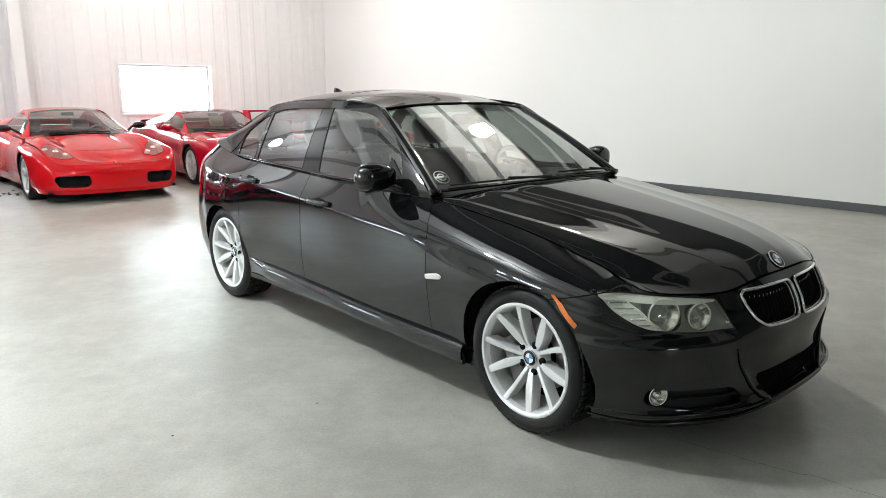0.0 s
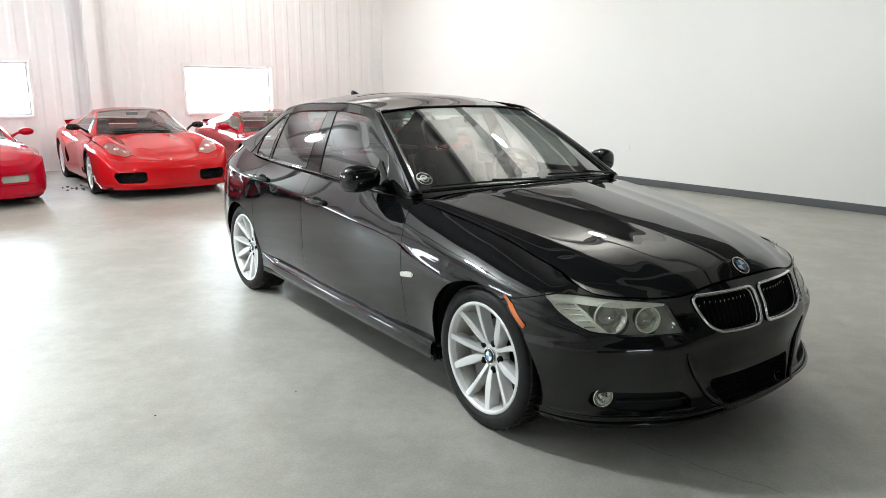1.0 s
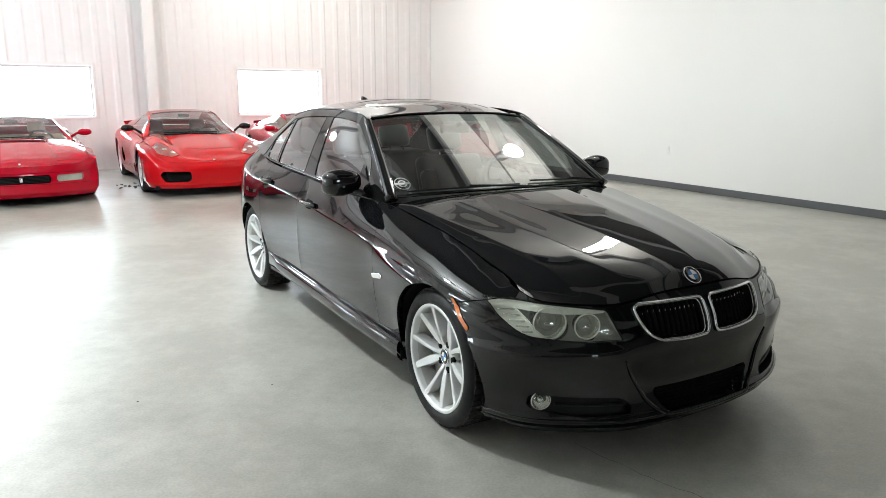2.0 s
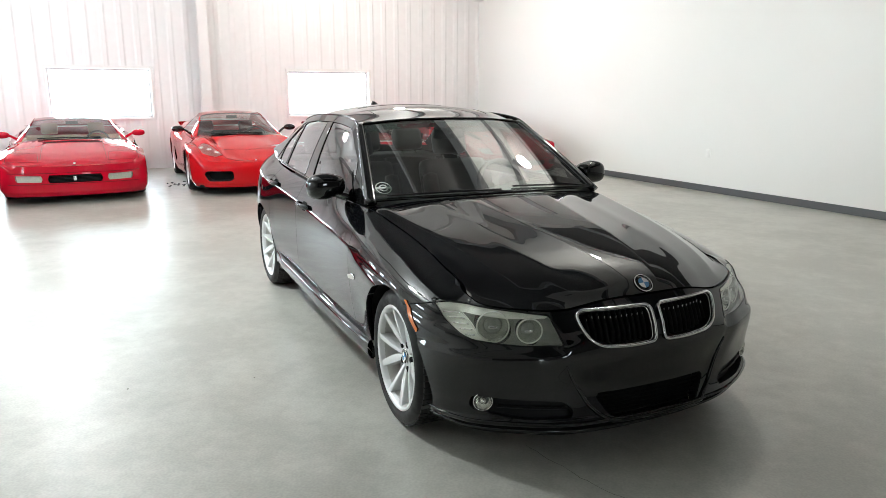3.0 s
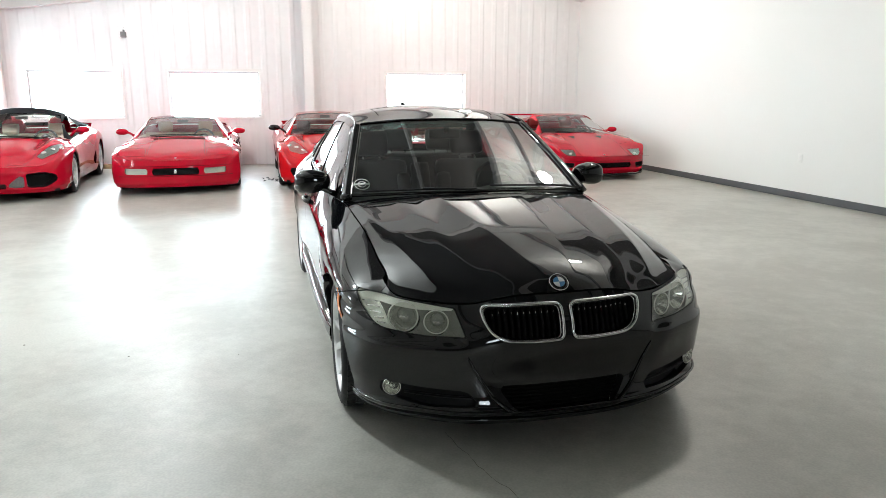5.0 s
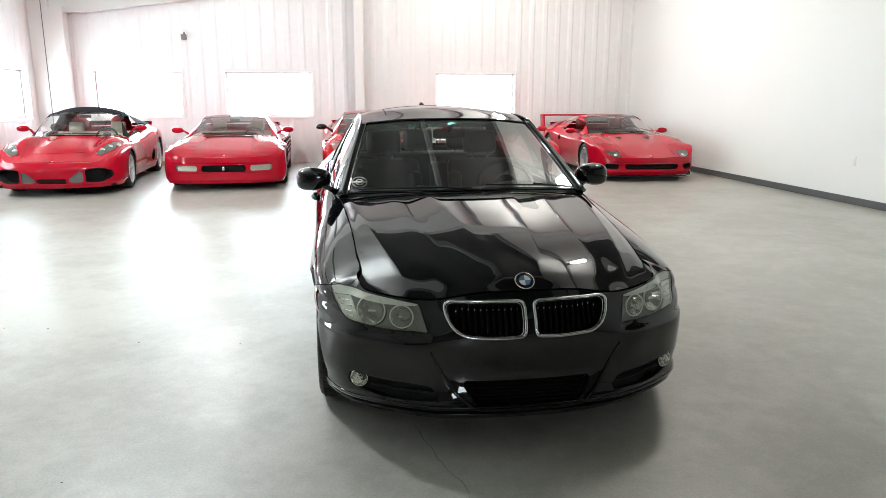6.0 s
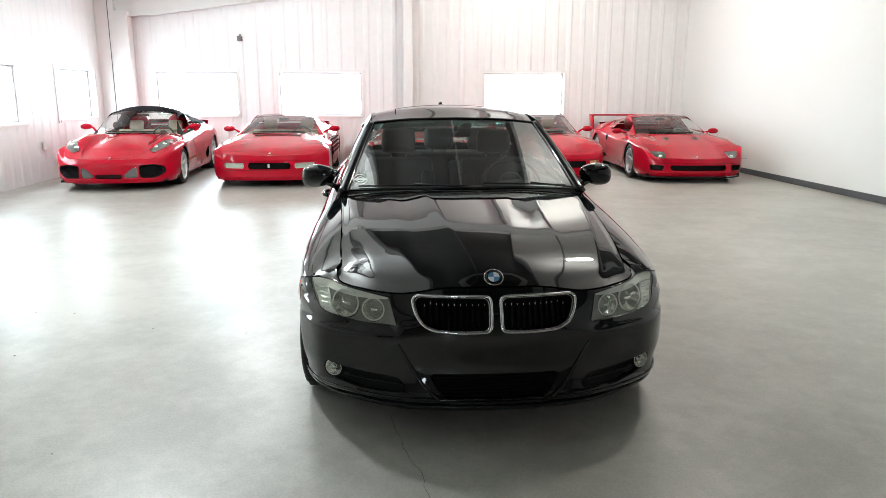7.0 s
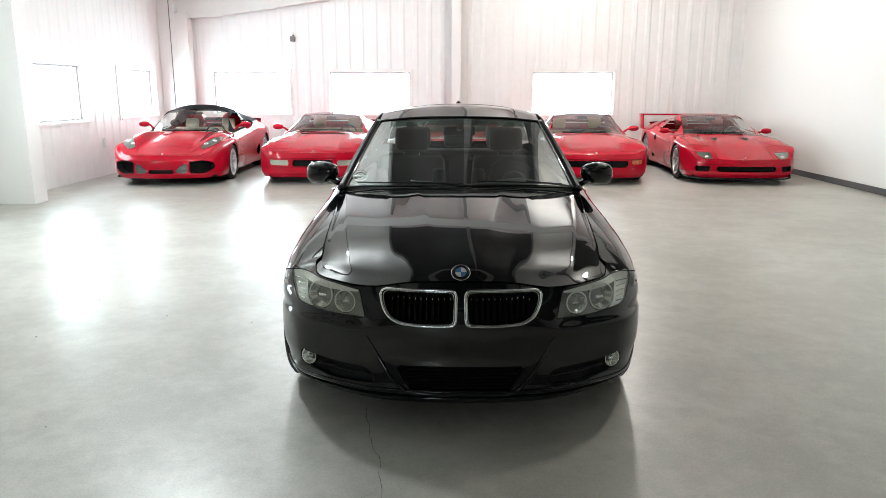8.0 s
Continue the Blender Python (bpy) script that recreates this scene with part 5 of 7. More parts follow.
W_TOP = keyed([(0, 0, 1.285, 1.358), (0.5, 0.304, 1.298, 1.351), (1.0, 0.570, 1.338, 1.324)], catmull)


def screen(u, v):
    u, v = np.broadcast_arrays(np.asarray(u, float), np.asarray(v, float))
    a = np.clip(abs(u), 0, 1.1)
    lx, ly, lz = W_LOW(a)
    tx, ty, tz = W_TOP(a)
    s = np.sign(u)
    x, y, z = lx + (tx - lx) * v, ly + (ty - ly) * v, lz + (tz - lz) * v
    z = z + 0.028 * v * (1 - v) * 2
    return np.stack([s * x, y, z], -1)


R_RAIL = keyed([(0.0, 0.577, 1.338, 1.328), (0.25, 0.570, 1.75, 1.372), (0.55, 0.556, 2.15, 1.362), (0.85, 0.540, 2.55, 1.336), (1.0, 0.530, 2.74, 1.288)])
R_MID = keyed([(0.0, 0, 1.278, 1.361), (0.25, 0, 1.66, 1.430), (0.5, 0, 2.05, 1.440), (0.85, 0, 2.55, 1.410), (1.0, 0, 2.78, 1.370)])


def roof(u, v):
    u, v = np.broadcast_arrays(np.asarray(u, float), np.asarray(v, float))
    vc = np.clip(v, 0, 1)
    ex, ey, ez = R_RAIL(vc)
    _, my, mz = R_MID(vc)
    a = abs(u)
    return np.stack([u * ex, ey + (my - ey) * (1 - a ** 2), ez + (mz - ez) * (1 - a ** 2.4)], -1)


B_LOW = keyed([(0, 0.740, 0.690, 0.910), (0.10, 0.762, 0.82, 0.917), (0.20, 0.776, 1.00, 0.926), (0.35, 0.782, 1.35, 0.940), (0.6, 0.776, 1.95, 0.960), (0.8, 0.762, 2.45, 0.976), (0.92, 0.742, 2.82, 0.998), (1.0, 0.690, 3.20, 1.050)])
B_TOP = keyed([(0, 0.734, 0.690, 0.930), (0.10, 0.684, 0.905, 1.080), (0.22, 0.626, 1.150, 1.228), (0.35, 0.580, 1.385, 1.347), (0.48, 0.574, 1.75, 1.373), (0.66, 0.562, 2.15, 1.367), (0.80, 0.556, 2.55, 1.332), (0.9, 0.618, 2.86, 1.192), (1.0, 0.672, 3.17, 1.074)])


def cabin(u, v):
    u, v = np.broadcast_arrays(np.asarray(u, float), np.asarray(v, float))
    uc = np.clip(u, 0, 1)
    lx, ly, lz = B_LOW(uc)
    tx, ty, tz = B_TOP(uc)
    x, y, z = lx + (tx - lx) * v, ly + (ty - ly) * v, lz + (tz - lz) * v
    bow = 0.022 * np.clip((tz - lz) / 0.4, 0, 1)
    x = x + bow * 4 * v * (1 - v) * 0.6 + 0.012 * np.clip((v - 0.86) / 0.14, 0, 1) * -1
    return np.stack([x, y + (u - uc), z], -1)


GLASS_F = rounded([(0.905, 0.962), (0.97, 1.075), (1.039, 1.145), (1.134, 1.214), (1.267, 1.278), (1.437, 1.322), (1.595, 1.338), (1.755, 1.336), (1.660, 0.964), (1.31, 0.950)], [0.012, 0.05, 0.06, 0.08, 0.08, 0.1, 0.05, 0.012, 0.012, 0.05])
GLASS_R = rounded([(1.848, 0.972), (1.872, 1.336), (2.10, 1.333), (2.36, 1.312), (2.488, 1.286), (2.445, 0.986)], [0.012, 0.012, 0.05, 0.1, 0.012, 0.012])
GLASS_Q = rounded([(2.482, 0.988), (2.522, 1.274), (2.635, 1.246), (2.728, 1.186), (2.770, 1.098), (2.742, 1.000)], [0.012, 0.02, 0.05, 0.06, 0.05, 0.02])


def sedan_cabin():
    part("windscreen", Sheet(screen, np.linspace(-1, 1, 41), np.linspace(0, 1, 22), (0, 2), 1).mesh(), "glass", SEDAN, "windscreen with dark border")
    edge = lambda us, vs: screen(np.array(us), np.array(vs))
    n = 40
    # dark band round the glass
    for nm, a, b in (("screen_border", (np.linspace(-1, 1, n), np.zeros(n)), (np.linspace(-0.97, 0.97, n), np.full(n, 0.03))),
                     ("screen_border", (np.linspace(-1, 1, n), np.ones(n)), (np.linspace(-0.97, 0.97, n), np.full(n, 0.968))),
                     ("screen_border", (np.full(n, -1.0), np.linspace(0, 1, n)), (np.full(n, -0.958), np.linspace(0.04, 0.94, n))),
                     ("screen_border", (np.full(n, 1.0), np.linspace(0, 1, n)), (np.full(n, 0.958), np.linspace(0.04, 0.94, n)))):
        P = np.stack([edge(*a), edge(*b)]) + np.array([0, 0.004, -0.004])
        part(nm, grid_mesh(P), "gloss_black", SEDAN)
    us, vs = np.linspace(-0.965, 0.965, 40), np.linspace(0.87, 0.97, 4)
    part("shade_band", grid_mesh(np.stack([screen(us, np.full(40, v)) for v in vs]) + np.array([0, 0.003, -0.003])), "glass_band", SEDAN, "green-tinted band along the top of the windscreen")
    ring = np.concatenate([edge(np.linspace(-1, 1, n), np.zeros(n)), edge(np.full(n, 1.0), np.linspace(0, 1, n))[1:], edge(np.linspace(1, -1, n), np.ones(n))[1:], edge(np.full(n, -1.0), np.linspace(1, 0, n))[1:-1]])
    part("screen_seal", tube(ring + np.array([0, -0.002, 0.002]), 0.007, 6, closed=True), "gloss_black", SEDAN)
    rf = Sheet(roof, np.linspace(-1, 1, 61), np.linspace(0, 1, 60), (0, 1), 1)
    sun = rounded([(-0.40, 1.46), (0.40, 1.46), (0.39, 1.92), (-0.39, 1.92)], 0.05)
    rp = thicken(part("roof", rf.mesh(holes=[sun]), "black_paint", SEDAN))
    part("sunroof", rf.mesh(keep=rounded([(-0.394, 1.466), (0.394, 1.466), (0.384, 1.914), (-0.384, 1.914)], 0.045), sink=0.0015), "gloss_black", rp, "dark glass sunroof panel")
    part("sunroof_seal", rf.mesh(keep=rounded([(-0.405, 1.455), (0.405, 1.455), (0.395, 1.925), (-0.395, 1.925)], 0.05), sink=0.006), "dark_void", rp)
    # rear screen and boot
    top, low = roof(np.linspace(-1, 1, 40), np.ones(40)), None
    xs = np.linspace(-1, 1, 40)
    low = np.stack([xs * 0.655, 3.20 - 0.12 * xs ** 2, 1.092 - 0.014 * xs ** 2], 1)
    P = np.stack([top + (low - top) * t + np.array([0, 0, 0.03 * 4 * t * (1 - t) * 0.6]) for t in np.linspace(0, 1, 14)])
    part("rear_screen", grid_mesh(P, flip=True), "glass", SEDAN)
    tl = np.stack([xs * 0.69, 3.63 + 0.04 * (1 - xs ** 2), 1.072 - 0.03 * xs ** 2], 1)
    low2 = low + np.array([0, 0.004, -0.006])
    low2[:, 0] = xs * 0.66
    P = np.stack([low2 + (tl - low2) * t + np.array([0, 0, 0.012 * 4 * t * (1 - t)]) for t in np.linspace(0, 1, 10)])
    part("boot_lid", grid_mesh(P, flip=True), "black_paint", SEDAN)
    # antenna fin
    bm = bmesh.new()
    P = np.zeros((9, 8, 3))
    for i, t in enumerate(np.linspace(0, 1, 9)):
        w, h = 0.030 * math.sin(math.pi * (0.12 + 0.8 * t)) , 0.058 * (1 - (1 - t) ** 2.2) * (1 if t < 0.97 else 0.8)
        for j, a in enumerate(np.linspace(0, math.pi, 8)):
            P[i, j] = (w * math.cos(a), 2.56 + 0.13 * t, 1.400 + max(h, 0.004) * math.sin(a) ** 0.7)
    part("antenna_fin", grid_mesh(P), "gloss_black", SEDAN)
    for s in (False, True):
        sh = Sheet(cabin, np.linspace(0.003, 1.0, 150), np.linspace(0.0, 1.0, 54), (1, 2), 1)
        thicken(part("side_frame", sh.mesh(holes=[GLASS_F, GLASS_R, GLASS_Q], mirror=s), "gloss_black", SEDAN))
        for poly, nm in ((GLASS_F, "side_window"), (GLASS_R, "side_window"), (GLASS_Q, "quarter_window")):
            part(nm, sh.mesh(keep=poly, sink=0.004, mirror=s), "glass_side", SEDAN)
            part("window_seal", tube(flip_x(sh.line(poly, 0.002), s), 0.0045, 6, closed=True), "gloss_black", SEDAN)
        # painted pillar and roof rail over the dark frame
        us = np.linspace(0.0, 1.0, 90)
        v0 = np.interp(us, [0, 0.12, 0.35, 0.8, 0.88, 0.93, 1.0], [0.55, 0.86, 0.90, 0.88, 0.70, 0.0, 0.0])
        P = np.stack([cabin(us, v0 + (1.0 - v0) * t) + np.array([0.003, 0, 0.001]) for t in np.linspace(0, 1, 8)])
        part("roof_rail", grid_mesh(flip_x(P, s), flip=s), "black_paint", SEDAN)
        # rounded pillar beside the windscreen
        q = screen(np.linspace(0.985, 0.975, 24), np.linspace(-0.03, 1.0, 24)) + np.array([0.0, -0.002, 0.004])
        part("pillar_cover", tube(flip_x(q, s), np.linspace(0.034, 0.024, 24), 12, flat=0.55), "black_paint", SEDAN)
        p = cabin(np.linspace(0.02, 1, 80), np.full(80, 1.0)) + np.array([0.0, 0, 0.003])
        part("roof_gutter", tube(flip_x(p[18:66], s), 0.006, 6), "gloss_black", SEDAN)
        # bright sill line under the windows
        p = cabin(np.linspace(0.10, 0.86, 70), np.full(70, 0.012)) + np.array([0.006, 0, 0.0])
        part("window_sill_strip", tube(flip_x(p, s), 0.007, 6, flat=0.8), "gloss_black", SEDAN)
        # mirror: shell, glass, foot
        mir = new("door_mirror")
        mir.parent = SEDAN
        sg = 1 if not s else -1
        bm = bmesh.new()
        bmesh.ops.create_uvsphere(bm, u_segments=28, v_segments=18, radius=1)
        for v in bm.verts:
            c = v.co
            q = abs(c.x) ** 0.58 * math.copysign(1, c.x), abs(c.y) ** 0.8 * math.copysign(1, c.y), abs(c.z) ** 0.62 * math.copysign(1, c.z)
            x, y, z = q[0] * 0.104, q[1] * 0.072, q[2] * 0.074
            if y > 0:
                y *= 0.45
            z *= 1 - 0.30 * (x < 0) * abs(q[0]) - 0.10 * (x > 0) * abs(q[0]) ** 2
            v.co = (x, y + 0.25 * x * 0.4, z - 0.05 * x)
        bmesh.ops.transform(bm, matrix=Matrix.Diagonal((sg, 1, 1, 1)), verts=bm.verts[:])
        if s:
            bmesh.ops.reverse_faces(bm, faces=bm.faces[:])
        sh_ = part("mirror_shell", bm, "black_paint", mir)
        sh_.matrix_basis = pose(sg * 0.886, 0.955, 1.004)
        part("mirror_foot", tube([(sg * 0.765, 0.875, 0.935), (sg * 0.792, 0.89, 0.948), (sg * 0.830, 0.92, 0.962), (sg * 0.865, 0.945, 0.982)], [0.026, 0.026, 0.025, 0.030], 12, flat=0.62), "gloss_black", mir)
        bm = lathe([(0, 0.0005), (0.0, 0.062), (0.006, 0.064)], 24, "y")
        bmesh.ops.transform(bm, matrix=Matrix.Diagonal((1.5, 1, 1.0, 1)), verts=bm.verts[:])
        part("mirror_glass", bm, "chrome", mir).matrix_basis = pose(sg * 0.884, 0.988, 1.002)
        tri = rounded([(0.835, 0.932), (1.030, 0.945), (1.050, 1.088)], 0.008)
        part("mirror_triangle", sh.mesh(keep=tri, sink=-0.005, mirror=s), "gloss_black", mir)
        # wipers
    for x0, x1, h in ((-0.60, 0.02, 0.0), (0.10, 0.60, 0.0)):
        wp = new("wiper")
        wp.parent = SEDAN
        us = np.linspace(x0, x1, 14) / 0.70
        v = np.linspace(0.035, 0.022, 14) if x0 < 0 else np.linspace(0.05, 0.03, 14)
        p = screen(us, v) + np.array([0, -0.008, 0.009])
        part("wiper_blade", tube(p, 0.0055, 6), "black_plastic", wp)
        part("wiper_arm", tube([p[7] + (0, -0.004, 0.01), p[10] + (0, -0.03, 0.004), p[13] + (0.05, -0.05, -0.008)], 0.006, 6), "black_plastic", wp)
    # inspection sticker inside the screen
    bm = bmesh.new()
    for r0, r1 in ((0.040, 0.046), (0.018, 0.026)):
        a = np.linspace(0, 2 * math.pi, 32, endpoint=False)
        P = np.stack([np.stack([r * np.cos(a), r * 0.95 * np.sin(a), a * 0], 1) for r in (r0, r1)])
        grid_mesh(P, bm, close_v=True)
    box(bm, -0.046, 0.046, -0.007, 0.007, -0.0004, 0.0004)
    c = screen(np.array([-0.865]), np.array([0.13]))[0]
    nn = normals_of(screen, np.array([-0.865]), np.array([0.13]))[0]
    nn = nn if nn[2] > 0 else -nn
    st = part("screen_sticker", bm, "sticker", SEDAN, "pale oval sticker on the windscreen")
    st.matrix_basis = Matrix.Translation(c + nn * 0.002) @ Matrix(((1, 0, 0, 0), (0, 0.75, -0.66, 0), (0, 0.66, 0.75, 0), (0, 0, 0, 1)))


def sedan_inside():
    part("floor_pan", boxed(-0.74, 0.74, -0.50, 3.2, 0.20, 0.23), "dark_void", SEDAN)
    part("bulkhead", boxed(-0.72, 0.72, 0.50, 0.54, 0.23, 0.88), "dark_void", SEDAN)
    # dashboard
    prof = [(0.60, 0.86), (0.66, 0.925), (0.80, 0.935), (0.96, 0.925), (1.06, 0.89), (1.10, 0.80), (1.06, 0.62), (0.98, 0.5)]
    P = np.zeros((14, len(prof), 3))
    for i, x in enumerate(np.linspace(-0.72, 0.72, 14)):
        hump = 0.045 * math.exp(-((x - 0.37) / 0.17) ** 2)
        for j, (y, z) in enumerate(prof):
            P[i, j] = (x, y - 0.02 * (x / 0.72) ** 2 * 0 + 0.03 * (abs(x) / 0.72) ** 2, z + hump * (1 if 2 <= j <= 4 else 0))
    part("dashboard", grid_mesh(P), "trim_dark", SEDAN)
    for sx in (-1, 1):
        part("door_card", boxed(sx * 0.715 - 0.025, sx * 0.715 + 0.025, 0.80, 2.5, 0.30, 0.92, bevel=0.02), "trim_dark", SEDAN)
    steering_wheel(SEDAN, 0.37, 1.17, 0.91, 62)
    for x in (-0.37, 0.37):
        seat(SEDAN, x, 1.55, 0.36, "leather", 0.52, 0.60, 20)
    for x in (-0.38, 0.0, 0.38):
        s = seat(SEDAN, x, 2.40, 0.42, "leather", 0.46 if x else 0.30, 0.52, 24, True, "rear_seat")
    part("parcel_shelf", boxed(-0.62, 0.62, 2.72, 3.15, 0.98, 1.0), "trim_dark", SEDAN)
    part("centre_console", boxed(-0.12, 0.12, 1.0, 1.9, 0.25, 0.60, bevel=0.03), "trim_dark", SEDAN)
    part("gear_lever", tube([(0, 1.28, 0.60), (0, 1.26, 0.70), (0, 1.25, 0.76)], [0.012, 0.016, 0.024], 10), "trim_dark", SEDAN)
    P = roof(np.linspace(-0.97, 0.97, 20)[:, None], np.linspace(0.02, 0.97, 20)[None]) - np.array([0, 0, 0.03])
    part("headliner", grid_mesh(P, flip=True), "headliner", SEDAN)
    rm = part("rear_view_mirror", boxed(-0.11, 0.11, -0.02, 0.02, -0.032, 0.032, bevel=0.018), "trim_dark", SEDAN)
    rm.matrix_basis = pose(0.0, 1.26, 1.262, 0, 0, 8)
    part("mirror_stem", tube([(0, 1.20, 1.300), (0, 1.25, 1.275)], 0.018, 10), "trim_dark", SEDAN)
    for x in (-0.33, 0.33):
        part("sun_visor", boxed(x - 0.19, x + 0.19, 1.34, 1.47, 1.325, 1.345, bevel=0.008), "headliner", SEDAN)
    for s in (False, True):
        us = np.linspace(0.06, 0.36, 20)
        P = np.stack([cabin(us, np.full(20, v)) - np.array([0.045, -0.01, 0.012]) for v in (0.86, 1.0)])
        part("pillar_trim", grid_mesh(flip_x(P, s)), "headliner", SEDAN)


def sedan_wheels():
    for side, x in ((-1, -0.760), (1, 0.760)):
        for y in (-0.042, 2.735):
            w, face = wheel(SEDAN, x, y, 0.317, 0.225, side, 0.246, "ten", steer=-1.2 if y < 1 else 0.0)
            roundel(w, "hub_badge", Matrix.Translation((face + 0.016, 0, 0)) @ Matrix.Rotation(radians(-90), 4, "Y"), 0.034)
    tagged(SEDAN, group="")


sedan_flank()
sedan_hood()
sedan_cabin()
sedan_inside()
sedan_wheels()

# ---------------------------------------------------------------- the row of red sports cars
def sports_body(p):
    W, fo, wb, ro = p["W"], p["fo"], p["wb"], p["ro"]
    zn, zf, zb, zh, zt = p["nose"], p["fender"], p["belt"], p["haunch"], p["tail"]
    lo = p.get("low", 0.14)
    b = p.get("blunt", 0.5)
    rnd = p.get("round", 0.10)
    ni = p.get("nose_in", 0.07)
    st = lambda x, y, i0, z0, i1, z1, i2, z2, i3, z3, i4, z4: ((x, y), [(i0, z0), (i1, z1), (i2, z2), (i3, z3), (i4, z4)])
    m = lambda a, c, t: a + (c - a) * t
    return Body([
        st(0, -fo, 0.05, lo, 0.01, lo + 0.06, 0.0, m(lo, zn, 0.45), 0.01, m(lo, zn, 0.8), ni, zn),
        st(W * 0.40, -fo + 0.03 * (1.5 - b), 0.05, lo, 0.01, lo + 0.06, 0.0, m(lo, zn, 0.45), 0.01, m(lo, zn, 0.8), ni, zn + 0.005),
        st(W * 0.74, -fo + 0.15 * (1.5 - b), 0.05, lo, 0.01, lo + 0.06, 0.0, m(lo, zn, 0.45), 0.012, m(lo, zn, 0.8), ni + 0.005, zn + 0.02),
        st(W * 0.91, -fo + 0.42 * (1.4 - b), 0.05, lo, 0.01, lo + 0.07, 0.0, m(lo, zn, 0.5), 0.016, m(lo, zf, 0.75), rnd * 0.9, m(zn, zf, 0.45)),
        st(W * 0.968, -0.30, 0.05, lo, 0.012, lo + 0.08, 0.0, 0.36, 0.010, m(0.36, zf, 0.76), rnd, m(zn, zf, 0.88)),
        st(W * 0.985, 0.02, 0.05, lo + 0.01, 0.016, lo + 0.10, 0.0, 0.42, 0.010, m(0.42, zf, 0.84), rnd, zf),
        st(W * 0.962, 0.50, 0.06, lo + 0.01, 0.02, lo + 0.12, 0.0, 0.42, 0.012, m(0.42, zb, 0.70), rnd, m(zf, zb, 0.5)),
        st(W * 0.950, 0.95, 0.06, lo + 0.01, 0.03, lo + 0.12, 0.004, 0.42, 0.012, m(0.42, zb, 0.68), rnd, zb),
        st(W * 0.962, 1.60, 0.06, lo + 0.01, 0.02, lo + 0.14, 0.0, 0.45, 0.014, m(0.45, zb, 0.75), rnd * 1.1, m(zb, zh, 0.3)),
        st(W * 0.995, wb - 0.25, 0.05, lo + 0.02, 0.014, lo + 0.14, 0.0, 0.48, 0.018, m(0.48, zh, 0.70), rnd * 1.4, zh),
        st(W * 0.995, wb + 0.20, 0.05, lo + 0.03, 0.014, lo + 0.14, 0.0, 0.48, 0.018, m(0.48, zh, 0.70), rnd * 1.5, zh),
        st(W * 0.955, wb + ro * 0.62, 0.05, lo + 0.05, 0.014, lo + 0.16, 0.0, 0.48, 0.02, m(0.48, zt, 0.7), rnd * 1.4, m(zh, zt, 0.6)),
        st(W * 0.80, wb + ro * 0.95, 0.05, lo + 0.06, 0.014, lo + 0.16, 0.0, 0.48, 0.02, m(0.48, zt, 0.7), rnd, zt),
        st(0, wb + ro, 0.05, lo + 0.06, 0.014, lo + 0.16, 0.0, 0.48, 0.02, m(0.48, zt, 0.7), rnd * 0.8, zt),
    ], creases=p.get("creases", (1,)))


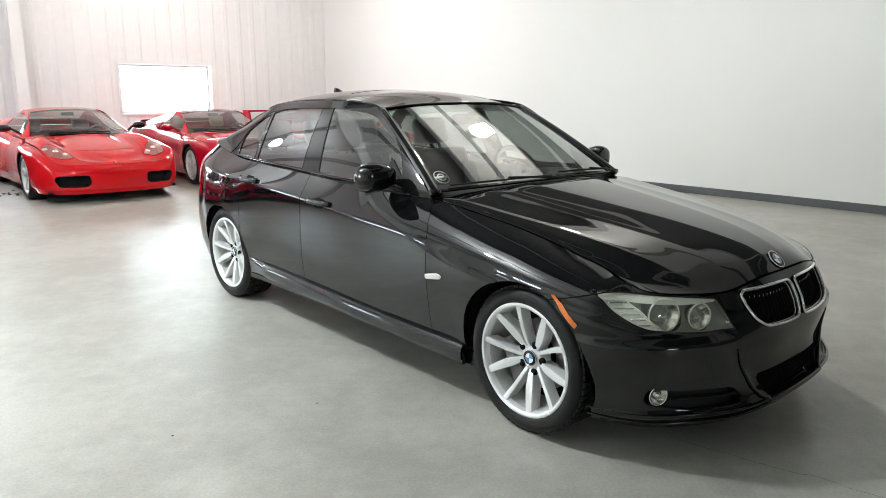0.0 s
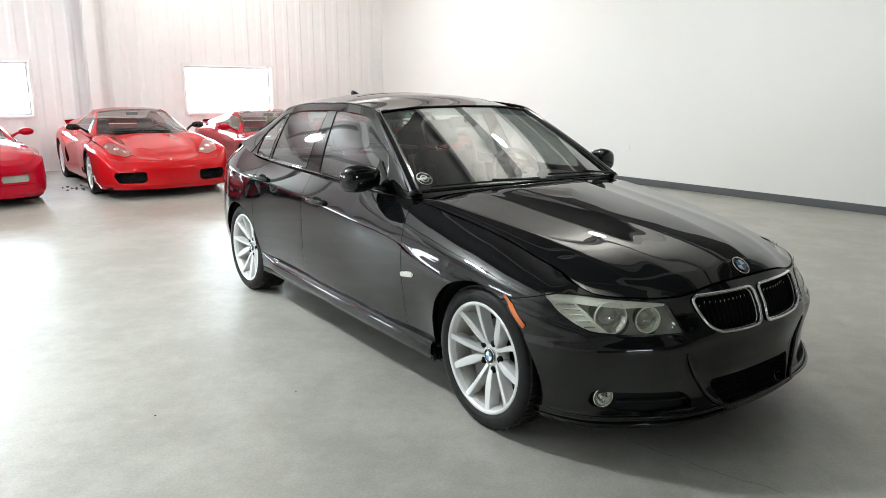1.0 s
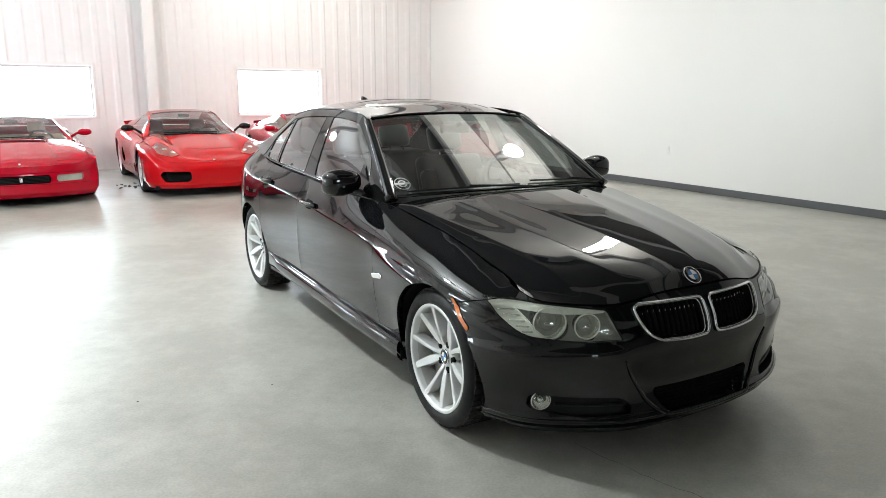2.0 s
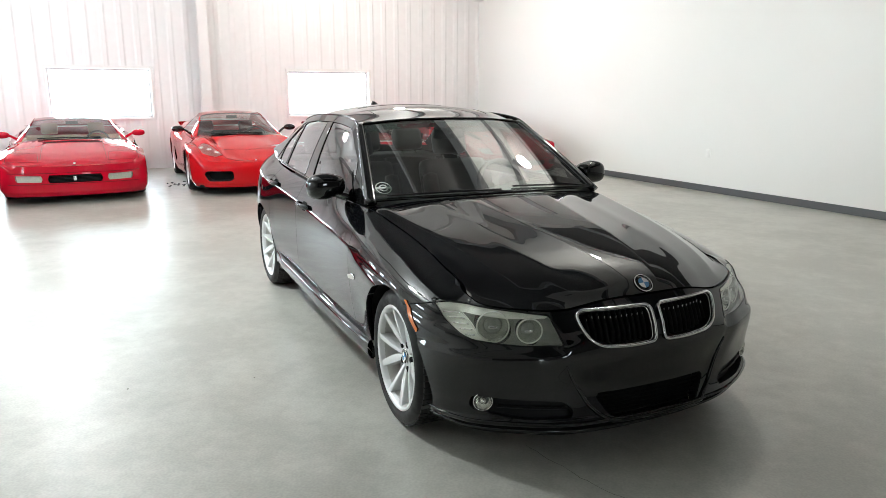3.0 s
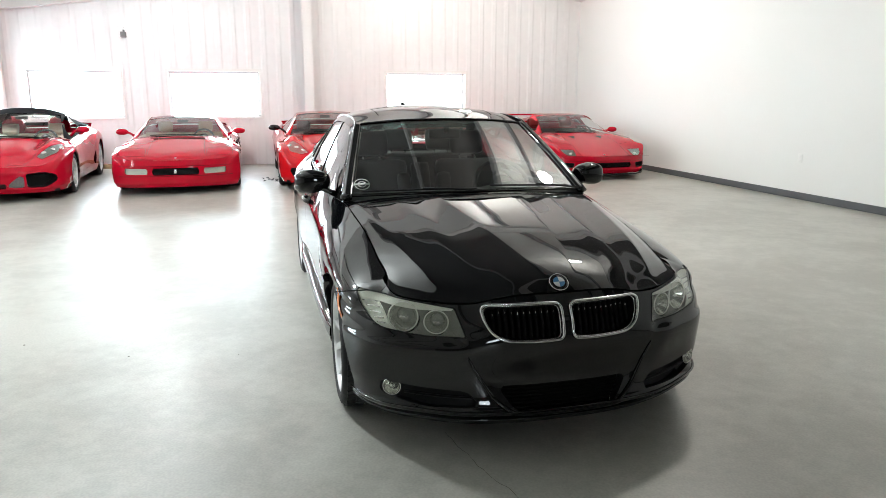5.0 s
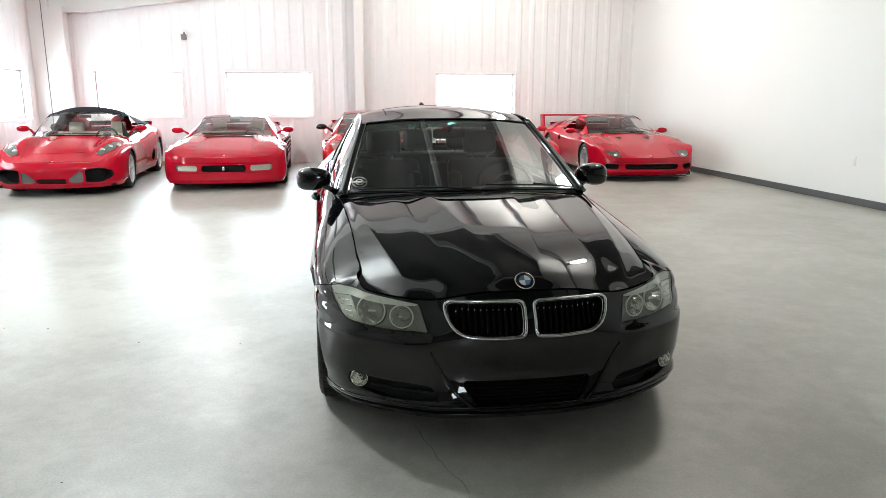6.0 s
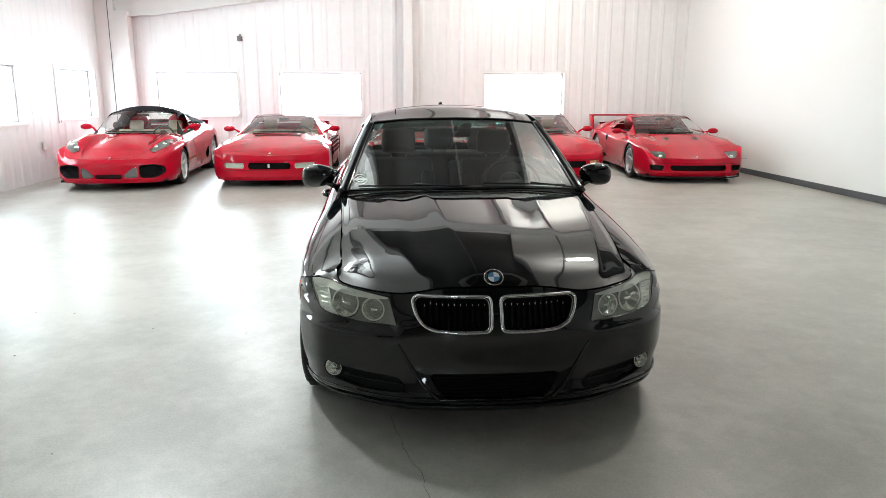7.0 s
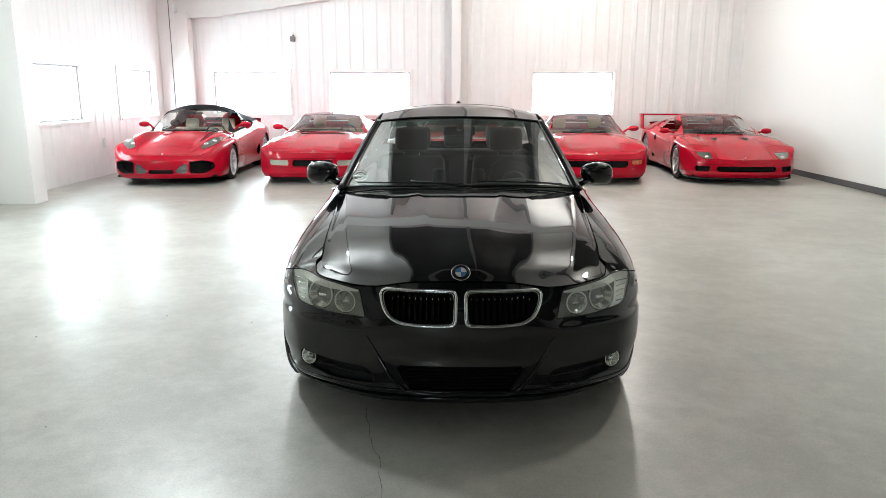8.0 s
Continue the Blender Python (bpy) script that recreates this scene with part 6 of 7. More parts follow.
def sports_car(name, label, at, p):
    car = thing(name, label, "sports car", at, "red sports cars along the wall")
    paint = p.get("paint", "red_paint")
    body = sports_body(p)
    W, fo, wb, ro = p["W"], p["fo"], p["wb"], p["ro"]
    rf, rr = p.get("rf", 0.308), p.get("rr", 0.328)
    arch_f, arch_r = circle(0, rf + 0.005, rf + 0.020), circle(wb, rr + 0.005, rr + 0.022)
    g = 0.003
    u_a0, u_a1 = body.u_at_y(-0.27, 2), body.u_at_y(0.46, 2)
    u_d1, u_t = body.u_at_y(p.get("door_end", 1.62), 2), body.u_at_y(wb + ro * 0.72, 2)
    top = 3.99
    front = Sheet(body, np.linspace(0, u_a0 - g, 56), np.linspace(0, top, 30), (0, 2), 1)
    holes = [rounded(h[0], h[1]) for h in p["pockets"]]
    part("front_bumper", arch_cut(front, [low_half(h) if h[:, 0].min() < 0 else h for h in holes], arch_f, True), paint, car)
    for h, spec in zip(holes, p["pockets"]):
        central = h[:, 0].min() < 0
        for s in ((False,) if central else (False, True)):
            hole = new(spec[3])
            hole.parent = car
            hole["label"] = spec[4]
            hp = low_half(h) if central else h
            part("recess_back", front.mesh(keep=hp, sink=spec[2], mirror=s, both=central), spec[5], hole)
            if not central:
                part("recess_wall", wall_strip(flip_x(front.line(h, 0), s), flip_x(front.line(h, spec[2] + 0.004), s), flip=s), spec[6], hole)
                if spec[2] < 0.04:
                    part("lens", front.mesh(keep=h, sink=0.0, mirror=s), "lens_clear", hole)
            else:
                z0, z1 = h[:, 1].min(), h[:, 1].max()
                for z in np.linspace(z0, z1, 7)[1:-1]:
                    xs = np.linspace(0, h[:, 0].max() - 0.02, 10)
                    q = front.line(np.stack([xs, np.full(10, z)], 1), spec[2] * 0.5)
                    part("grille_bar", tube(np.concatenate([flip_x(q)[::-1], q[1:]]), 0.004, 5), "black_plastic", hole)
    for z in p.get("seams", []):
        zs = np.array([(x, z) for x in np.linspace(0, W * 0.84, 26)])
        q = front.line(zs, -0.001)
        part("bumper_seam", tube(np.concatenate([flip_x(q)[::-1], q[1:]]), 0.0035, 6), "seam", car)
    for s in (False, True):
        f = Sheet(body, np.linspace(u_a0 + g, u_a1 - g, 44), np.linspace(0, top, 34), (1, 2), 1)
        part("front_fender", f.mesh(holes=[arch_f], mirror=s), paint, car)
        d = Sheet(body, np.linspace(u_a1 + g, u_d1 - g, 34), np.linspace(1, top, 22), (1, 2), 1)
        part("door", d.mesh(mirror=s), paint, car)
        part("rocker_panel", Sheet(body, np.linspace(u_a1 + g, u_d1 - g, 34), np.linspace(0, 0.98, 6), (1, 2), 1).mesh(mirror=s), paint, car)
        q = Sheet(body, np.linspace(u_d1 + g, u_t - g, 54), np.linspace(0, top, 34), (1, 2), 1)
        vents = [rounded(v, 0.03) for v in p.get("vents", [])]
        part("rear_quarter", q.mesh(holes=[arch_r] + vents, mirror=s), paint, car)
        for v in vents:
            part("side_intake", q.mesh(keep=v, sink=0.07, mirror=s), "dark_void", car, "dark air intake in the flank")
        for k in range(p.get("strakes", 0)):
            z = 0.40 + k * 0.075
            ys = np.linspace(0.75, wb - rr - 0.10, 16)
            sd = Sheet(body, np.linspace(u_a1, u_t, 60), np.linspace(1, top, 24), (1, 2), 1)
            part("side_strake", tube(flip_x(sd.line(np.stack([ys, np.full(16, z)], 1), -0.012), s), 0.013, 6, flat=0.6), paint, car)
            if k:
                part("side_slot", tube(flip_x(sd.line(np.stack([ys, np.full(16, z - 0.037)], 1), 0.0), s), 0.02, 6), "dark_void", car)
        for cy, r in ((0, rf), (wb, rr)):
            ang = np.linspace(radians(-20), radians(200), 40)
            up = np.stack([cy + (r + 0.020) * np.cos(ang), r + 0.005 + (r + 0.020) * np.sin(ang)], 1)
            up[:, 1] = np.maximum(up[:, 1], 0.17)
            sh = Sheet(body, np.linspace(body.u_at_y(cy - 0.48, 2), body.u_at_y(cy + 0.48, 2), 50), np.linspace(0, top, 30), (1, 2), 1)
            a = sh.line(up, 0.014)
            c, e = a.copy(), a.copy()
            c[:, 0] = 0.45
            e[:, 0], e[:, 1], e[:, 2] = 0.44, cy, 0.3
            part("wheel_liner", grid_mesh(flip_x(np.stack([a, c, e]), s)), "dark_void", car)
    part("rear_bumper", Sheet(body, np.linspace(u_t + g, body.length, 40), np.linspace(0, top, 22), (0, 2), 1).mesh(both=True), paint, car)

    # front lid
    ya = p["screen"][0]
    u_cowl = body.u_at_y(ya, 3.9)
    zc = p["cowl"]
    zmid = keyed([(0, p["nose"]), (0.12, m_(p["nose"], zc, 0.16 + p.get("nose_lift", 0.0))), (0.5, m_(p["nose"], zc, 0.60)), (1, zc)])

    def lid(u, v):
        u, v = np.broadcast_arrays(np.asarray(u, float), np.asarray(v, float))
        vc = np.clip(v, 0, 1)
        E = body(vc * u_cowl, np.full_like(vc, 4.0))
        w = vc ** 1.25
        my = -fo + 0.07 + (p["screen"][1] + fo - 0.07) * w
        mz = zmid(w)[0]
        a = np.clip(abs(u), 0, 1)
        y = E[..., 1] + (my - E[..., 1]) * (1 - a ** 2.2)
        z = E[..., 2] + (mz - E[..., 2]) * (1 - a ** p.get("crown", 2.4))
        bump = p.get("bulge", 0.0) * np.exp(-((a - 0.80) / 0.16) ** 2) * np.exp(-((y - 0.02) / 0.55) ** 2)
        valley = p.get("valley", 0.0) * np.exp(-((a - 0.50) / 0.14) ** 2) * np.exp(-((y + 0.1) / 0.6) ** 2)
        return np.stack([u * E[..., 0], y, z + bump - valley], -1)

    ls = Sheet(lid, np.linspace(-1, 1, 61), np.linspace(0.015, 1, 56), (0, 1), 1)
    L = part("front_lid", ls.mesh(), paint, car)
    for shape in p.get("lid_lines", []):
        for s in ((False, True) if shape[1] else (False,)):
            pts = np.array(shape[0], float)
            dense = np.concatenate([pts[i] + (pts[i + 1] - pts[i]) * np.linspace(0, 1, 8)[:, None] for i in range(len(pts) - 1)])
            part("panel_gap", tube(flip_x(ls.line(dense, -0.0005), s), 0.0036, 5, flat=0.4), "seam", L)
    for shape in p.get("lid_slots", []):
        poly = rounded(shape[0], 0.01)
        for s in ((False, True) if shape[1] else (False,)):
            part("lid_vent", ls.mesh(keep=poly, sink=-0.004, mirror=s), "dark_void", L, "black slot in the lid")
    for shape in p.get("top_lamps", []):
        poly = rounded(shape, 0.035)
        for s in (False, True):
            lamp = new("headlamp")
            lamp.parent = car
            lamp["label"] = "clear headlamp flush with the fender"
            part("lens", ls.mesh(keep=poly, sink=-0.006, mirror=s), "lens_clear", lamp)
            part("lamp_bed", ls.mesh(keep=poly, sink=-0.003, mirror=s), p.get("lamp_bed", "lamp_pale"), lamp)
            part("lamp_rim", tube(flip_x(ls.line(poly, -0.004), s), 0.005, 6, closed=True), paint, lamp)
            c = poly.mean(0)
            for k in p.get("lamp_bowls", (-0.55, 0.0, 0.55)):
                q = c + (poly[int(len(poly) * 0.05)] - c) * k
                o = flip_x(ls.line(np.array([q, q]), -0.004)[0], s)
                bw = part("reflector_bowl", lathe([(0.004, 0.0005), (0.004, 0.02), (0.0, 0.036), (-0.01, 0.04)], 20, "z"), "reflector", lamp)
                bw.matrix_basis = Matrix.Translation(o) @ Vector((0, -0.55, 0.8)).to_track_quat("Z", "Y").to_matrix().to_4x4()
    bd = ls.line(np.array([(0, -fo + 0.13)] * 2), -0.003)[0]
    b = part("badge", boxed(-0.014, 0.014, -0.003, 0.003, -0.019, 0.019, bevel=0.003), "satin_chrome", L)
    b.matrix_basis = Matrix.Translation(bd) @ Matrix.Rotation(radians(-68), 4, "X")

    # glasshouse
    ya, yc, (yt, zt_), hw0, hw1 = p["screen"][0], p["screen"][1], p["screen_top"], p["hw"][0], p["hw"][1]
    zbA = p["belt"]
    Wl = keyed([(0, 0, yc, zc), (0.55, hw0 * 0.55, yc + 0.05 * (ya - yc) * 6 * 0.3, zc - 0.004), (1, hw0, ya, zbA + 0.02)], catmull)
    Wt = keyed([(0, 0, yt - 0.05, zt_), (0.55, hw1 * 0.55, yt - 0.03, zt_ - 0.006), (1, hw1, yt + 0.04, zt_ - 0.04)], catmull)

    def scr(u, v):
        u, v = np.broadcast_arrays(np.asarray(u, float), np.asarray(v, float))
        a = np.clip(abs(u), 0, 1)
        lo_, hi_ = Wl(a), Wt(a)
        x, y, z = [i + (j - i) * v for i, j in zip(lo_, hi_)]
        return np.stack([np.sign(u) * x, y, z + 0.05 * v * (1 - v)], -1)
    part("windscreen", Sheet(scr, np.linspace(-1, 1, 31), np.linspace(0, 1, 14), (0, 2), 1).mesh(), "glass_red", car)
    n = 24
    for a, b in (((np.linspace(-1, 1, n), np.zeros(n)), (np.linspace(-0.95, 0.95, n), np.full(n, 0.05))), ((np.linspace(-1, 1, n), np.ones(n)), (np.linspace(-0.96, 0.96, n), np.full(n, 0.93)))):
        part("screen_border", grid_mesh(np.stack([scr(*a), scr(*b)]) + np.array([0, 0.003, -0.003])), "gloss_black", car)
    for sx in (-0.38, 0.25):
        us = np.linspace(sx - 0.32, sx + 0.30, 8)
        part("wiper", tube(scr(us, np.full(8, 0.05)) + np.array([0, -0.01, 0.012]), 0.009, 5), "black_plastic", car)
    roof_mat = p.get("roof_mat", paint)
    yr, zr = p["roof_end"]
    ye, ze = p["deck"]
    RL = keyed([(0, hw1 + 0.012, yt + 0.04, zt_ - 0.040), (0.5, hw1 - 0.005, (yt + yr) / 2, zt_ - 0.012), (1, hw1 - 0.02, yr, zr - 0.05)])
    RM = keyed([(0, yt - 0.055, zt_), (0.4, m_(yt, yr, 0.35), zt_ + p.get("dome", 0.025)), (1, yr + 0.03, zr)])

    def rfn(u, v):
        u, v = np.broadcast_arrays(np.asarray(u, float), np.asarray(v, float))
        ex, ey, ez = RL(v)
        my, mz = RM(v)
        a = abs(u)
        return np.stack([u * ex, ey + (my - ey) * (1 - a ** 2), ez + (mz - ez) * (1 - a ** 2.6)], -1)
    part("roof", Sheet(rfn, np.linspace(-1, 1, 31), np.linspace(0, 1, 20), (0, 1), 1).mesh(), roof_mat, car)
    hwe = W * 0.62
    BL = keyed([(0, W * 0.955 - p.get("round", 0.1) - 0.01, ya - 0.05, zbA - 0.004), (0.5, W * 0.95 - p.get("round", 0.1) * 1.05, m_(ya, yr, 0.6), zbA + 0.03), (0.75, W * 0.97 - p.get("round", 0.1) * 1.3, yr + 0.1, m_(zbA, p["haunch"], 0.8) + 0.01), (1, W * 0.85 - 0.1, ye, ze)])
    BT = keyed([(0, hw0 + 0.01, ya, zbA + 0.022), (0.32, hw1 + 0.02, yt + 0.05, zt_ - 0.036), (0.55, hw1 + 0.004, (yt + yr) / 2, zt_ - 0.010), (0.75, hw1 - 0.015, yr, zr - 0.045), (1, hwe, ye, ze + 0.03)])

    def cab(u, v):
        u, v = np.broadcast_arrays(np.asarray(u, float), np.asarray(v, float))
        uc = np.clip(u, 0, 1)
        l_, t_ = BL(uc), BT(uc)
        x, y, z = [i + (j - i) * v for i, j in zip(l_, t_)]
        return np.stack([x + 0.03 * v * (1 - v), y + u - uc, z], -1)
    cs = Sheet(cab, np.linspace(0.0, 1, 64), np.linspace(0, 1, 22), (1, 2), 1)
    win = [(ya + 0.17, zbA + 0.045), (m_(ya, yt, 0.62), m_(zbA, zt_, 0.62)), (yt + 0.10, zt_ - 0.075), (m_(yt, yr, 0.8), zt_ - 0.075), (yr - 0.03 + p.get("win_back", 0.0), zbA + 0.075)]
    win = rounded(win, 0.03)
    quarter = [rounded(q, 0.02) for q in p.get("quarter", [])]
    for s in (False, True):
        part("side_frame", cs.mesh(holes=[win] + quarter, mirror=s), p.get("frame_mat", paint), car)
        if not p.get("open_side"):
            part("side_window", cs.mesh(keep=win, sink=0.004, mirror=s), "glass_red", car)
        for q in quarter:
            part("quarter_window", cs.mesh(keep=q, sink=0.008, mirror=s), "gloss_black", car)
        sg = -1 if s else 1
        mz = zbA + p.get("mirror_up", 0.10)
        my = ya + 0.30
        mir = new("door_mirror")
        mir.parent = car
        bm = bmesh.new()
        bmesh.ops.create_uvsphere(bm, u_segments=16, v_segments=10, radius=1)
        for v in bm.verts:
            v.co = (v.co.x * 0.10, (v.co.y if v.co.y < 0 else v.co.y * 0.3) * 0.055, math.copysign(abs(v.co.z) ** 0.75, v.co.z) * 0.052)
        sh = part("mirror_shell", bm, p.get("mirror_mat", paint), mir)
        sh.matrix_basis = pose(sg * (W * 0.985), my, mz)
        part("mirror_stalk", tube([(sg * (hw0 + 0.06), my - 0.05, zbA + 0.03), (sg * (W - 0.13), my, mz - 0.02), (sg * (W - 0.06), my, mz)], [0.022, 0.018, 0.02], 8), p.get("mirror_mat", paint), mir)
    # tail deck and rear screen
    xs = np.linspace(-1, 1, 24)
    a = rfn(xs, np.ones(24))
    e = np.stack([xs * hwe, np.full(24, ye) + 0.03 * (1 - xs ** 2), ze + 0.03 + 0.02 * (1 - xs ** 2)], 1)
    rs = np.stack([a + (e - a) * t for t in np.linspace(0, 1, 10)])
    if p.get("spider"):
        part("tonneau", grid_mesh(np.stack([np.stack([xs * hwe, np.full(24, y), np.full(24, ze + 0.04)], 1) for y in np.linspace(yr - 0.1, ye, 6)]), flip=True), paint, car)
        foot = np.stack([xs * hw1 * 0.95, np.full(24, yr + 0.30), np.full(24, ze + 0.04)], 1)
        back = np.stack([a + (foot - a) * t for t in (0, 0.15, 0.8, 1)])
        for nm, i0, i1, j0, j1, mat in (("canvas_back", 0, 2, 0, 24, roof_mat), ("canvas_back", 2, 4, 0, 24, roof_mat), ("canvas_back", 1, 3, 0, 5, roof_mat),
                                        ("canvas_back", 1, 3, 19, 24, roof_mat), ("rear_screen", 1, 3, 4, 20, "glass_red")):
            part(nm, grid_mesh(back[i0:i1, j0:j1], flip=True), mat, car)
        for sx in (-1, 1):
            bm = bmesh.new()
            bmesh.ops.create_uvsphere(bm, u_segments=20, v_segments=12, radius=1)
            for v in bm.verts:
                v.co = (v.co.x * 0.18 + sx * 0.36, (v.co.y * (0.12 if v.co.y < 0 else 0.5)) + yr + 0.2, v.co.z * 0.17 + ze + 0.02)
            part("roll_hump", bm, paint, car)
            bm = bmesh.new()
            bmesh.ops.create_uvsphere(bm, u_segments=16, v_segments=10, radius=1)
            for v in bm.verts:
                v.co = (v.co.x * 0.085 + sx * 0.74, v.co.y * (0.05 if v.co.y < 0 else 0.22) + yr + 0.06, v.co.z * 0.075 + p["haunch"] + 0.0)
            part("haunch_intake", bm, "dark_void", car, "black intake on top of the haunch")
    else:
        part("rear_screen", grid_mesh(rs, flip=True), "glass_red", car)
    t2 = np.stack([xs * W * 0.74, np.full(24, wb + ro - 0.07) - 0.10 * xs ** 2, np.full(24, p["tail"]) + 0.01], 1)
    e2 = e.copy()
    e2[:, 0] = xs * W * 0.80
    part("engine_lid", grid_mesh(np.stack([e2 + (t2 - e2) * t for t in np.linspace(0, 1, 6)]), flip=True), paint, car)
    sd = np.stack([body(np.linspace(body.u_at_y(yr, 3.9), u_t, 24), np.full(24, 4.0)), cab(np.linspace(0.75, 1, 24), np.zeros(24))])
    for s in (False, True):
        part("haunch_top", grid_mesh(flip_x(np.stack([sd[0], (sd[0] + sd[1]) / 2 + (0, 0, 0.012), sd[1]]), s), flip=s), paint, car)
    # cabin
    part("floor_pan", boxed(-W * 0.85, W * 0.85, -fo + 0.25, wb + ro - 0.3, 0.13, 0.16), "dark_void", car)
    for sx in (-1, 1):
        part("door_card", boxed(sx * W * 0.74 - 0.02, sx * W * 0.74 + 0.02, ya - 0.1, yr, 0.25, zbA + 0.01, bevel=0.01), p["seat"], car)
    part("dashboard", boxed(-hw0 * 0.98, hw0 * 0.98, ya - 0.20, ya + 0.28, 0.45, zbA + 0.0, bevel=0.06), p.get("dash", "trim_dark"), car)
    steering_wheel(car, 0.36, ya + 0.36, zbA - 0.02, 66, 0.17)
    for x in (-0.36, 0.36):
        seat(car, x, yt + 0.22, 0.17, p["seat"], 0.48, 0.56, 24)
    part("bulkhead", boxed(-W * 0.72, W * 0.72, yr - 0.02, yr + 0.03, 0.2, zbA + 0.04), p.get("dash", "trim_dark"), car)
    part("rear_view_mirror", boxed(-0.09, 0.09, yt - 0.03, yt, zt_ - 0.10, zt_ - 0.05, bevel=0.01), "trim_dark", car)
    for side in (-1, 1):
        for cy, r, wd in ((0, rf, p.get("wf", 0.225)), (wb, rr, p.get("wr", 0.29))):
            wheel(car, side * (W - (0.042 if cy == 0 else 0.030) - wd / 2), cy, r, wd, side, r - 0.078, p.get("wheel", "five"), tyre_detail=False, mats=(p.get("wheel_mat", "silver"), "rubber"))
    return car, body, front, ls


def m_(a, b, t):
    return a + (b - a) * t


BLACK_HOLE = ("dark_void", "black_plastic")
F_NOSE = dict(W=0.955, fo=1.06, wb=2.60, ro=0.83, nose=0.50, fender=0.735, belt=0.79, haunch=0.90, tail=0.86, low=0.13, blunt=0.55, round=0.13,
              screen=(0.60, 0.36), cowl=0.83, screen_top=(1.28, 1.175), hw=(0.66, 0.50), roof_end=(2.05, 1.17), deck=(3.05, 0.93), bulge=0.075, valley=0.02, crown=2.2)

# scarlet coupe with two square inlets
sports_car("sports_coupe", "scarlet mid-engined coupe with two black front inlets", pose(0.20, 8.97, 0, 0, 0, -1.5), dict(
    F_NOSE, paint="red_paint_orange", lamp_bed="lamp_red", seat="leather_maroon", dash="trim_dark", mirror_mat="gloss_black", mirror_up=0.13,
    pockets=[([(0.36, 0.375), (0.72, 0.375), (0.76, 0.335), (0.70, 0.225), (0.40, 0.225), (0.35, 0.26)], 0.03, 0.10, "air_inlet", "black mesh inlet in the bumper", *BLACK_HOLE)],
    top_lamps=[[(0.44, -0.70), (0.56, -0.78), (0.74, -0.66), (0.78, -0.42), (0.70, -0.30), (0.58, -0.42)]],
    lid_lines=[([(0, -0.95), (0.30, -0.93), (0.42, -0.80), (0.50, -0.40), (0.54, 0.30)], True), ([(-0.40, -0.45), (0, -0.50), (0.40, -0.45)], False)],
    vents=[[(1.72, 0.38), (1.98, 0.62), (2.02, 0.40), (1.96, 0.30)]]))

# red open car with a black canvas roof
sports_car("sports_roadster", "red mid-engined roadster with raised black canvas top", pose(-4.74, 8.83, 0, 0, 0, 2.0), dict(
    F_NOSE, paint="red_paint", seat="leather_cream", dash="leather_cream", roof_mat="soft_top", frame_mat="soft_top", spider=True, open_side=True, dome=0.085, hw=(0.68, 0.56), screen_top=(1.16, 1.195),
    roof_end=(1.90, 1.17), mirror_up=0.14,
    pockets=[([(0.445, 0.405), (0.66, 0.425), (0.80, 0.38), (0.815, 0.29), (0.68, 0.205), (0.455, 0.21)], [0.03, 0.06, 0.07, 0.07, 0.06, 0.03], 0.10, "air_inlet", "oval black inlet in the bumper", *BLACK_HOLE),
             ([(0.20, 0.235), (0.31, 0.335), (0.415, 0.395), (0.425, 0.30), (0.415, 0.215), (0.30, 0.212)], 0.02, 0.035, "inlet_vane", "grey vane beside the inlet", "plastic_grey", "plastic_grey"),
             ([(-0.20, 0.275), (0.20, 0.275), (0.21, 0.205), (-0.21, 0.205)], 0.02, 0.05, "chin_slot", "red slot in the chin", "red_dark", "red_dark")],
    top_lamps=[[(0.53, -0.66), (0.62, -0.74), (0.80, -0.52), (0.84, -0.22), (0.78, -0.10), (0.66, -0.36)]], lamp_bed="lamp_dark",
    lid_lines=[([(0, -0.95), (0.40, -0.92), (0.48, -0.75), (0.52, -0.30), (0.54, 0.30)], True), ([(-0.38, -0.55), (0, -0.62), (0.38, -0.55)], False)],
    vents=[[(1.75, 0.36), (2.00, 0.52), (2.06, 0.36), (1.98, 0.26)]]))

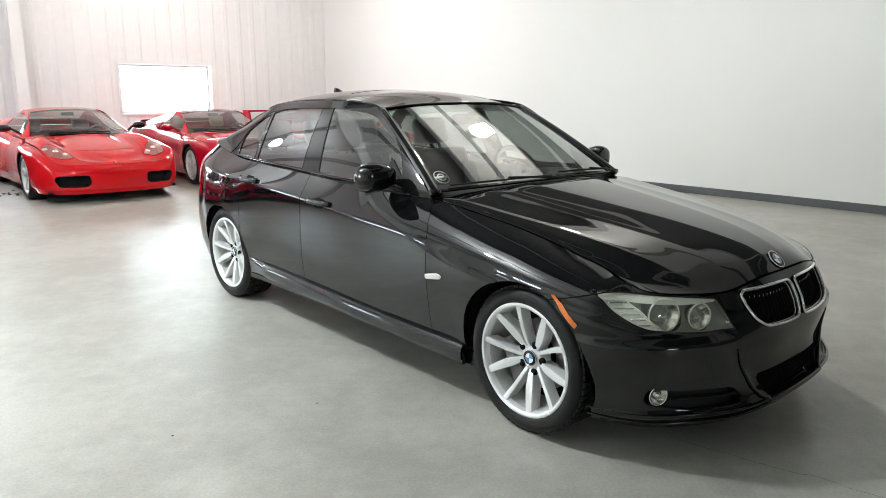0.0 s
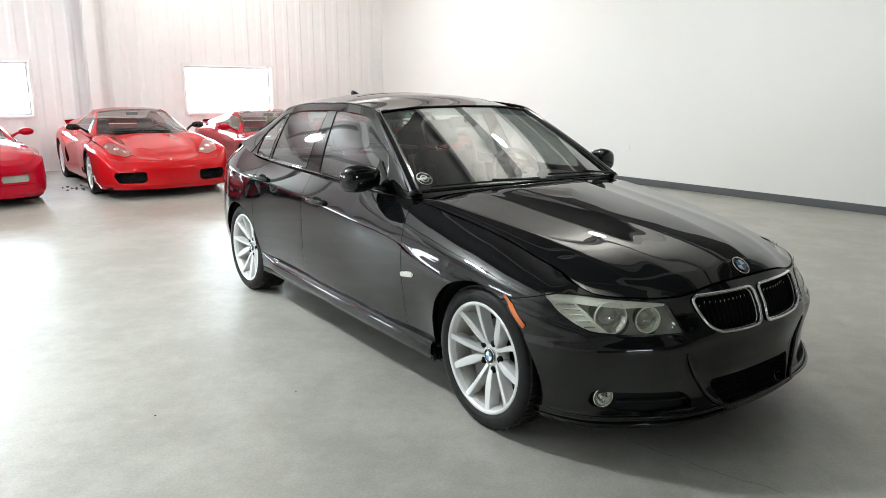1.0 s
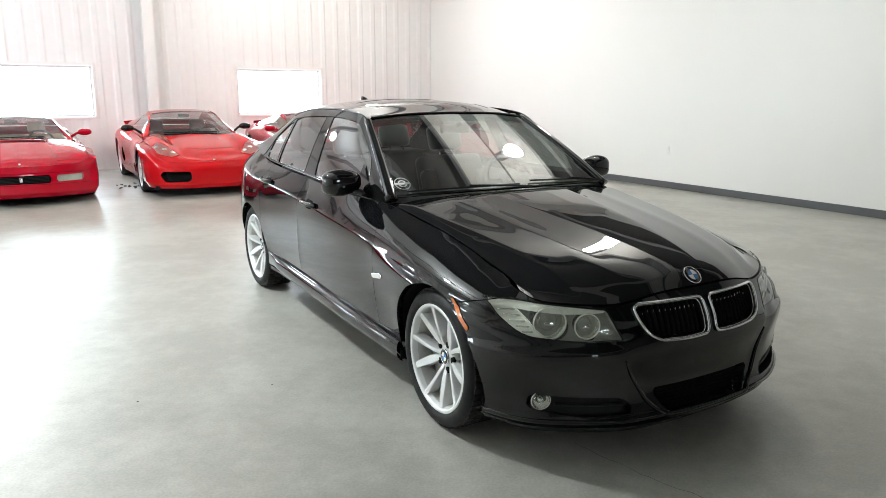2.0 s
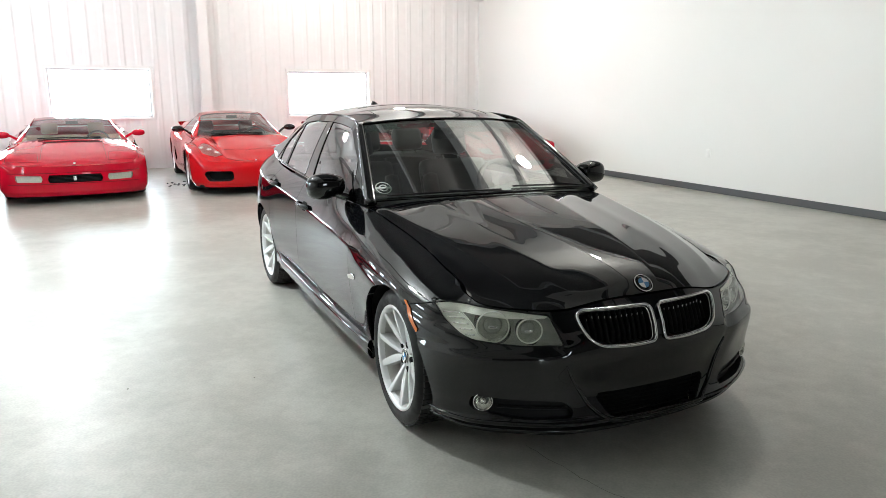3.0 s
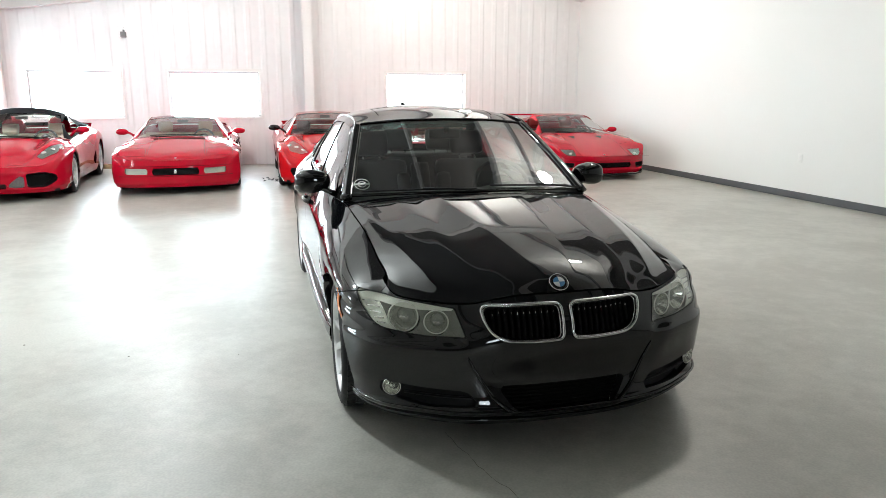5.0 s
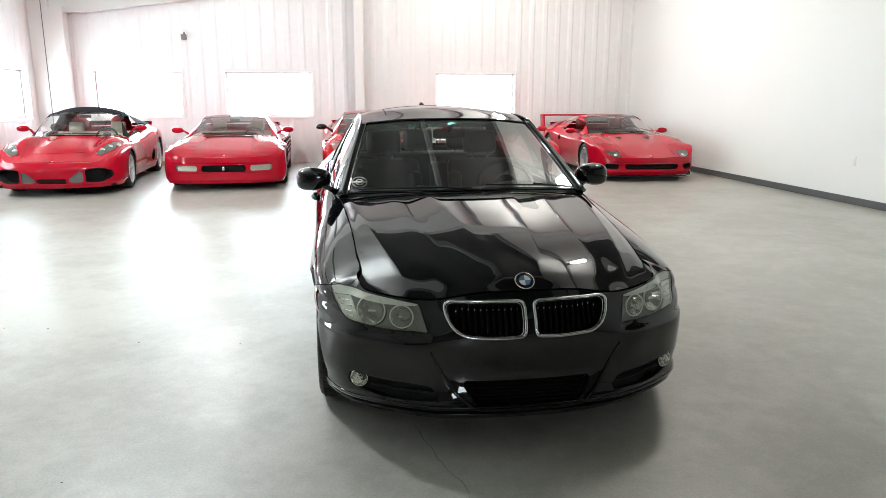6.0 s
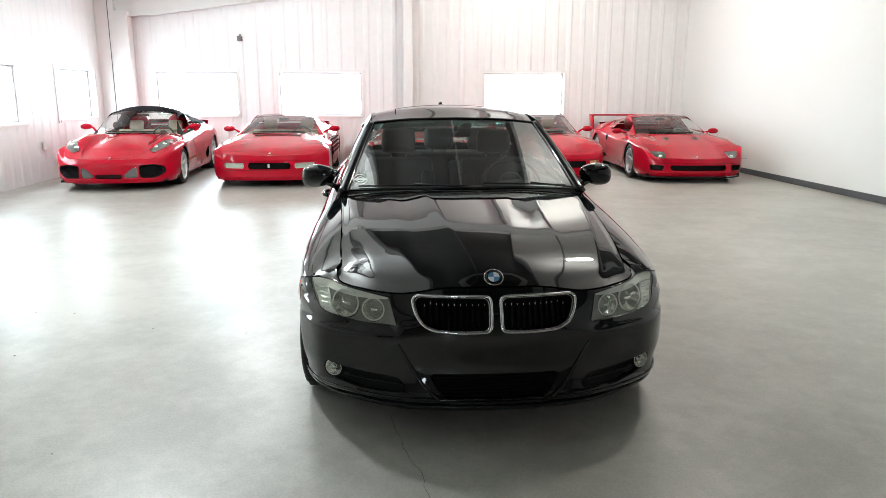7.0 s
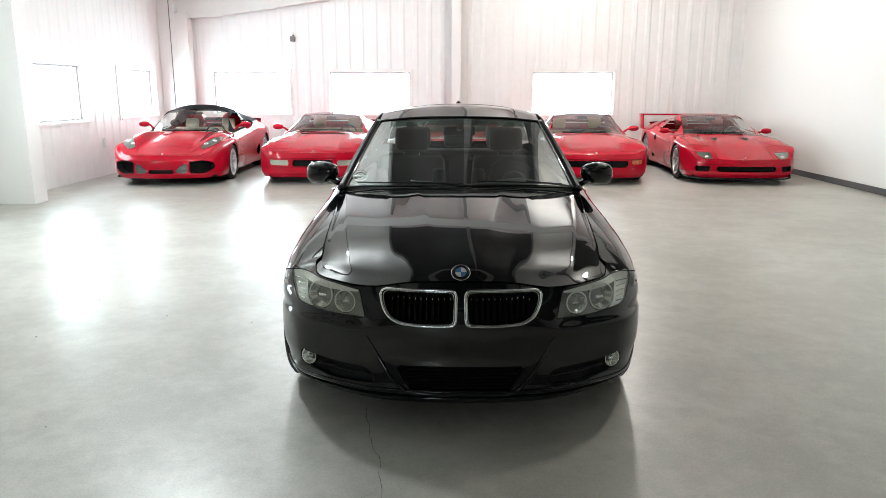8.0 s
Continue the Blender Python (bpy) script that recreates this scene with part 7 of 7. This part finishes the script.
# wide car with strakes along its flanks
wedge_car, _, wedge_front, _ = sports_car("sports_berlinetta", "wide red wedge-shaped coupe with strakes along its flanks", pose(-2.29, 9.08, 0, 0, 0, 0.5), dict(
    W=0.985, fo=1.00, wb=2.55, ro=0.93, nose=0.53, fender=0.705, belt=0.76, haunch=0.86, tail=0.88, low=0.12, blunt=0.85, round=0.12, creases=(1, 3), nose_lift=0.05, nose_in=0.03,
    screen=(0.62, 0.38), cowl=0.81, screen_top=(1.32, 1.105), hw=(0.69, 0.54), roof_end=(2.0, 1.10), deck=(2.9, 0.90), crown=3.2, bulge=0.02,
    seat="leather_tan", dash="leather_tan", strakes=5, seams=(0.29, 0.44), wheel="star", mirror_up=0.11,
    pockets=[([(0.405, 0.405), (0.735, 0.413), (0.725, 0.325), (0.405, 0.318)], 0.012, 0.03, "front_lamp", "pale rectangular lamp in the nose", "lamp_cream", "lamp_grey"),
             ([(-0.345, 0.412), (0.345, 0.412), (0.33, 0.305), (-0.33, 0.305)], 0.02, 0.05, "grille", "black slatted grille in the nose", *BLACK_HOLE),
             ([(0.44, 0.272), (0.66, 0.276), (0.64, 0.236), (0.46, 0.232)], 0.01, 0.05, "brake_duct", "black duct in the chin", *BLACK_HOLE)],
    lid_lines=[([(0.44, -0.82), (0.84, -0.76), (0.84, -0.42), (0.46, -0.46), (0.44, -0.82)], True), ([(0.42, -0.90), (0.40, 0.36)], True), ([(-0.86, -0.90), (0, -0.93), (0.86, -0.90)], False)],
    lid_slots=[([(-0.40, 0.20), (0.40, 0.20), (0.40, 0.27), (-0.40, 0.27)], False)]))

c = wedge_front.line(np.array([(0.0, 0.36)] * 2), 0.012)[0]
part("emblem", boxed(-0.018, 0.018, -0.004, 0.004, -0.030, 0.030, bevel=0.006), "chrome", wedge_car, "small bright emblem on the grille").matrix_basis = Matrix.Translation(c)

# smaller coupe, half hidden
sports_car("sports_coupe", "red mid-engined coupe with wide black grille and amber lamps", pose(2.53, 9.02, 0, 0, 0, -3.2), dict(
    W=0.945, fo=0.93, wb=2.45, ro=0.87, nose=0.50, fender=0.705, belt=0.75, haunch=0.85, tail=0.86, low=0.12, blunt=0.7, round=0.13, nose_lift=0.04,
    screen=(0.60, 0.36), cowl=0.80, screen_top=(1.27, 1.12), hw=(0.66, 0.53), roof_end=(1.90, 1.115), deck=(2.8, 0.90), crown=3.0, bulge=0.03,
    seat="leather_tan", dash="trim_dark", wheel="five", mirror_up=0.11, seams=(0.425,),
    pockets=[([(-0.54, 0.405), (0.54, 0.405), (0.50, 0.295), (-0.50, 0.295)], 0.04, 0.06, "grille", "wide black grille in the nose", *BLACK_HOLE),
             ([(0.58, 0.41), (0.82, 0.415), (0.81, 0.345), (0.60, 0.345)], 0.015, 0.02, "turn_lamp", "amber turn lamp in the nose", "amber", "amber"),
             ([(0.585, 0.265), (0.615, 0.290), (0.645, 0.265), (0.615, 0.235)], 0.02, 0.02, "fog_lamp", "small round fog lamp", "reflector", "chrome")],
    lid_lines=[([(0.42, -0.74), (0.80, -0.68), (0.80, -0.36), (0.44, -0.38), (0.42, -0.74)], True), ([(-0.80, -0.85), (0, -0.88), (0.80, -0.85)], False)],
    lid_slots=[([(-0.44, 0.26), (-0.06, 0.24), (-0.06, 0.28), (-0.44, 0.30)], True)]))

# the winged car
wing_car, wing_body, _, _ = sports_car("winged_sports_car", "red wedge-shaped sports car with a tall fixed rear wing", pose(5.04, 9.12, 0, 0, 0, -3.2), dict(
    W=0.965, fo=1.04, wb=2.45, ro=0.87, nose=0.425, fender=0.715, belt=0.75, haunch=0.84, tail=0.84, low=0.12, blunt=0.62, round=0.12, creases=(1, 3), nose_in=0.03,
    screen=(0.52, 0.26), cowl=0.78, screen_top=(1.18, 1.095), hw=(0.66, 0.55), roof_end=(1.75, 1.08), deck=(3.0, 0.86), crown=3.0, bulge=0.03,
    seat="red_dark", dash="trim_dark", open_side=True, wheel_mat="wheel_grey", wheel="star", seams=(0.345,),
    quarter=[[(1.83, 0.90), (1.85, 0.99), (2.16, 0.955), (2.22, 0.92)]], mirror_up=0.06, rf=0.308, rr=0.33, wr=0.33,
    pockets=[([(-0.50, 0.315), (0.50, 0.315), (0.47, 0.225), (-0.47, 0.225)], 0.02, 0.08, "air_inlet", "wide black inlet under the nose", *BLACK_HOLE),
             ([(0.585, 0.313), (0.80, 0.315), (0.79, 0.222), (0.60, 0.222)], 0.02, 0.07, "brake_duct", "black brake duct beside the inlet", *BLACK_HOLE)],
    top_lamps=[[(0.545, -0.955), (0.77, -0.905), (0.815, -0.70), (0.52, -0.725)]], lamp_bed="lamp_dark", lamp_bowls=(0.35,),
    lid_lines=[([(0.46, -0.96), (0.46, 0.24)], True), ([(-0.86, -0.96), (0, -0.975), (0.86, -0.96)], False), ([(0.48, -0.50), (0.87, -0.46)], True)],
    lid_slots=[([(0.20, 0.02), (0.34, 0.02), (0.27, -0.16)], True)],
    vents=[[(1.48, 0.60), (1.72, 0.72), (1.76, 0.58)], [(1.50, 0.26), (1.85, 0.33), (1.85, 0.24)]]))
for sx in (-1, 1):
    bm = boxed(sx * 0.90 - 0.02, sx * 0.90 + 0.02, 2.95, 3.25, 0.74, 1.06, bevel=0.012)
    for v in bm.verts:
        v.co.y += (v.co.z - 0.8) * 0.35
    part("wing_upright", bm, "red_paint", wing_car)
part("wing_plane", boxed(-0.93, 0.93, 3.00, 3.32, 1.03, 1.065, bevel=0.015), "red_paint", wing_car)
us = np.linspace(0, wing_body.u_at_y(-0.42, 0.2), 30)
e = wing_body(us, np.full(30, 0.05)) + np.array([0, -0.03, -0.02])
part("splitter", tube(np.concatenate([flip_x(e)[::-1], e[1:]]), 0.022, 8, flat=0.6), "black_plastic", wing_car)

# ---------------------------------------------------------------- small things in the hall
def wall_speaker():
    s = thing("security_camera", "small grey camera fixed to the liner wall", "camera", pose(-3.47, WALL_Y - 0.02, 2.67))
    part("body", boxed(-0.05, 0.05, -0.16, -0.03, -0.055, 0.055, bevel=0.012), "plastic_grey", s)
    part("bracket", boxed(-0.015, 0.015, -0.05, 0.015, 0.03, 0.10, bevel=0.004), "plastic_grey", s)
    part("conduit", tube([(0, 0.005, 0.08), (0, 0.005, 0.16)], 0.008, 8), "steel_white", s)


def wall_box(nm, label, m, mat="plastic_grey"):
    s = thing(nm, label, "outlet", m)
    part("box", boxed(-0.06, 0.06, -0.05, 0.0, -0.075, 0.075, bevel=0.006), mat, s)
    part("cover_plate", boxed(-0.05, 0.05, -0.056, -0.051, -0.065, 0.065, bevel=0.002), mat, s)


def cracks():
    """Hairline cracks run over the slab in front of the sedan."""
    rng = random.Random(4)
    lines = [[(-0.44, -0.50), (-0.40, -0.80), (-0.33, -1.05), (-0.30, -1.30), (-0.22, -1.55), (-0.25, -1.80), (-0.18, -2.10), (-0.22, -2.6)],
             [(-0.31, -1.28), (-0.45, -1.42), (-0.52, -1.62)]]
    for ln in lines:
        pts = []
        for a, b in zip(ln, ln[1:]):
            for k in range(8):
                t = k / 8
                pts.append((a[0] + (b[0] - a[0]) * t + rng.uniform(-0.008, 0.008), a[1] + (b[1] - a[1]) * t, 0.0012))
        w = [0.0004 + 0.0007 * abs(math.sin(i * 0.5)) for i in range(len(pts))]
        bm = bmesh.new()
        P = np.array([[(p[0] - q, p[1], p[2]), (p[0] + q, p[1] + 0.001, p[2])] for p, q in zip(pts, w)])
        grid_mesh(P, bm, flip=True)
        tagged(link("floor_crack", bm, "crack", smooth=False), "thin dark crack in the concrete slab", "crack", "floor cracks", kind="structure")


def litter():
    """Crumpled dry scraps beside the coupe, and crumbs on the slab."""
    rng = random.Random(11)
    bm = bmesh.new()
    for k in range(12):
        x, y = -0.86 + rng.uniform(-0.16, 0.2), 9.60 + rng.uniform(-0.3, 0.40)
        s = rng.uniform(0.018, 0.040)
        a = rng.uniform(0, 6.28)
        vs = []
        for q in range(5):
            t = a + q * 1.257
            vs.append(bm.verts.new((x + s * math.cos(t), y + s * math.sin(t) * 0.7, 0.004 + rng.uniform(0, 0.03))))
        c = bm.verts.new((x, y, 0.03))
        for q in range(5):
            bm.faces.new((vs[q], vs[(q + 1) % 5], c))
    tagged(link("floor_litter", bm, "leaf_litter", smooth=False), "scattered dry scraps on the floor beside the coupe", "litter", kind="stuff")
    bm = bmesh.new()
    for k in range(9):
        x, y = rng.uniform(-3.0, -1.2), rng.uniform(-2.4, 1.5)
        if -1.1 < x < 1.1 and -0.9 < y < 3.9:
            continue
        s = rng.uniform(0.003, 0.005)
        box(bm, x - s, x + s, y - s * 0.6, y + s * 0.6, 0.0, s * 0.7)
    tagged(link("floor_grit", bm, "crack", smooth=False), "dark grit strewn over the concrete", "grit", kind="stuff")


wall_speaker()
wall_box("outlet_box", "grey electrical box on the liner wall", pose(LEFT_X + 0.02, 9.44, 0.61, 0, 0, 90), "frame_white")
plate = thing("wall_outlet", "white outlet plate on the drywall", "outlet", pose(RIGHT_X - 0.001, 5.28, 0.60, 0, 0, -90))
part("cover_plate", boxed(-0.045, 0.045, -0.008, 0.0, -0.065, 0.065, bevel=0.003), "drywall", plate)
for dz in (-0.025, 0.025):
    part("socket", boxed(-0.016, 0.016, -0.011, -0.0075, dz - 0.014, dz + 0.014, bevel=0.002), "steel_white", plate)
cracks()
litter()
board = thing("timber_board", "pale timber board lying along the wall foot", "board", pose(-3.75, 12.58, 0.0))
part("plank", boxed(-0.55, 0.55, -0.05, 0.05, 0.0, 0.09, bevel=0.004), "timber", board)

cable = thing("wall_cable", "thin dark cable running down the corner", "cable", pose(0, 0, 0))
part("cord", tube([(-6.11, WALL_Y - 0.333, z) for z in np.linspace(0.3, 3.6, 12)], 0.008, 8), "plastic_grey", cable)
